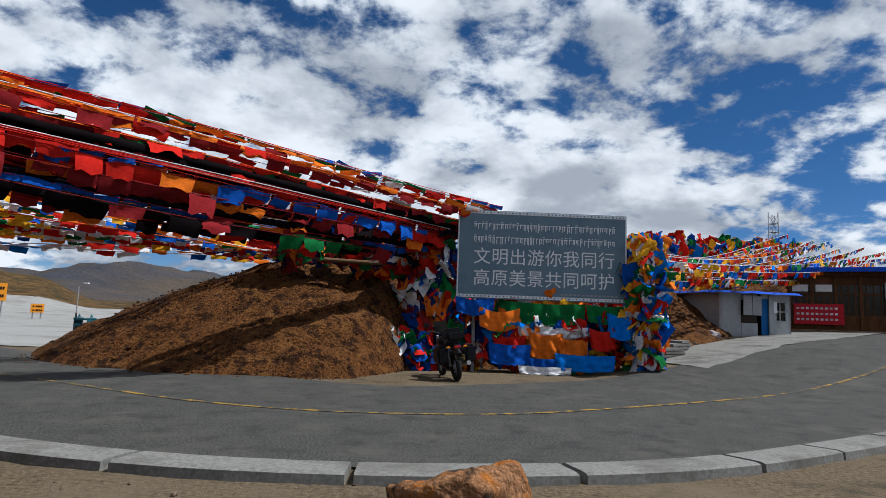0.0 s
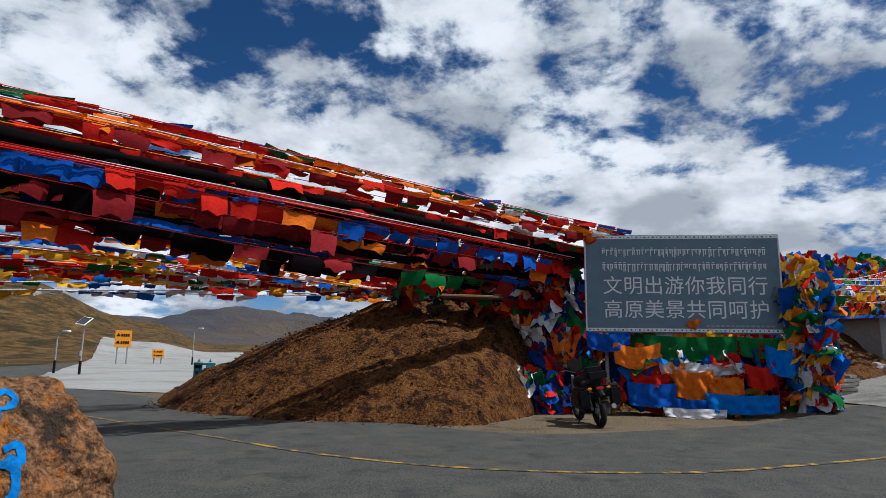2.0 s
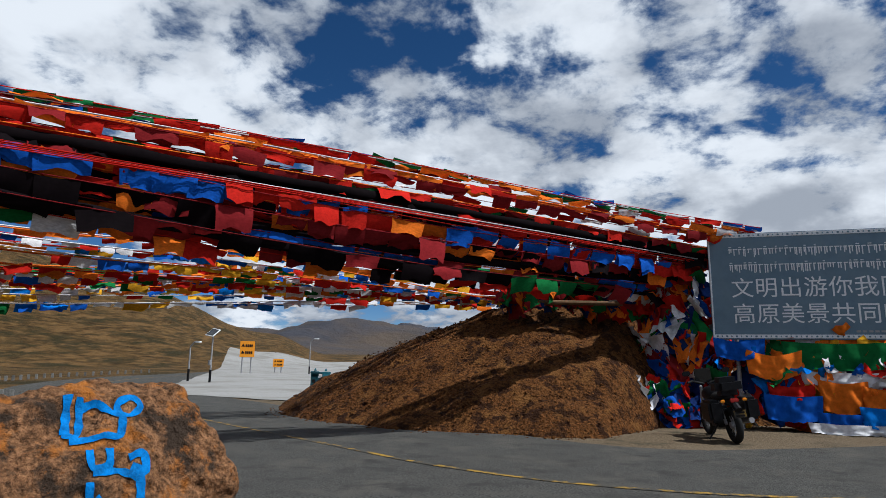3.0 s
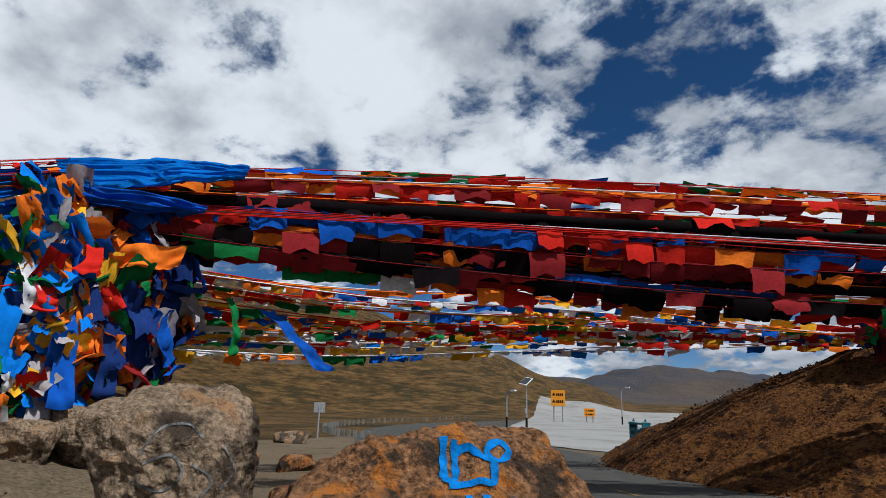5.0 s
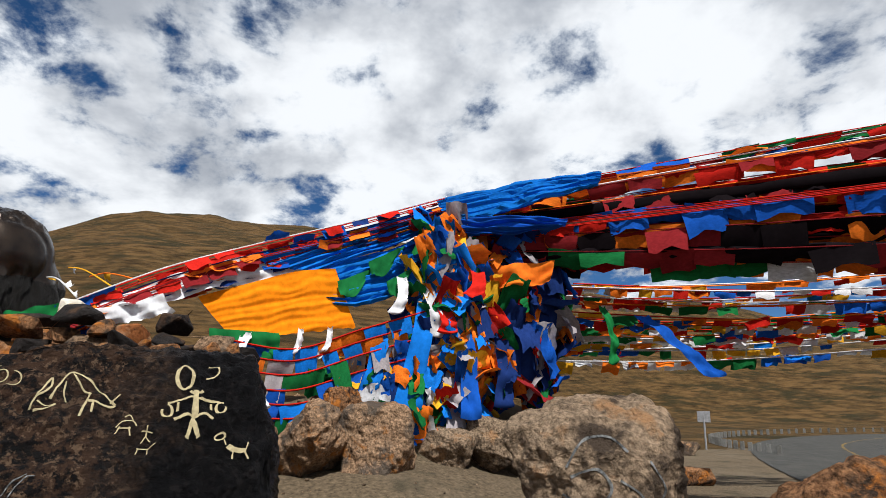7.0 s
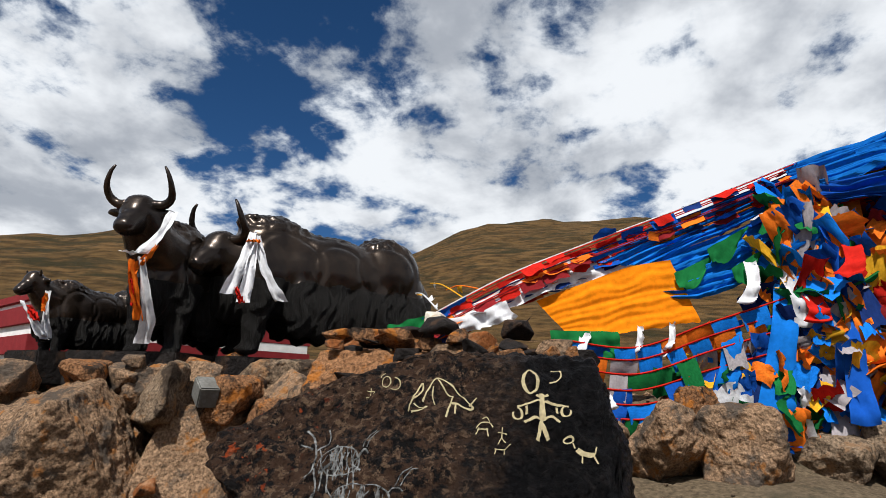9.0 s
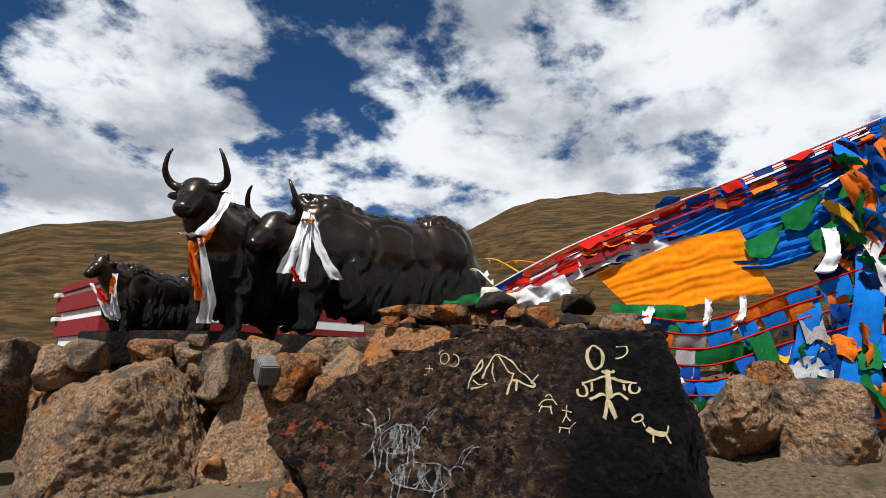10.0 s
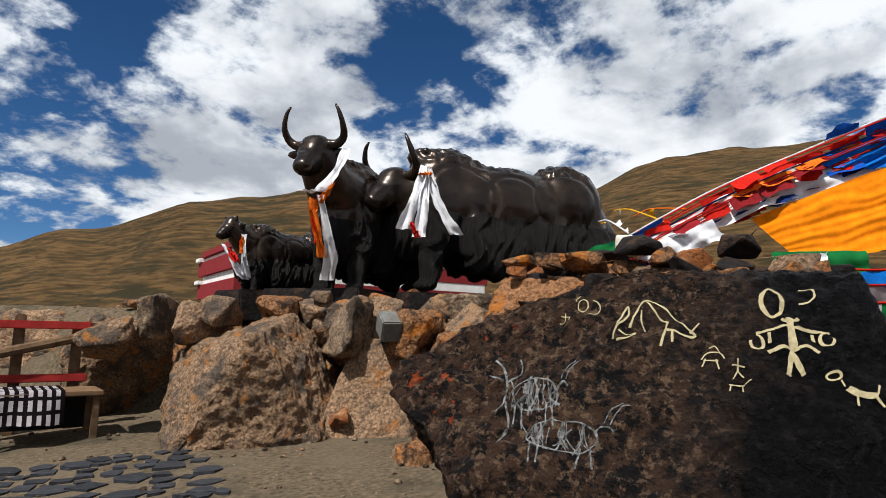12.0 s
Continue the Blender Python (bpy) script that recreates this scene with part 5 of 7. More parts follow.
    cloth("prayer_cloth", [(-8.72, -0.75, 2.55), (-8.55, -1.1, 2.37), (-8.35, -1.5, 2.29)], [(-8.74, -0.6, 2.36), (-8.6, -0.95, 2.22), (-8.42, -1.35, 2.12)], "white", "white prayer cloth hanging in folds", folds=3, pleat=0.05, seed=7, nu=20)
    cloth("prayer_cloth", [(-8.4, -1.45, 2.39), (-8.3, -1.75, 2.3), (-8.2, -2.05, 2.2)], [(-8.37, -1.4, 2.22), (-8.27, -1.7, 2.12), (-8.17, -2, 2.05)], "green", "green prayer cloth at the rope's end", folds=3, pleat=0.05, seed=8, nu=20)
    cloth("prayer_cloth", [(-8.85, -0.25, 2.2), (-8.95, 0.1, 2.2), (-9.1, 0.5, 2.2)], [(-8.85, -0.2, 1.85), (-8.95, 0.15, 1.85), (-9.1, 0.55, 1.9)], "green", "green prayer cloth below the saffron one", folds=3, pleat=0.04, seed=9, nu=20)
    for k in range(20):
        off = Vector((random.Random(k).uniform(-0.14, 0.14), 0, random.Random(k + 50).uniform(-0.26, 0.10)))
        flag_string([Vector(p) + off for p in FAN_TOP], (0.30, 0.12), (["red", "wine", "red"], ["navy", "blue", "wine"], ["blue", "navy", "red"], ["wine", "orange"])[k % 4], 500 + k, gap=1.2, wind=0.6, rope=("red", "navy", "white", "wine", "red", "orange")[k % 6], label="red and white cords running up to the knot", group="cords of the shrine", skip=0.55, rope_r=0.008)
    # blue cloths from the knot over the bundle
    cloth("prayer_cloth", [(-10.22, 2.55, 4.42), (-9.67, 3.5, 4.52), (-9.32, 4.1, 4.56), (-9.05, 4.7, 4.60)], [(-9.87, 2.7, 3.98), (-9.37, 3.4, 4.06), (-9.12, 4.0, 4.22), (-9.0, 4.6, 4.40)], "sky", "blue prayer cloth drawn along the bundle", folds=5, pleat=0.05, lengthwise=True, nv=26, seed=11)
    cloth("prayer_cloth", [(-9.92, 2.65, 4.08), (-9.4, 3.5, 3.99), (-9.1, 4.2, 3.90)], [(-9.82, 2.7, 3.81), (-9.4, 3.4, 3.72), (-9.1, 4.1, 3.80)], "blue", "narrow blue prayer cloth under the knot", folds=2, pleat=0.05, lengthwise=True, nv=18, seed=12)
    cloth("prayer_cloth", [(-9.9, 2.9, 3.42), (-9.59, 3.5, 3.33), (-9.39, 4.1, 3.38)], [(-9.83, 2.9, 3.16), (-9.56, 3.4, 2.99), (-9.37, 4, 3.07)], "orange", "orange prayer cloth tied across the tangle", folds=2, pleat=0.08, seed=13)
    # streamers
    for k, (a, b, w, col) in enumerate((((-9.84, 2.45, 3.77), (-9.45, 2.1, 1.35), 0.26, "sky"), ((-9.74, 2.75, 3.33), (-9.5, 2.95, 1.25), 0.2, "blue"), ((-9.67, 2.3, 3.07), (-9.51, 2.5, 2.29), 0.16, "white"), ((-9.68, 2.9, 2.9), (-9.55, 3.1, 1.9), 0.18, "orange"),
                                        ((-9.73, 3.35, 2.55), (-9.55, 3.4, 1.4), 0.2, "navy"), ((-9.56, 1.75, 2.37), (-9.4, 1.5, 1.3), 0.22, "sky"), ((-9.39, 5.35, 2.68), (-9, 6.15, 1.85), 0.24, "blue"), ((-9.55, 4.85, 2.81), (-9.4, 4.9, 2), 0.1, "green"),
                                        ((-9.57, 2, 3.07), (-9.38, 1.9, 2.55), 0.14, "white"), ((-9.3, 1.1, 2.33), (-9.25, 0.95, 1.95), 0.07, "white"), ((-9.2, 0.75, 2.29), (-9.15, 0.6, 1.9), 0.07, "white"), ((-8.95, 0.15, 2.2), (-8.8, -0.1, 1.55), 0.12, "white"),
                                        ((-8.9, 0.05, 2), (-8.7, 0.45, 1.35), 0.08, "white"), ((-9.69, 3.05, 3.29), (-9.25, 2.9, 2.81), 0.2, "red"), ((-9.59, 2.55, 2.72), (-9.41, 2.6, 2.33), 0.2, "red"))):
        a, b = Vector(a), Vector(b)
        side = Vector((0.0, w / 2, 0))
        mid = (a + b) / 2 + Vector((0.08, 0.05, -0.05))
        cloth("streamer", [a - side, mid - side, b - side * 1.4], [a + side, mid + side, b + side * 1.4], col, col.replace("sky", "bright blue").replace("navy", "dark blue") + " cloth streamer hanging loose from the shrine", nu=24, nv=6, folds=3, pleat=0.035, seed=20 + k, group="streamers")
    # rows of small flags before the column
    for k, (za, zb, pal, s) in enumerate(((2.08, 2.62, ["blue", "orange", "sky", "yellow"], (0.30, 0.26)), (1.94, 2.46, ["grey", "sky", "green", "grey", "orange"], (0.28, 0.24)), (1.78, 2.28, ["red", "grey", "sky", "yellow", "green", "red", "grey"], (0.27, 0.28)), (1.60, 2.05, ["blue", "sky", "blue"], (0.36, 0.32)), (1.44, 1.82, ["sky", "yellow", "blue"], (0.34, 0.30)), (1.28, 1.55, ["orange", "blue", "yellow", "green"], (0.30, 0.28)))):
        flag_string([(-8.82, -0.05 + 0.02 * k, za), (-9.1, 0.7, za - 0.06), (-9.4, 1.5, (za + zb) / 2 - 0.03), (-9.62, 2.35, zb)], s, pal, 540 + k, gap=0.95, wind=0.25, rope="red", label="row of bright small prayer flags below the saffron cloth", group="rows of flags at the shrine", skip=0.03)
    for k, (a, b) in enumerate((((-10.9, -2.6, 3.2), (-8.6, -1.2, 2.55)), ((-10.6, -2.2, 3.03), (-8.7, -1, 2.68)), ((-10.3, -2.6, 2.94), (-8.4, -1.5, 2.42)))):
        a, b = Vector(a), Vector(b)
        line = [a, a * 0.6 + b * 0.4 + Vector((0, 0, 0.06)), b]
        flag_string(line, (0.3, 0.06), ["orange", "white", "yellow"], 560 + k, gap=1.5, rope=("yellow", "orange", "white")[k], wind=0.9, label="loose frayed cord with a few faded flags", group="loose cords", skip=0.5, rope_r=0.010)


shrine()


# ---- message board and its flags ----
def message_board():
    x0, x1, y, z0, z1 = 0.63, 5.48, 16.86, 2.02, 4.54
    w, h, cx = x1 - x0, z1 - z0, (x0 + x1) / 2
    ob = thing("sign_board", "large matt blue-grey board with white lettering over flags", "sign", (cx, y, 0), 2.6)
    part("panel", boxed((0, 0.05, (z0 + z1) / 2), (w, 0.10, h), 0, 0.012), "sign_blue", ob)
    for dx in (-w / 2 + 0.02, w / 2 - 0.02):
        part("edge_trim", boxed((dx, -0.006, (z0 + z1) / 2), (0.035, 0.03, h - 0.02), 0, 0.006), "sign_white", ob)
    for zz in (z0 + 0.075, z1 - 0.06):
        part("border_band", boxed((0, -0.004, zz), (w - 0.08, 0.012, 0.085), 0, 0.002), "sign_white", ob, "white border band")
        for i in range(46):
            part("border_dot", boxed((-w / 2 + 0.09 + (w - 0.18) * i / 45, -0.013, zz), (0.045, 0.010, 0.04), 45 * (i % 2), 0.004), "sign_blue", ob)
    for row, zz in (("文明出游你我同行", z1 - 0.535 * h), ("高原美景共同呵护", z1 - 0.775 * h)):
        for i, ch in enumerate(row):
            bm = text_mesh(ch, 0.50)
            # the stroke weight of a heavy sign letter
            bmesh.ops.transform(bm, matrix=Matrix.Translation((-w / 2 + 0.70 + (w - 1.28) * i / 7, -0.006, zz)) @ Matrix.Rotation(radians(90), 4, "X"), verts=bm.verts)
            part("letter", bm, "sign_white", ob)
    rnd = random.Random(12)
    for zz, n in ((z1 - 0.185 * h, 34), (z1 - 0.335 * h, 36)):
        x = -w / 2 + 0.45
        while x < w / 2 - 0.42:
            k = rnd.uniform(0.05, 0.11)
            bm = bmesh.new()
            box(bm, (x + k / 2, -0.006, zz + 0.075), (k, 0.012, 0.022))
            for q in range(rnd.randint(1, 2)):
                hh = rnd.uniform(0.08, 0.2)
                box(bm, (x + k * (0.25 + 0.5 * q), -0.006, zz + 0.075 - hh / 2), (0.02, 0.012, hh))
            if rnd.random() < 0.4:
                box(bm, (x + k / 2, -0.006, zz + 0.125), (k * 0.7, 0.012, 0.018))
            part("script_mark", bm, "sign_white", ob)
            x += k + rnd.uniform(0.015, 0.035)
    for i in range(14):
        part("small_print_bar", boxed((w / 2 - 1.85 + 0.12 * i, -0.005, z0 + 0.19), (0.085, 0.010, 0.045), 0, 0.002), "metal_grey", ob)
    for dx in (-1.9, 0.0, 1.9):
        part("post", bar([(dx, 0.16, -0.1), (dx, 0.16, z1 - 0.15)], 0.05, 8), "metal_grey", ob)
    # cloth below the board
    def hang(xa, xb, za, zb, col, label, yy, seed, sag=0.1, pleat=0.05):
        xa, xb, yy, za, zb = xa + 0.36, xb + 0.42, yy + 0.62 + 0.035 * xa, za * 1.09, zb * 1.09
        a = [(xa, yy, za), ((xa + xb) / 2, yy - 0.06, za - sag), (xb, yy, za - 0.02)]
        b = [(xa + 0.05, yy - 0.05, zb), ((xa + xb) / 2, yy - 0.12, zb - sag), (xb - 0.05, yy - 0.05, zb)]
        cloth("prayer_cloth", a, b, col, label, nu=30, nv=8, folds=max(2, int((xb - xa) * 2)), pleat=pleat, seed=seed, group="cloths below the board")
    hang(1.7, 3.85, 1.82, 1.28, "green", "long green cloth tied below the board", 16.1, 1, 0.06)
    hang(3.95, 4.95, 1.8, 1.35, "green", "green cloth tied below the board", 16.1, 2, 0.05)
    hang(0.9, 2.0, 1.65, 1.15, "orange", "orange cloth hanging in folds", 16.0, 3, 0.15)
    hang(2.0, 3.9, 1.22, 0.95, "white", "thin white cloth strip", 16.02, 4, 0.04)
    hang(2.3, 3.2, 1.05, 0.45, "orange", "orange cloth hanging in folds", 15.9, 5, 0.08)
    hang(3.1, 3.9, 0.95, 0.5, "orange", "orange cloth hanging in folds", 15.88, 6, 0.08)
    hang(1.2, 2.3, 0.75, 0.25, "blue", "blue cloth along the ground", 15.85, 7, 0.05)
    hang(3.0, 4.6, 0.55, 0.15, "sky", "blue cloth along the ground", 15.7, 8, 0.05)
    hang(2.2, 3.2, 0.42, 0.08, "blue", "blue cloth along the ground", 15.75, 9, 0.03)
    hang(2.0, 3.4, 0.22, 0.03, "white", "white cloth edge on the ground", 15.66, 10, 0.02)
    hang(4.0, 4.7, 1.2, 0.7, "red", "red cloth hanging in folds", 15.95, 11)
    hang(0.25, 1.3, 1.9, 1.5, "blue", "blue cloth hanging at the board's corner", 16.1, 12, 0.1)
    hang(1.3, 2.2, 0.98, 0.7, "red", "red cloth hanging in folds", 15.95, 13)
    hang(4.5, 5.3, 1.6, 1.0, "sky", "bright blue cloth at the board's corner", 15.95, 14, 0.1, 0.09)
    rag_heap("flag_heap", "bank of prayer cloths heaped under the board", (3.0, 17.25, 0.95), (2.5, 0.55, 1.05), 130, 0.5, MIX, 21, face=(0, -1, 0))
    rag_heap("flag_heap", "tall tangle of prayer cloths beside the board", (-0.15, 17.5, 2.2), (0.85, 0.5, 1.55), 150, 0.5, ["red", "orange", "wine", "navy", "green", "white", "blue", "wine"], 22, face=(0, -1, 0), long=1.3)
    rag_heap("flag_heap", "prayer cloths slumped on the ground", (-0.55, 16.8, 0.42), (0.85, 0.5, 0.5), 60, 0.42, ["red", "white", "blue", "green", "navy"], 23, face=(0, -1, 0.2))
    rag_heap("flag_heap", "bright column of prayer cloths beside the board", (5.98, 17.0, 1.85), (0.48, 0.5, 1.85), 150, 0.48, ["orange", "sky", "yellow", "white", "red", "green", "blue"], 24, face=(0, -1, 0), long=1.4)
    rag_heap("flag_heap", "dark cloth tangle where the bundle meets the mound", (-3.75, 16.9, 3.3), (0.75, 0.5, 0.5), 50, 0.45, ["wine", "navy", "wine", "green", "orange"], 25, face=(0, -1, 0))
    rag_heap("flag_heap", "dark cloth tangle over the mound's top", (-1.7, 17.4, 3.15), (1.2, 0.5, 0.5), 60, 0.45, ["wine", "navy", "red", "green", "orange"], 26, face=(0, -1, 0))
    tagged(put(bar([(-3.6, 16.5, 2.95), (-1.4, 16.8, 2.9)], 0.06, 8), "pole", "wood_old"), "fallen wooden pole lying on the mound", "pole")


message_board()


def bank_strings():
    """Strings over the bank behind the huts."""
    rnd = random.Random(31)
    for i in range(26):
        a = Vector((5.4 + rnd.uniform(-0.2, 0.6), 16.8 + rnd.uniform(0, 3), 2.8 + 1.3 * rnd.random()))
        k = rnd.random()
        b = Vector((22 + 14 * k, 40 + 8 * rnd.random(), 6.4 + 1.6 * rnd.random()))
        q = lambda t, s: a * (1 - t) + b * t + Vector((rnd.uniform(-0.5, 0.5), 0, -s))
        flag_string([a, q(0.25, 0.5), q(0.5, 0.6), q(0.75, 0.3), b], (0.42, 0.26), MIX, 600 + i, gap=1.05, wind=0.3, rope="white", label="string of bright prayer flags over the earth bank", group="strings over the bank", skip=0.1)
    for i in range(20):
        p = along(MOUND, 0.66 + 0.34 * i / 20)
        x, y = p.x + rnd.uniform(-0.8, 0.8) - 0.4, p.y - 0.8 + rnd.uniform(-0.8, 0.8)
        z = mound_z(x, y)
        rag_heap("flag_heap", "prayer flags matted over the top of the bank", (x, y, z + 0.3), (1.7, 0.9, 0.6), 30, 0.62, MIX, 700 + i, face=(-0.3, -1, 0.4), core=False)


bank_strings()


# ---- bronze yaks ----
def blob(bm, c, r, turn=(0, 0, 0), sub=3):
    bmesh.ops.create_icosphere(bm, subdivisions=sub, radius=1.0, matrix=Matrix.Translation(c) @ Euler([radians(a) for a in turn]).to_matrix().to_4x4() @ Matrix.Diagonal((*r, 1)))


def limb(bm, pts, radii):
    for (p, r), (q, s) in zip(zip(pts, radii), zip(pts[1:], radii[1:])):
        for k in range(5):
            t = k / 4
            rr = r + (s - r) * t
            blob(bm, Vector(p) * (1 - t) + Vector(q) * t, (rr, rr, rr), sub=2)


def yak(label, at, turn, scale, head, face_turn, calf=False, tip=0.0):
    """A standing yak that faces +x: deep chest, shoulder hump, long skirt of hair, short legs and swept-up horns."""
    bm = bmesh.new()
    blob(bm, (-1.55, 0, 1.55), (1.65, 0.74, 0.86))
    blob(bm, (-0.55, 0, 1.95), (0.72, 0.55, 0.70))
    blob(bm, (-0.35, 0, 1.45), (0.68, 0.66, 0.85))
    blob(bm, (-2.75, 0, 1.72), (0.80, 0.72, 0.88))
    blob(bm, (-3.12, 0, 1.30), (0.55, 0.62, 0.80))
    for k in range(7):
        x = -3.2 + 0.38 * k
        for s in (-1, 1):
            blob(bm, (x, s * 0.50, 0.86 - 0.05 * math.sin(k * 1.7)), (0.30, 0.26, 0.62), sub=2)
    blob(bm, (-1.6, 0, 0.95), (1.6, 0.58, 0.55))
    h = Vector(head)
    neck = Vector((-0.3, 0, 1.75))
    limb(bm, [neck, (neck + h) / 2 + Vector((0, 0, -0.12)), h], [0.62, 0.50, 0.36])
    blob(bm, (0.1, 0, 1.1), (0.42, 0.40, 0.62))
    m = Matrix.Translation(h) @ Matrix.Rotation(radians(face_turn), 4, "Z") @ Matrix.Rotation(radians(24), 4, "Y") @ Matrix.Rotation(radians(tip), 4, "X")
    P = lambda x, y, z: (m @ Vector((x, y, z)))
    def hb(c, r):
        bmesh.ops.create_icosphere(bm, subdivisions=3, radius=1.0, matrix=m @ Matrix.Translation(c) @ Matrix.Diagonal((*r, 1)))
    hb((0.05, 0, 0.08), (0.34, 0.31, 0.30))
    hb((0.32, 0, -0.02), (0.34, 0.23, 0.23))
    hb((0.58, 0, -0.06), (0.20, 0.20, 0.17))
    hb((0.50, 0, -0.17), (0.20, 0.16, 0.10))
    hb((0.0, 0, 0.30), (0.22, 0.24, 0.12))
    for s in (-1, 1):
        hb((0.22, s * 0.21, 0.12), (0.09, 0.06, 0.07))
        hb((0.70, s * 0.09, -0.01), (0.06, 0.05, 0.05))
        hb((-0.08, s * 0.42, 0.06), (0.07, 0.20, 0.10))
    for s in (-1, 1):
        limb(bm, [(-0.25, s * 0.36, 1.0), (-0.18, s * 0.36, 0.5), (-0.16, s * 0.36, 0.12)], [0.28, 0.19, 0.16])
        limb(bm, [(-3.0, s * 0.36, 1.0), (-3.1, s * 0.36, 0.5), (-3.0, s * 0.36, 0.12)], [0.30, 0.18, 0.16])
        for x in (-0.13, -2.97):
            blob(bm, (x + 0.03, s * 0.36, 0.07), (0.22, 0.17, 0.10), sub=2)
    limb(bm, [(-3.45, 0, 1.9), (-3.68, 0, 1.3), (-3.66, 0, 0.7)], [0.14, 0.24, 0.18])
    for k in range(14):
        t = k / 13
        blob(bm, (0.0 - 1.9 * t, 0.10 * math.sin(k * 2.1), 2.42 - 0.30 * t * t + 0.06 * math.sin(k * 1.3)), (0.17, 0.20, 0.13), sub=2)
    tmp = new("yak_statue", bpy.data.meshes.new("yak_statue"))
    bm.to_mesh(tmp.data)
    bm.free()
    r = tmp.modifiers.new("r", "REMESH")
    r.mode, r.voxel_size = "VOXEL", 0.036
    s = tmp.modifiers.new("s", "SMOOTH")
    s.iterations, s.factor = 16, 0.5
    bpy.context.view_layer.update()
    me = bpy.data.meshes.new_from_object(tmp.evaluated_get(bpy.context.evaluated_depsgraph_get()))
    bpy.data.objects.remove(tmp)
    bm = bmesh.new()
    bm.from_mesh(me)
    bm.normal_update()
    shift = []
    for v in bm.verts:
        c = v.co
        hair = (1 - smooth_step(c.z, 1.15 + 0.12 * math.sin(c.x * 4), 1.5 + 0.12 * math.sin(c.x * 4))) * smooth_step(c.z, 0.2, 0.4)
        strand = math.sin(c.x * 24 + 7 * noise.noise(c * 2.2) + 5 * c.z)
        lines = 0.0
        for mx, mz, rx, rz in ((-0.62, 1.62, 0.60, 0.62), (-1.55, 1.66, 0.50, 0.48), (-2.55, 1.72, 0.62, 0.58)):
            edge = abs(math.hypot((c.x - mx) / rx, (c.z - mz) / rz) - 1.0)
            lines = max(lines, 0.032 * math.exp(-(edge / 0.10) ** 2))
        lines *= (1 - hair) * smooth_step(abs(c.y), 0.25, 0.45) * (1 - smooth_step(c.x, -0.1, 0.2))
        curl = (0.05 * noise.noise(c * 8) + 0.015 * noise.noise(c * 17)) * smooth_step(c.z, 2.15, 2.35) * (1 - smooth_step(c.x, 0.35, 0.6))
        shift.append(v.normal * (hair * (0.022 * strand + 0.025 * noise.noise(Vector((c.x * 11, c.y * 11, c.z * 2)))) - lines + curl))
    for v, q in zip(bm.verts, shift):
        v.co += q
    # horns
    for s in (-1, 1):
        horn = [P(-0.02, s * 0.20, 0.22), P(-0.06, s * 0.38, 0.22), P(-0.06, s * 0.52, 0.34), P(-0.02, s * 0.55, 0.56), P(-0.06, s * 0.49, 0.80), P(-0.12, s * 0.42, 0.92)]
        if calf:
            horn = [P(-0.02, s * 0.20, 0.22), P(-0.04, s * 0.28, 0.32), P(-0.04, s * 0.30, 0.42)]
        tube(bm, [along(horn, i / 12) for i in range(13)], 0.105 if not calf else 0.07, 10, 0.018)
    bmesh.ops.transform(bm, matrix=pose(*at, 0, 0, turn) @ Matrix.Diagonal((*scale, 1)), verts=bm.verts)
    ob = put(bm, "yak_statue", "bronze", smooth=True)
    ob.data.materials.append(MATS["bronze_fur"])
    base, high = at[2], scale[2]
    for p in ob.data.polygons:
        c = p.center
        p.material_index = 1 if c.z < base + high * (1.32 + 0.08 * noise.noise(c * 3)) else 0
    return tagged(ob, label, "statue")


def plinth(x, y, sx, sy, turn, label):
    z = 1.50
    tagged(put(boxed((x, y, z + 0.15), (sx, sy, 0.44), turn, 0.02), "plinth", "rock_dark"), label, "plinth")


yak("dark bronze yak with raised head and a white scarf", (-8.03, -5.48, 1.86), 13, (0.725, 0.76, 0.725), (0.75, 0, 2.40), 10)
yak("dark bronze yak with polished back and long hair", (-9.05, -4.93, 1.93), -33, (0.89, 0.84, 0.82), (0.35, 0.10, 1.75), 30)
yak("small green-tinged bronze yak calf with a scarf", (-7.66, -6.93, 1.78), -8, (0.40, 0.42, 0.42), (0.65, 0, 2.35), 12, calf=True)
plinth(-9.1, -5.75, 3.3, 1.5, 13, "low dark stone base under the bronze yak")
plinth(-10.3, -4.15, 3.6, 1.5, -33, "low dark stone base under the bronze yak")
plinth(-8.1, -6.85, 1.5, 0.8, -8, "low dark stone base under the yak calf")


def scarf(pieces, label, seed):
    """A ceremonial scarf: several hanging strips, knotted together."""
    ob = thing("scarf", label, "scarf", tuple(pieces[0][1][0]))
    base = Vector(pieces[0][1][0])
    for i, (colour, line, w) in enumerate(pieces):
        line = [Vector(p) - base for p in line]
        bm = bmesh.new()
        rows = []
        n = 22
        for j in range(n + 1):
            u = j / n
            p = along(line, u)
            q = Vector((0.60, -0.80, 0))
            ww = w * (0.55 + 0.5 * u + 0.2 * noise.noise(Vector((u * 5, seed, i))))
            rows.append([bm.verts.new(p + q * ww * (k / 4 - 0.5) + Vector((0.8, 0.6, 0)) * 0.05 * math.sin(k * 2.2 + u * 6 + i) + Vector((0, 0, 0.05 * noise.noise(Vector((u * 7, k, i)))))) for k in range(5)])
        for a, b in zip(rows, rows[1:]):
            for k in range(4):
                bm.faces.new((a[k], a[k + 1], b[k + 1], b[k]))
        part("strip", bm, "cloth_" + colour, ob, smooth=True)


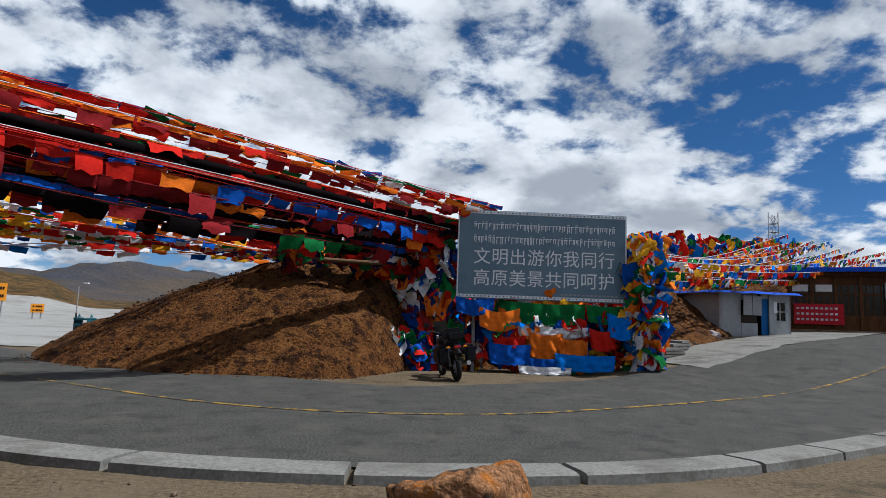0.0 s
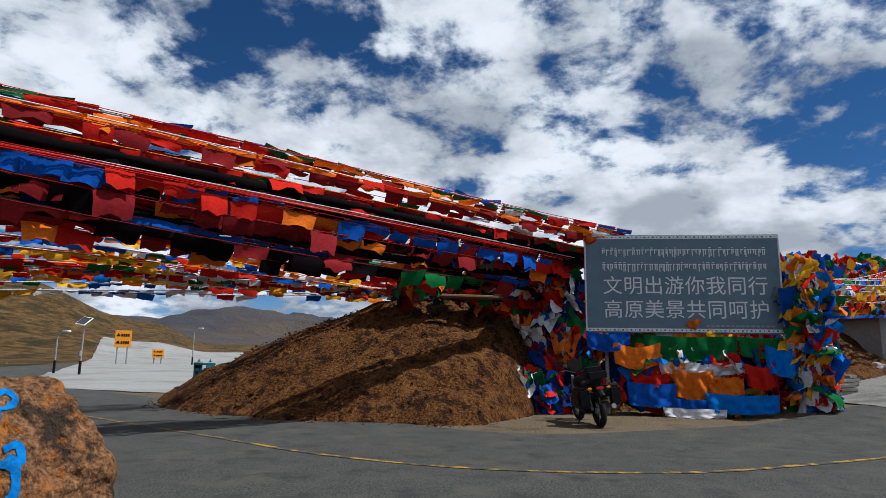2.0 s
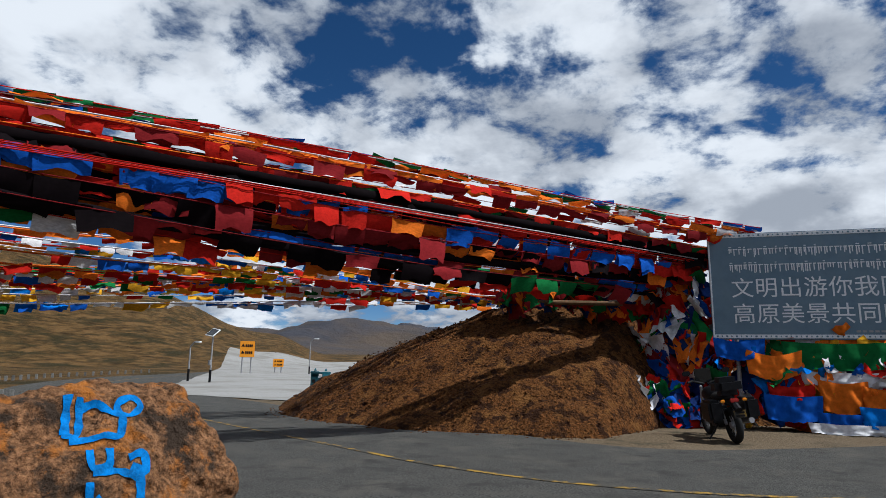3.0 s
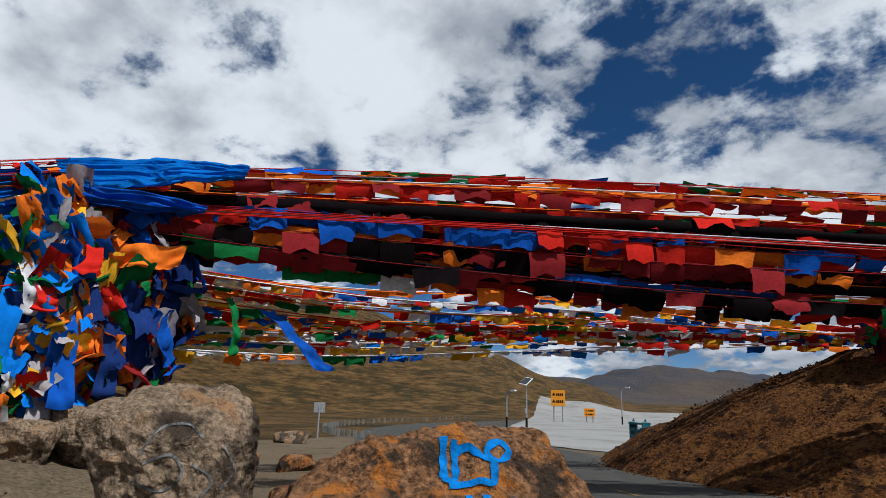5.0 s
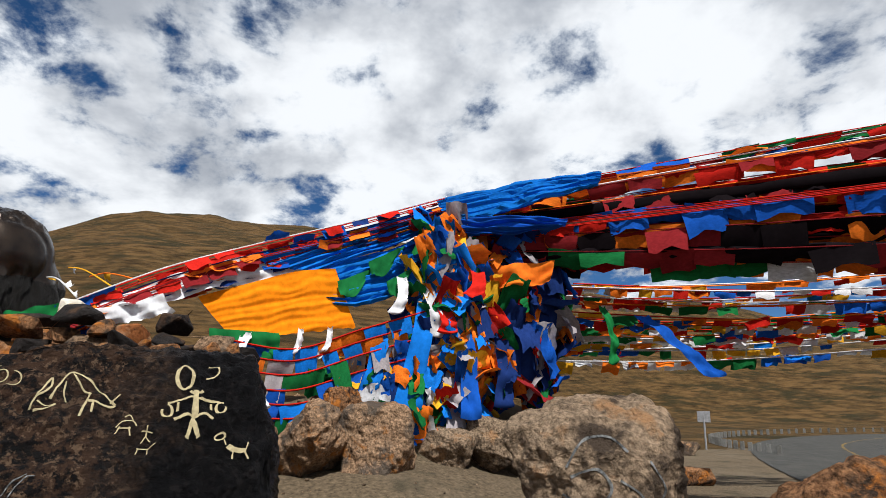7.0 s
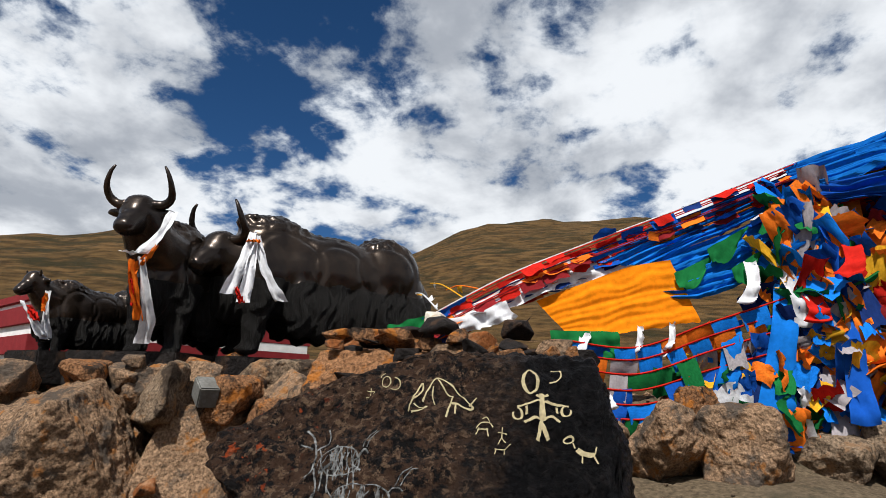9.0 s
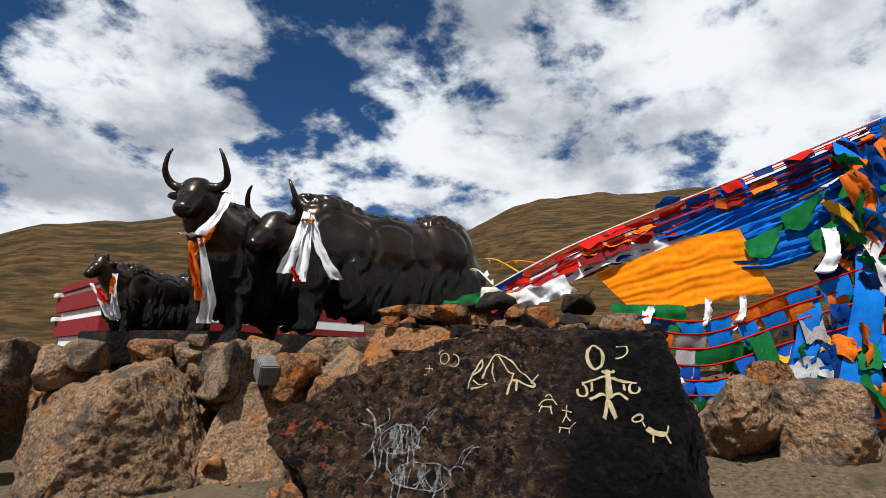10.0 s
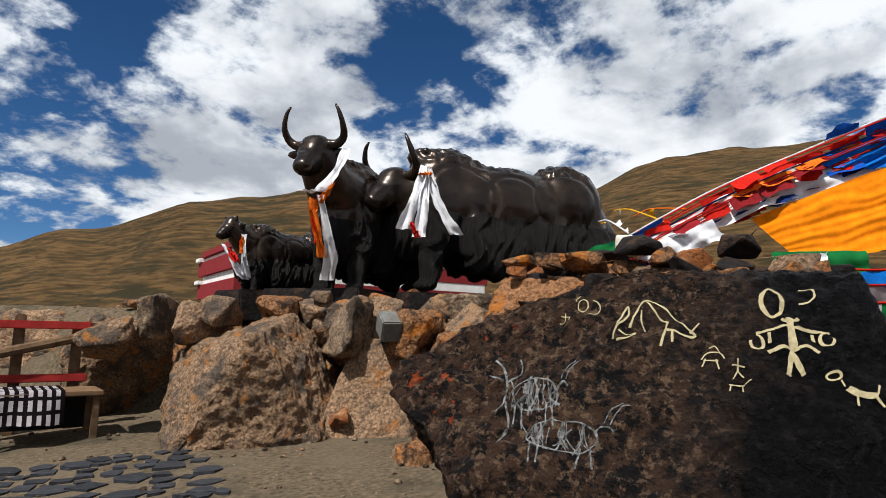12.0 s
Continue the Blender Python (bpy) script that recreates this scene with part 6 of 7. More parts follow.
scarf([("white", [(-7.56, -4.86, 3.65), (-7.36, -4.84, 3.30), (-7.15, -4.89, 3.03), (-7.05, -4.98, 3.02)], 0.20), ("white", [(-7.17, -4.88, 2.97), (-7.27, -4.85, 2.56), (-7.39, -4.88, 2.23), (-7.43, -4.98, 1.95)], 0.17),
       ("orange", [(-7.31, -4.81, 3.15), (-7.19, -4.86, 2.94), (-7.13, -4.97, 2.76)], 0.10), ("orange", [(-7.08, -4.95, 2.93), (-7.18, -4.93, 2.56), (-7.31, -4.95, 2.22)], 0.12), ("red", [(-7.14, -4.97, 2.69), (-7.22, -4.96, 2.39)], 0.07)],
      "white and orange silk scarf round the yak's neck", 1)
scarf([("white", [(-8.44, -4.28, 3.56), (-8.26, -4.26, 3.13), (-8.12, -4.35, 2.65)], 0.18), ("white", [(-8.45, -4.26, 3.52), (-8.32, -4.18, 2.98), (-8.25, -4.19, 2.55)], 0.17), ("white", [(-8.47, -4.24, 3.52), (-8.49, -4.05, 3.00), (-8.64, -3.86, 2.61)], 0.17),
       ("orange", [(-8.32, -4.26, 3.41), (-8.40, -4.17, 3.42)], 0.10), ("red", [(-8.15, -4.24, 2.73), (-8.20, -4.17, 2.54)], 0.08)], "white silk scarf knotted on the yak's horn", 2)
scarf([("white", [(-7.39, -6.67, 2.65), (-7.37, -6.62, 2.29), (-7.44, -6.64, 2.03)], 0.12), ("white", [(-7.14, -6.78, 2.49), (-7.25, -6.64, 2.21), (-7.40, -6.60, 2.01)], 0.12), ("red", [(-7.17, -6.70, 2.43), (-7.24, -6.59, 2.24)], 0.10),
       ("orange", [(-7.31, -6.60, 2.60), (-7.28, -6.56, 2.36)], 0.06)], "white and red silk scarf round the calf's neck", 3)


# ---- toilet house behind the statues ----
def toilet_house():
    a, b = Vector((-9.95, -11.8, 0)), Vector((-15.2, -9.83, 0))
    d = (b - a)
    turn = math.degrees(math.atan2(d.y, d.x))
    c = (a + b) / 2
    L = d.length
    z = gz(c.x, c.y, False)
    ob = thing("toilet_house", "low public toilet house with maroon and white bands", "building", (c.x, c.y, 0), turn)
    h = 2.80
    part("wall", boxed((0, -1.6, (z + h) / 2 - 0.1), (L, 3.0, h - z + 0.4), 0, 0.02), "white_wall", ob)
    for zz, dep in ((h - 0.22, 0.14), (h - 0.72, 0.10)):
        part("maroon_band", boxed((0, -1.55 + dep / 2, zz), (L + 0.12, dep + 3.12, 0.32), 0, 0.01), "tibet_red", ob, "maroon frieze band")
        part("cornice", boxed((0, 0.0, zz + 0.21), (L + 0.25, 0.36, 0.09), 0, 0.01), "white_wall", ob)
        for i in range(40):
            part("frieze_dot", boxed((-L / 2 + 0.15 + (L - 0.3) * i / 39, 0.13, zz + 0.11), (0.07, 0.03, 0.07), 0, 0.01), "sign_white", ob)
    part("roof", boxed((0, -1.6, h + 0.10), (L + 0.1, 3.1, 0.16), 0, 0.02), "tibet_red", ob)
    part("board", boxed((-0.55, 0.16, 2.15), (1.9, 0.08, 1.15), 0, 0.01), "dark_metal", ob, "dark slatted notice board")
    for i in range(9):
        part("slat", boxed((-0.55, 0.21, 1.66 + 0.12 * i), (1.86, 0.03, 0.06), 0, 0.006), "wood_old", ob)
    for body, x, zz, s in (("PUBLIC TOILET", -0.72, 1.95, 0.24), ("卫生间", -0.35, 2.28, 0.34)):
        bm = text_mesh(body, s)
        bmesh.ops.transform(bm, matrix=Matrix.Translation((x, 0.26, zz)) @ Matrix.Rotation(radians(180), 4, "Z") @ Matrix.Rotation(radians(90), 4, "X"), verts=bm.verts)
        part("lettering", bm, "sign_white", ob)
    for x, m, w in ((-0.05, "red_paint", 0.16), (-1.25, "door_blue", 0.2)):
        bm = bmesh.new()
        blob(bm, (x, 0.25, 2.32), (0.08, 0.02, 0.08), sub=2)
        box(bm, (x, 0.25, 2.08), (w, 0.03, 0.34), 0, 0.02)
        part("pictogram", bm, m, ob, "painted symbol plate")
    part("stone_pier", boxed((-2.4, 0.15, 1.7), (0.7, 0.3, 1.2), 0, 0.03), "slate", ob)
    part("door", boxed((1.4, -0.06, 1.9), (0.8, 0.1, 1.5), 0, 0.01), "door_blue", ob)


toilet_house()


# ---- huts on the far side of the road ----
def tin_hut():
    a, b, c = Vector((12.32, 26.25, 0)), Vector((15.7, 26.72, 0)), Vector((11.95, 29.7, 0))
    turn = math.degrees(math.atan2((b - a).y, (b - a).x))
    ob = thing("tin_hut", "small white panel hut under a blue tarpaulin roof", "hut", (a.x, a.y, 0), turn)
    L, D, z0, z1 = (b - a).length, 3.4, gz(13.5, 27, False) - 0.15, 3.0
    h, m = z1 - z0, (z0 + z1) / 2
    part("side_wall", boxed((0.05, D / 2, m), (0.1, D, h), 0, 0.01), "wall_grey", ob)
    part("side_wall", boxed((L - 0.05, D / 2, m), (0.1, D, h), 0, 0.01), "panel_white", ob)
    part("back_wall", boxed((L / 2, D - 0.05, m), (L - 0.2, 0.1, h), 0, 0.01), "panel_white", ob)
    for x, w, lo, hi in ((0.56, 0.92, 0, 1), (1.42, 0.78, 0, 0.36), (1.42, 0.78, 0.86, 1), (2.18, 0.34, 0.9, 1), (2.52, 0.30, 0, 1), (2.9, 0.62, 0, 0.42), (2.9, 0.62, 0.84, 1), (3.3, 0.22, 0, 1)):
        part("front_panel", boxed((x, 0.05, z0 + h * (lo + hi) / 2), (w, 0.1, h * (hi - lo)), 0, 0.006), "panel_white", ob)
    part("shop_window", boxed((1.42, 0.07, z0 + h * 0.61), (0.78, 0.03, h * 0.5), 0, 0.004), "dark_glass", ob)
    for x in (1.20, 1.64):
        part("shutter", boxed((x, -0.22, z0 + h * 0.74), (0.42, 0.03, 0.85), 0, 0.006), "metal_grey", ob, "grey window shutter propped open")
    part("door", boxed((2.18, 0.06, z0 + h * 0.45), (0.34, 0.05, h * 0.9), 0, 0.006), "door_blue", ob, "blue metal door")
    part("door", boxed((2.52, -0.02, z0 + h * 0.5), (0.42, 0.03, h * 0.92), 12, 0.006), "panel_white", ob, "white door leaf folded back")
    win = part("window", boxed((2.9, 0.07, z0 + h * 0.63), (0.56, 0.03, h * 0.38), 0, 0.004), "dark_glass", ob)
    for x in (2.62, 2.9, 3.18):
        part("frame_bar", boxed((x, 0.03, z0 + h * 0.63), (0.04, 0.06, h * 0.42), 0, 0.004), "panel_white", win)
    for zz in (0.42, 0.63, 0.84):
        part("frame_bar", boxed((2.9, 0.03, z0 + h * zz), (0.6, 0.05, 0.045), 0, 0.004), "panel_white", win)
    part("notice", boxed((2.66, -0.02, z0 + h * 0.72), (0.16, 0.02, 0.5), 0, 0.003), "sign_white", ob)
    # sagging tarpaulin
    bm = bmesh.new()
    g = []
    for i in range(25):
        row = []
        for j in range(15):
            x, y = -0.35 + (L + 0.75) * i / 24, -0.5 + (D + 0.8) * j / 14
            row.append(bm.verts.new((x, y, z1 + 0.08 + 0.10 * j / 14 + 0.05 * noise.noise(Vector((x * 2, y * 2, 0))) - (0.10 if j == 0 or i in (0, 24) else 0))))
        g.append(row)
    for i in range(24):
        for j in range(14):
            bm.faces.new((g[i][j], g[i + 1][j], g[i + 1][j + 1], g[i][j + 1]))
    part("tarpaulin", bm, "tarp_blue", ob, "creased bright blue tarpaulin", smooth=True)
    part("roof_sheet", boxed((L / 2, D / 2, z1 + 0.02), (L + 0.3, D + 0.2, 0.06), 0, 0.01), "metal_grey", ob)
    part("base", boxed((L / 2, -0.2, z0 - 0.08), (L + 0.6, 1.0, 0.34), 0, 0.03), "concrete", ob)


def timber_house():
    a, b = Vector((17.6, 30.2, 0)), Vector((25.5, 25.8, 0))
    turn = math.degrees(math.atan2((b - a).y, (b - a).x))
    ob = thing("timber_house", "long brown timber-fronted shop under a blue roof edge", "building", (a.x, a.y, 0), turn)
    L, z0, z1 = (b - a).length, 1.25, 4.2
    part("back_wall", boxed((L / 2, 4.4, (z0 + z1) / 2), (L, 0.2, z1 - z0 + 0.4), 0, 0.01), "wood_brown", ob)
    part("end_wall", boxed((0.08, 2.2, (z0 + z1) / 2), (0.16, 4.4, z1 - z0 + 0.4), 0, 0.01), "wood_brown", ob)
    part("end_wall", boxed((L - 0.08, 2.2, (z0 + z1) / 2), (0.16, 4.4, z1 - z0 + 0.4), 0, 0.01), "wood_brown", ob)
    part("base_course", boxed((L / 2, -0.1, z0 - 0.05), (L + 0.3, 0.7, 0.7), 0, 0.03), "rock_tan", ob)
    n = 9
    for i in range(n + 1):
        part("post", boxed((L * i / n, -0.02, (z0 + z1) / 2 + 0.05), (0.15, 0.18, z1 - z0), 0, 0.015), "wood_brown", ob)
    for i in range(n):
        x, w = L * (i + 0.5) / n, L / n - 0.15
        part("sill_panel", boxed((x, 0.08, z0 + 0.62), (w, 0.10, 0.8), 0, 0.01), "wood_brown", ob)
        part("top_panel", boxed((x, 0.08, z1 - 0.22), (w, 0.10, 0.5), 0, 0.01), "wood_brown", ob)
        win = part("window", boxed((x, 0.12, (z0 + z1) / 2 + 0.25), (w, 0.04, 1.5), 0, 0.004), "dark_glass", ob)
        for k in (-0.33, 0.0, 0.33):
            part("frame_bar", boxed((x + k * w, 0.08, (z0 + z1) / 2 + 0.25), (0.05, 0.06, 1.5), 0, 0.004), "wood_brown", win)
        part("frame_bar", boxed((x, 0.08, (z0 + z1) / 2 + 0.55), (w, 0.06, 0.06), 0, 0.004), "wood_brown", win)
        if i < 2:
            part("painted_lintel", boxed((x, 0.03, z1 - 0.62), (w * 0.8, 0.05, 0.34), 0, 0.004), "white_wall", ob, "white painted lintel panel")
    part("beam", boxed((L / 2, -0.06, z1 + 0.05), (L + 0.4, 0.22, 0.22), 0, 0.015), "wood_brown", ob)
    part("roof", boxed((L / 2, 2.0, z1 + 0.28), (L + 1.0, 5.4, 0.12), 0, 0.02), "tarp_blue", ob, "bright blue sheet roof edge")
    part("roof_edge", boxed((L / 2, -0.72, z1 + 0.22), (L + 1.0, 0.06, 0.2), 0, 0.01), "tarp_blue", ob)
    ban = part("banner", boxed((1.25, -0.16, z0 + 1.05), (2.1, 0.03, 1.0), 0, 0.004), "banner_red", ob, "red cloth banner with pale writing bars")
    for r in range(3):
        for i in range(9):
            part("writing_bar", boxed((0.38 + 0.2 * i, -0.185, z0 + 1.33 - 0.27 * r), (0.12, 0.012, 0.10), 0, 0.004), "cloth_white", ban)
    part("notice", boxed((4.3, -0.2, z1 - 0.75), (0.75, 0.05, 0.8), 0, 0.01), "panel_white", ob, "white hanging notice plate")
    for i in range(3):
        part("step", boxed((6.0, -0.75 + 0.25 * i - 0.25, z0 - 0.25 + 0.17 * i), (2.8, 0.9 - 0.2 * i, 0.17), 0, 0.015), "concrete", ob)
    part("lean_to_roof", boxed((-1.5, 2.6, z1 + 0.05), (3.0, 3.4, 0.08), 0, 0.02), "tarp_blue", ob, "sagging blue tarpaulin over a lean-to")
    for y in (1.2, 4.0):
        part("lean_to_post", bar([(-2.9, y, z0 - 0.5), (-2.9, y, z1)], 0.07, 8), "wood_old", ob)


tin_hut()
timber_house()


def plastic_bags():
    rnd = random.Random(9)
    for i, (dx, dy, s) in enumerate(((0, 0, 0.75), (0.6, 0.1, 0.6), (-0.45, 0.15, 0.55), (0.95, -0.1, 0.5), (0.25, -0.3, 0.5))):
        x, y = 10.5 + dx, 25.2 + dy
        bm = bmesh.new()
        bmesh.ops.create_icosphere(bm, subdivisions=4, radius=s * 0.7)
        for v in bm.verts:
            n = v.co.normalized()
            v.co *= 1 + 0.28 * noise.noise(n * 2.1 + Vector((i * 5, 0, 0))) + 0.10 * noise.noise(n * 6)
            v.co.z = max(v.co.z * 0.72, -0.25 * s)
        bmesh.ops.translate(bm, verts=bm.verts, vec=(x, y, gz(x, y, False) + 0.25 * s))
        tagged(put(bm, "rubbish_bag", "plastic_pink" if i < 3 else "cloth_grey", smooth=True), "full pale pink plastic sack on the ground" if i < 3 else "full grey plastic sack on the ground", "bag", "sacks beside the hut")


plastic_bags()
for i in range(5):
    x, y = 7.2 + 0.55 * i, 18.9 + 0.9 * i
    z = gz(x, y, False)
    st = thing("stone_steps", "low stack of flat grey paving slabs", "slabs", (x, y, z), 30 + 9 * i, group="slabs by the road")
    for k in range(3 if i < 3 else 1):
        part("slab", boxed((0.05 * k, 0.03 * k, 0.06 + 0.10 * k), (1.5 - 0.2 * k, 0.7, 0.09), 4 * k, 0.015), "concrete", st)


# ---- motorbike ----
def wheel(parent, y):
    bm = bmesh.new()
    n = 28
    ringv = []
    for i in range(n):
        a = 2 * math.pi * i / n
        ringv.append([bm.verts.new((0.065 * math.cos(b), y + (0.27 + 0.065 * math.sin(b)) * math.cos(a), 0.33 + (0.27 + 0.065 * math.sin(b)) * math.sin(a))) for b in (2 * math.pi * j / 10 for j in range(10))])
    for i in range(n):
        for j in range(10):
            bm.faces.new((ringv[i][j], ringv[(i + 1) % n][j], ringv[(i + 1) % n][(j + 1) % 10], ringv[i][(j + 1) % 10]))
    w = part("wheel", bm, "rubber", parent, smooth=True)
    bm = bmesh.new()
    for k in range(8):
        a = 2 * math.pi * k / 8
        tube(bm, [(0, y, 0.33), (0, y + 0.23 * math.cos(a), 0.33 + 0.23 * math.sin(a))], 0.012, 5)
    bmesh.ops.create_cone(bm, cap_ends=True, segments=16, radius1=0.06, radius2=0.06, depth=0.12, matrix=Matrix.Translation((0, y, 0.33)) @ Matrix.Rotation(radians(90), 4, "Y"))
    part("rim", bm, "metal_grey", w)


def motorbike():
    ob = thing("motorbike", "loaded black touring motorbike parked on its stand", "motorbike", (0.66, 13.95, gz(0.66, 13.95, False)), 14)
    ob.matrix_world = ob.matrix_world @ Matrix.Rotation(radians(-7), 4, "Y")
    wheel(ob, 0.0)
    wheel(ob, 1.38)
    part("engine", boxed((0, 0.68, 0.45), (0.34, 0.5, 0.4), 0, 0.06), "dark_metal", ob)
    bm = bmesh.new()
    blob(bm, (0, 0.85, 0.86), (0.19, 0.32, 0.17))
    part("tank", bm, "dark_metal", ob, smooth=True)
    bm = bmesh.new()
    blob(bm, (0, 0.32, 0.84), (0.17, 0.42, 0.09))
    part("seat", bm, "rubber", ob, smooth=True)
    for s in (-1, 1):
        part("pannier", boxed((s * 0.33, 0.05, 0.62), (0.26, 0.5, 0.4), 0, 0.05), "dark_metal", ob, "black side case")
        part("fork", bar([(s * 0.09, 1.38, 0.33), (s * 0.11, 1.12, 1.02)], 0.028, 8), "metal_grey", ob)
        part("grip", bar([(s * 0.05, 1.08, 1.06), (s * 0.30, 1.02, 1.14), (s * 0.42, 0.93, 1.12)], 0.02, 8), "rubber", ob)
        part("mirror", boxed((s * 0.40, 1.0, 1.30), (0.16, 0.03, 0.10), 0, 0.02), "dark_metal", ob)
        part("shock_absorber", bar([(s * 0.12, 0.02, 0.35), (s * 0.12, 0.25, 0.78)], 0.03, 8), "metal_grey", ob)
        part("indicator", boxed((s * 0.2, -0.22, 0.80), (0.09, 0.05, 0.05), 0, 0.015), "orange_board", ob)
    part("top_bag", boxed((0, 0.02, 1.05), (0.5, 0.42, 0.34), 0, 0.10), "dark_metal", ob, "black luggage roll")
    part("mudguard", bar([(0, -0.38, 0.62), (0, -0.2, 0.74), (0, 0.15, 0.76)], 0.07, 8), "dark_metal", ob)
    part("tail_light", boxed((0, -0.26, 0.80), (0.16, 0.05, 0.07), 0, 0.015), "red_paint", ob)
    plate = part("number_plate", boxed((0.02, -0.36, 0.56), (0.22, 0.012, 0.14), 0, 0.004), "yellow_paint", ob, "yellow plate with dark bars")
    for k in range(2):
        part("plate_bar", boxed((0.02, -0.37, 0.59 - 0.06 * k), (0.16, 0.006, 0.03), 0, 0.002), "dark_metal", plate)
    part("windscreen", boxed((0, 1.22, 1.22), (0.34, 0.03, 0.3), 0, 0.01), "dark_glass", ob)
    part("exhaust", bar([(0.2, 0.7, 0.32), (0.24, 0.2, 0.36), (0.25, -0.25, 0.42)], 0.05, 10), "metal_grey", ob)
    part("stand", bar([(-0.12, 0.5, 0.3), (-0.36, 0.45, 0.03)], 0.016, 6), "dark_metal", ob)


motorbike()


# ---- things on the far side ----
def litter_bin():
    x, y = -13.1, 22.65
    ob = thing("litter_bin", "teal metal twin litter bin with a peaked roof", "litter bin", (x, y, gz(x, y, False) + 0.03), -30)
    ob.scale = (0.8, 0.8, 0.9)
    for s in (-1, 1):
        part("body", boxed((s * 0.26, 0, 0.42), (0.50, 0.42, 0.78), 0, 0.02), "bin_teal", ob)
        part("opening", boxed((s * 0.26, -0.215, 0.62), (0.3, 0.02, 0.14), 0, 0.01), "dark_metal", ob)
        part("post", boxed((s * 0.54, 0, 0.52), (0.06, 0.42, 1.04), 0, 0.01), "bin_teal", ob)
        bm = bmesh.new()
        bmesh.ops.create_cone(bm, cap_ends=True, segments=4, radius1=0.09, radius2=0.0, depth=0.14, matrix=Matrix.Translation((s * 0.50, 0, 1.13)))
        part("finial", bm, "bin_teal", ob)
    part("roof", boxed((0, 0, 0.98), (1.14, 0.5, 0.07), 0, 0.015), "bin_teal", ob)
    part("label_plate", boxed((0.28, -0.22, 0.80), (0.2, 0.01, 0.08), 0, 0.003), "sign_white", ob)


def solar_lamp(x, y, h, panel, label):
    z = gz(x, y, False)
    ob = thing("solar_lamp", label, "street lamp", (x, y, z), -25)
    part("pole", bar([(0, 0, -0.1), (0, 0, h)], 0.055, 10, 0.04), "metal_grey", ob)
    part("foot", bar([(0, 0, 0), (0, 0, 0.75)], 0.07, 10), "dark_metal", ob)
    if panel:
        bm = boxed((0, 0, 0), (0.78, 0.62, 0.05), 0, 0.008)
        bmesh.ops.transform(bm, matrix=Matrix.Translation((0, -0.02, h + 0.15)) @ Matrix.Rotation(radians(42), 4, "X") @ Matrix.Rotation(radians(10), 4, "Y"), verts=bm.verts)
        part("panel_frame", bm, "sign_white", ob)
        bm = boxed((0, 0, 0.03), (0.68, 0.52, 0.02), 0, 0.002)
        bmesh.ops.transform(bm, matrix=Matrix.Translation((0, -0.02, h + 0.15)) @ Matrix.Rotation(radians(42), 4, "X") @ Matrix.Rotation(radians(10), 4, "Y"), verts=bm.verts)
        part("cells", bm, "dark_glass", ob)
        part("control_box", boxed((0, -0.08, 1.15), (0.2, 0.14, 0.3), 0, 0.02), "metal_grey", ob)
    else:
        part("arm", bar([(0, 0, h), (0.5, 0, h + 0.25), (0.9, 0, h + 0.28)], 0.04, 8), "metal_grey", ob)
        part("lamp_head", boxed((1.0, 0, h + 0.25), (0.6, 0.2, 0.1), 0, 0.03), "sign_white", ob)


def warning_board(x, y, z, w, h, label):
    ob = thing("warning_board", label, "sign", (x, y, 0), 36)
    g = gz(x, y, False)
    part("plate", boxed((0, 0, z), (w, 0.08, h), 0, 0.01), "orange_board", ob)
    for s in (-1, 1):
        part("post", bar([(s * w * 0.3, 0.08, g - 0.2), (s * w * 0.3, 0.08, z)], 0.06, 8), "metal_grey", ob)
    for r in (0.22, -0.22):
        bm = bmesh.new()
        bmesh.ops.create_cone(bm, cap_ends=True, segments=3, radius1=h * 0.13, radius2=h * 0.13, depth=0.02, matrix=Matrix.Translation((-w * 0.30, -0.05, z + h * r)) @ Matrix.Rotation(radians(90), 4, "X"))
        part("triangle_mark", bm, "dark_metal", ob)
        for k in range(4):
            part("writing_bar", boxed((-w * 0.08 + w * 0.13 * k, -0.05, z + h * r), (w * 0.10, 0.02, h * 0.16), 0, 0.004), "dark_metal", ob)


litter_bin()
solar_lamp(-25.05, 31.0, 2.75, True, "grey pole with a tilted solar panel on top")
solar_lamp(-27.2, 31.7, 2.1, False, "slim grey street lamp beside the parking ground")
for x, y in ((-31.8, 53.5), (-36.8, 86.0)):
    solar_lamp(x, y, 3.1, False, "white street lamp far across the parking ground")
warning_board(-37.5, 51.5, 2.3, 1.35, 1.5, "orange roadside warning board with dark writing bars")
warning_board(-36.9, 56.0, 1.0, 1.05, 0.8, "small orange warning board near the road")


def barrier():
    """White posts and rail along the far bend."""
    ob = thing("guard_rail", "low grey concrete posts along the far bend", "guard rail", (0, 0, 0))
    for i in range(46):
        k = i / 45
        x, y = -20.5 - 24 * k, 16.2 + 0.5 * k + 30 * k ** 2.2
        z = gz(x, y, False)
        part("post", boxed((x, y, z + 0.14), (0.14, 0.14, 0.32), 40, 0.015), "concrete", ob)


barrier()
ob = thing("road_sign", "small grey road sign seen from behind", "sign", (-22.7, 14.95, gz(-22.7, 14.95, False)), 50)
part("pole", bar([(0, 0, 0), (0, 0, 1.2)], 0.035, 8), "metal_grey", ob)
part("plate", boxed((0, 0, 1.15), (0.45, 0.03, 0.4), 0, 0.01), "metal_grey", ob)
boulder((-20.3, 12.4, gz(-20.3, 12.4)), (1.3, 0.9, 0.5), 71, "rock_pale", 10, cuts=4, label="pale rock on the slope above the road")
rnd = random.Random(15)
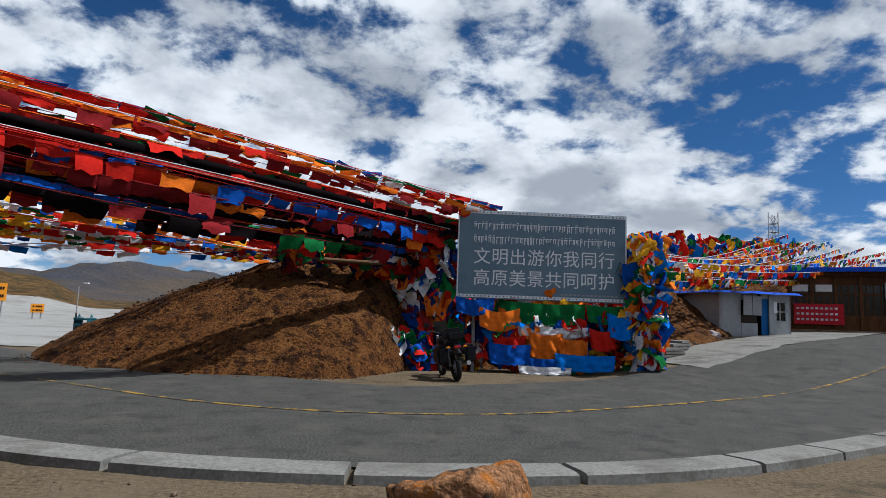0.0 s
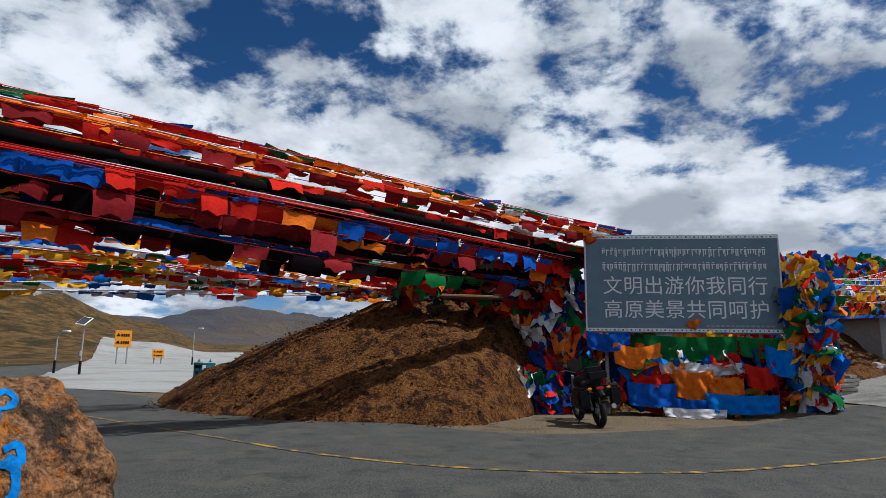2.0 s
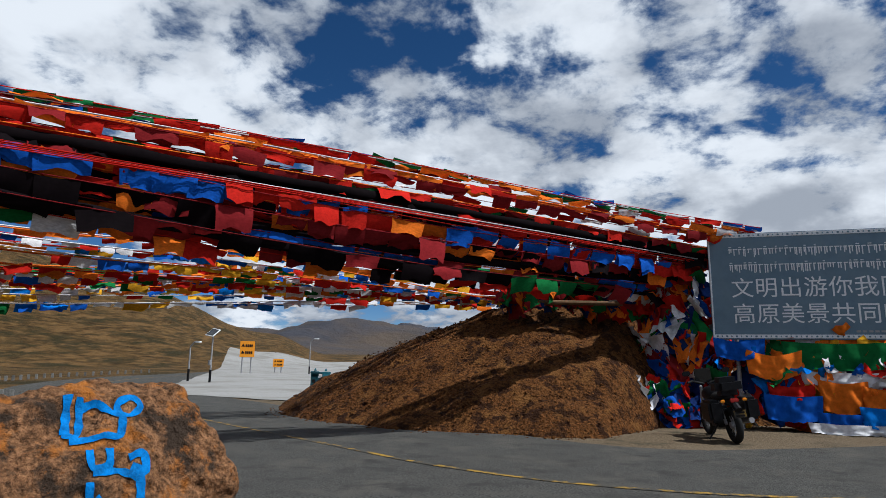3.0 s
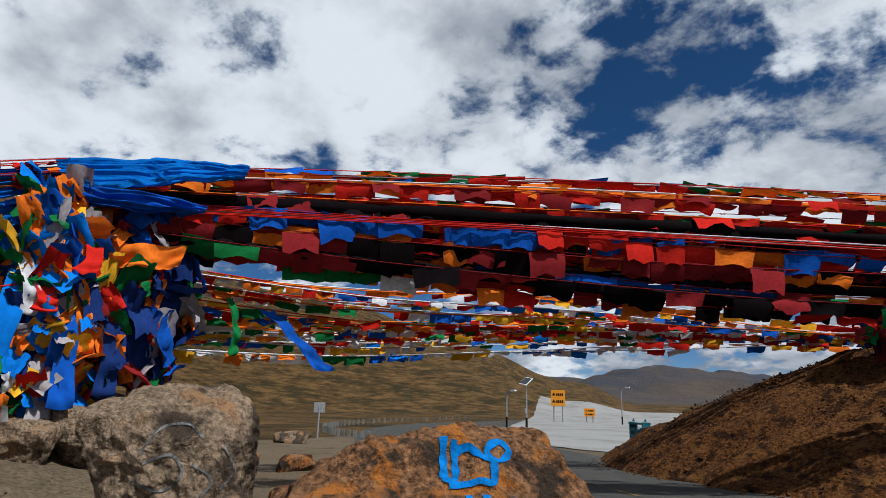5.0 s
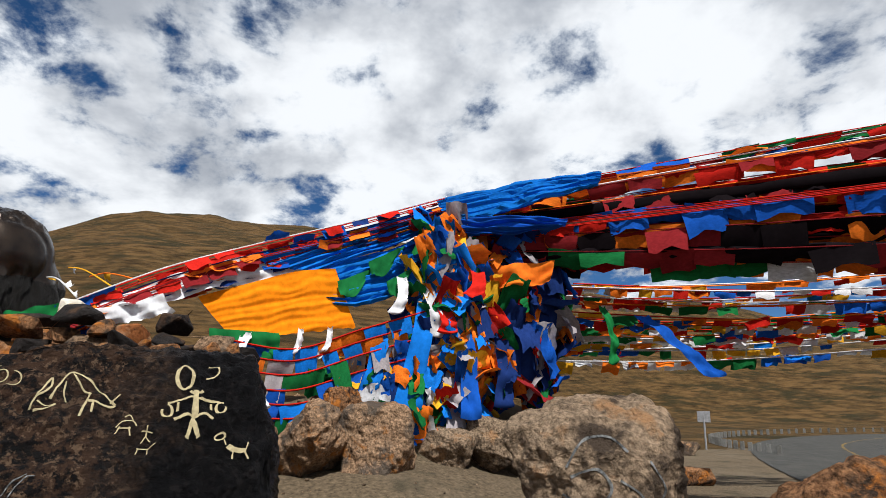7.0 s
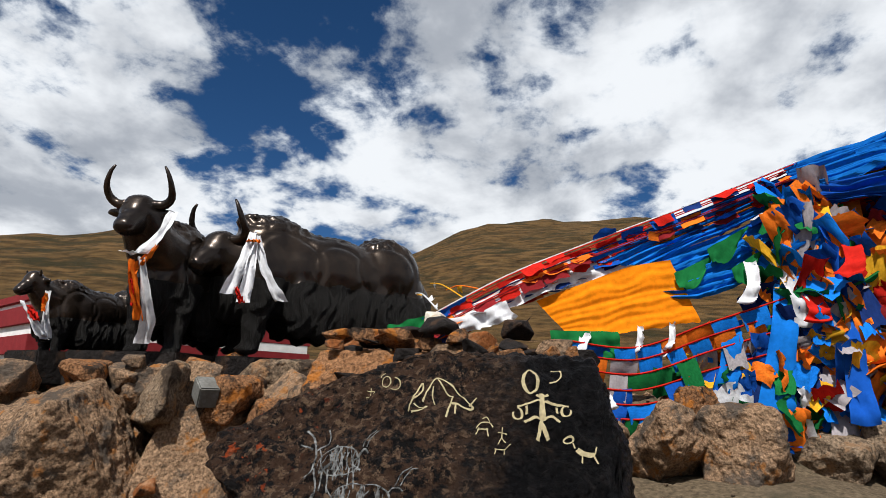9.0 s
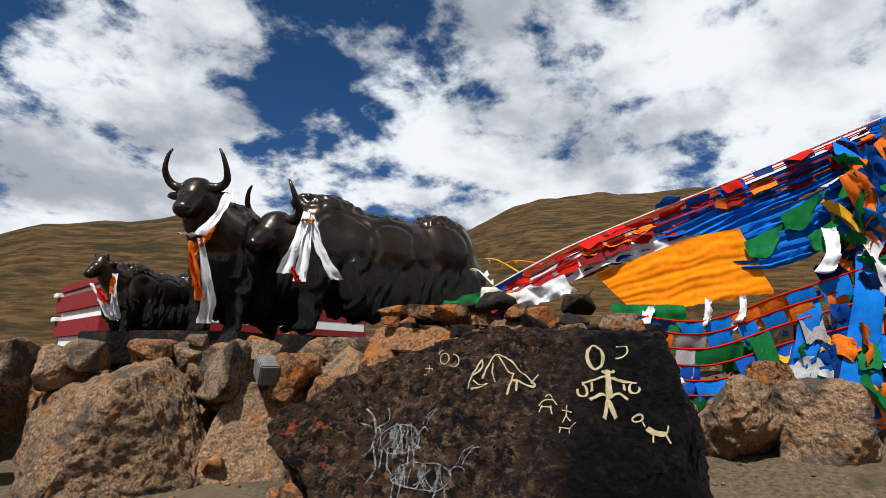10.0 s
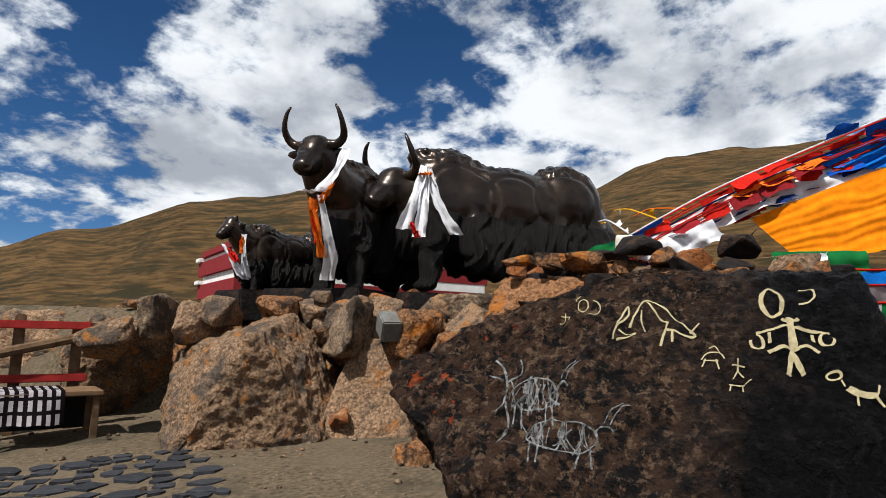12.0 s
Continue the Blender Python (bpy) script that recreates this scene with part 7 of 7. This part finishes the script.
for i in range(16):
    x, y = -12.5 - 7 * rnd.random(), 5.0 + 3.5 * rnd.random()
    boulder((x, y, gz(x, y) - 0.05), (rnd.uniform(0.4, 0.9), rnd.uniform(0.4, 0.7), rnd.uniform(0.3, 0.6)), 80 + i, rnd.choice(("rock_tan", "rock_brown", "rock_pale")), rnd.uniform(0, 90), cuts=3, label="loose rock on the slope beyond the shrine")


def lattice_tower(x, y, base, top):
    ob = thing("radio_tower", "thin grey lattice radio mast on the skyline", "mast", (x, y, base))
    h = top - base
    for sx in (-1, 1):
        for sy in (-1, 1):
            part("leg", bar([(sx * 0.5, sy * 0.5, -1.0), (sx * 0.3, sy * 0.3, h)], 0.028, 6), "metal_grey", ob)
    for k in range(8):
        z, w = h * k / 8, 0.5 - 0.2 * k / 8
        for s in (-1, 1):
            part("brace", bar([(-w, s * w, z), (w, s * w, z + h / 8)], 0.018, 5), "metal_grey", ob)
            part("brace", bar([(w, s * w, z), (-w, s * w, z + h / 8)], 0.018, 5), "metal_grey", ob)
        part("ring", boxed((0, 0, z), (2 * w, 2 * w, 0.05), 0, 0.01), "metal_grey", ob)
    for s in (-1, 1):
        part("antenna", bar([(s * 0.5, 0, h - 1.2), (s * 0.5, 0, h + 0.3)], 0.06, 6), "sign_white", ob)


lattice_tower(34.0, 61.5, 6.0, 13.2)


# ---- table and railing by the terrace ----
def low_table():
    x, y = -5.05, -6.68
    ob = thing("low_table", "low dark wooden table on sandy ground", "table", (x, y, gz(x, y)), -16)
    part("tabletop", boxed((0, 0, 0.50), (1.05, 0.62, 0.05), 0, 0.01), "wood_old", ob)
    for sx in (-1, 1):
        for sy in (-1, 1):
            part("leg", boxed((sx * 0.46, sy * 0.25, 0.235), (0.07, 0.07, 0.48), 0, 0.008), "wood_old", ob)
    part("back_board", boxed((0, -0.24, 0.27), (0.9, 0.03, 0.38), 0, 0.005), "dark_metal", ob)
    c = Vector((x, y, gz(x, y) + 0.53))
    t = Vector((math.cos(radians(-16)), math.sin(radians(-16)), 0))
    s = Vector((-t.y, t.x, 0))
    bm = bmesh.new()
    g = []
    for i in range(19):
        row = []
        for j in range(25):
            u, v = -0.62 + 0.72 * i / 18, -0.30 + 1.0 * j / 24
            over = max(0.0, v - 0.30)
            p = c + t * (u + 0.46) + s * (min(v, 0.30) + 0.16 * min(1, over * 2) + 0.05 * math.sin(u * 11) * min(1, over * 3))
            p.z += 0.012 - over * 0.82 + 0.012 * noise.noise(Vector((u * 9, v * 9, 0)))
            row.append(bm.verts.new(p))
        g.append(row)
    for i in range(18):
        for j in range(24):
            bm.faces.new((g[i][j], g[i + 1][j], g[i + 1][j + 1], g[i][j + 1]))
    cl = put(bm, "table_cloth", "cloth_grey", smooth=True)
    cl.data.materials.append(MATS["cloth_black"])
    for p in cl.data.polygons:
        i, j = divmod(p.index, 24)
        p.material_index = 1 if i % 2 == 0 or j % 4 == 0 else 0
    tagged(cl, "striped dark and white cloth draped over the table", "cloth")


def railing():
    ob = thing("railing", "rough wooden railing with red-painted cross rails", "railing", (-4.81, -7.32, gz(-4.81, -7.32)), -17)
    for x, h in ((-0.72, 1.2), (-0.15, 1.34), (0.28, 1.28), (0.72, 1.2)):
        part("post", boxed((x, 0, h / 2), (0.11, 0.11, h), 0, 0.015), "wood_old", ob)
    part("rail", boxed((0, 0.07, 1.22), (1.7, 0.06, 0.09), 0, 0.01), "red_paint", ob)
    part("rail", boxed((0, 0.07, 0.62), (1.7, 0.06, 0.09), 0, 0.01), "red_paint", ob)
    part("brace", bar([(0.75, 0.12, 0.72), (-0.8, 0.12, 1.10)], 0.055, 8), "wood_old", ob)


low_table()
railing()
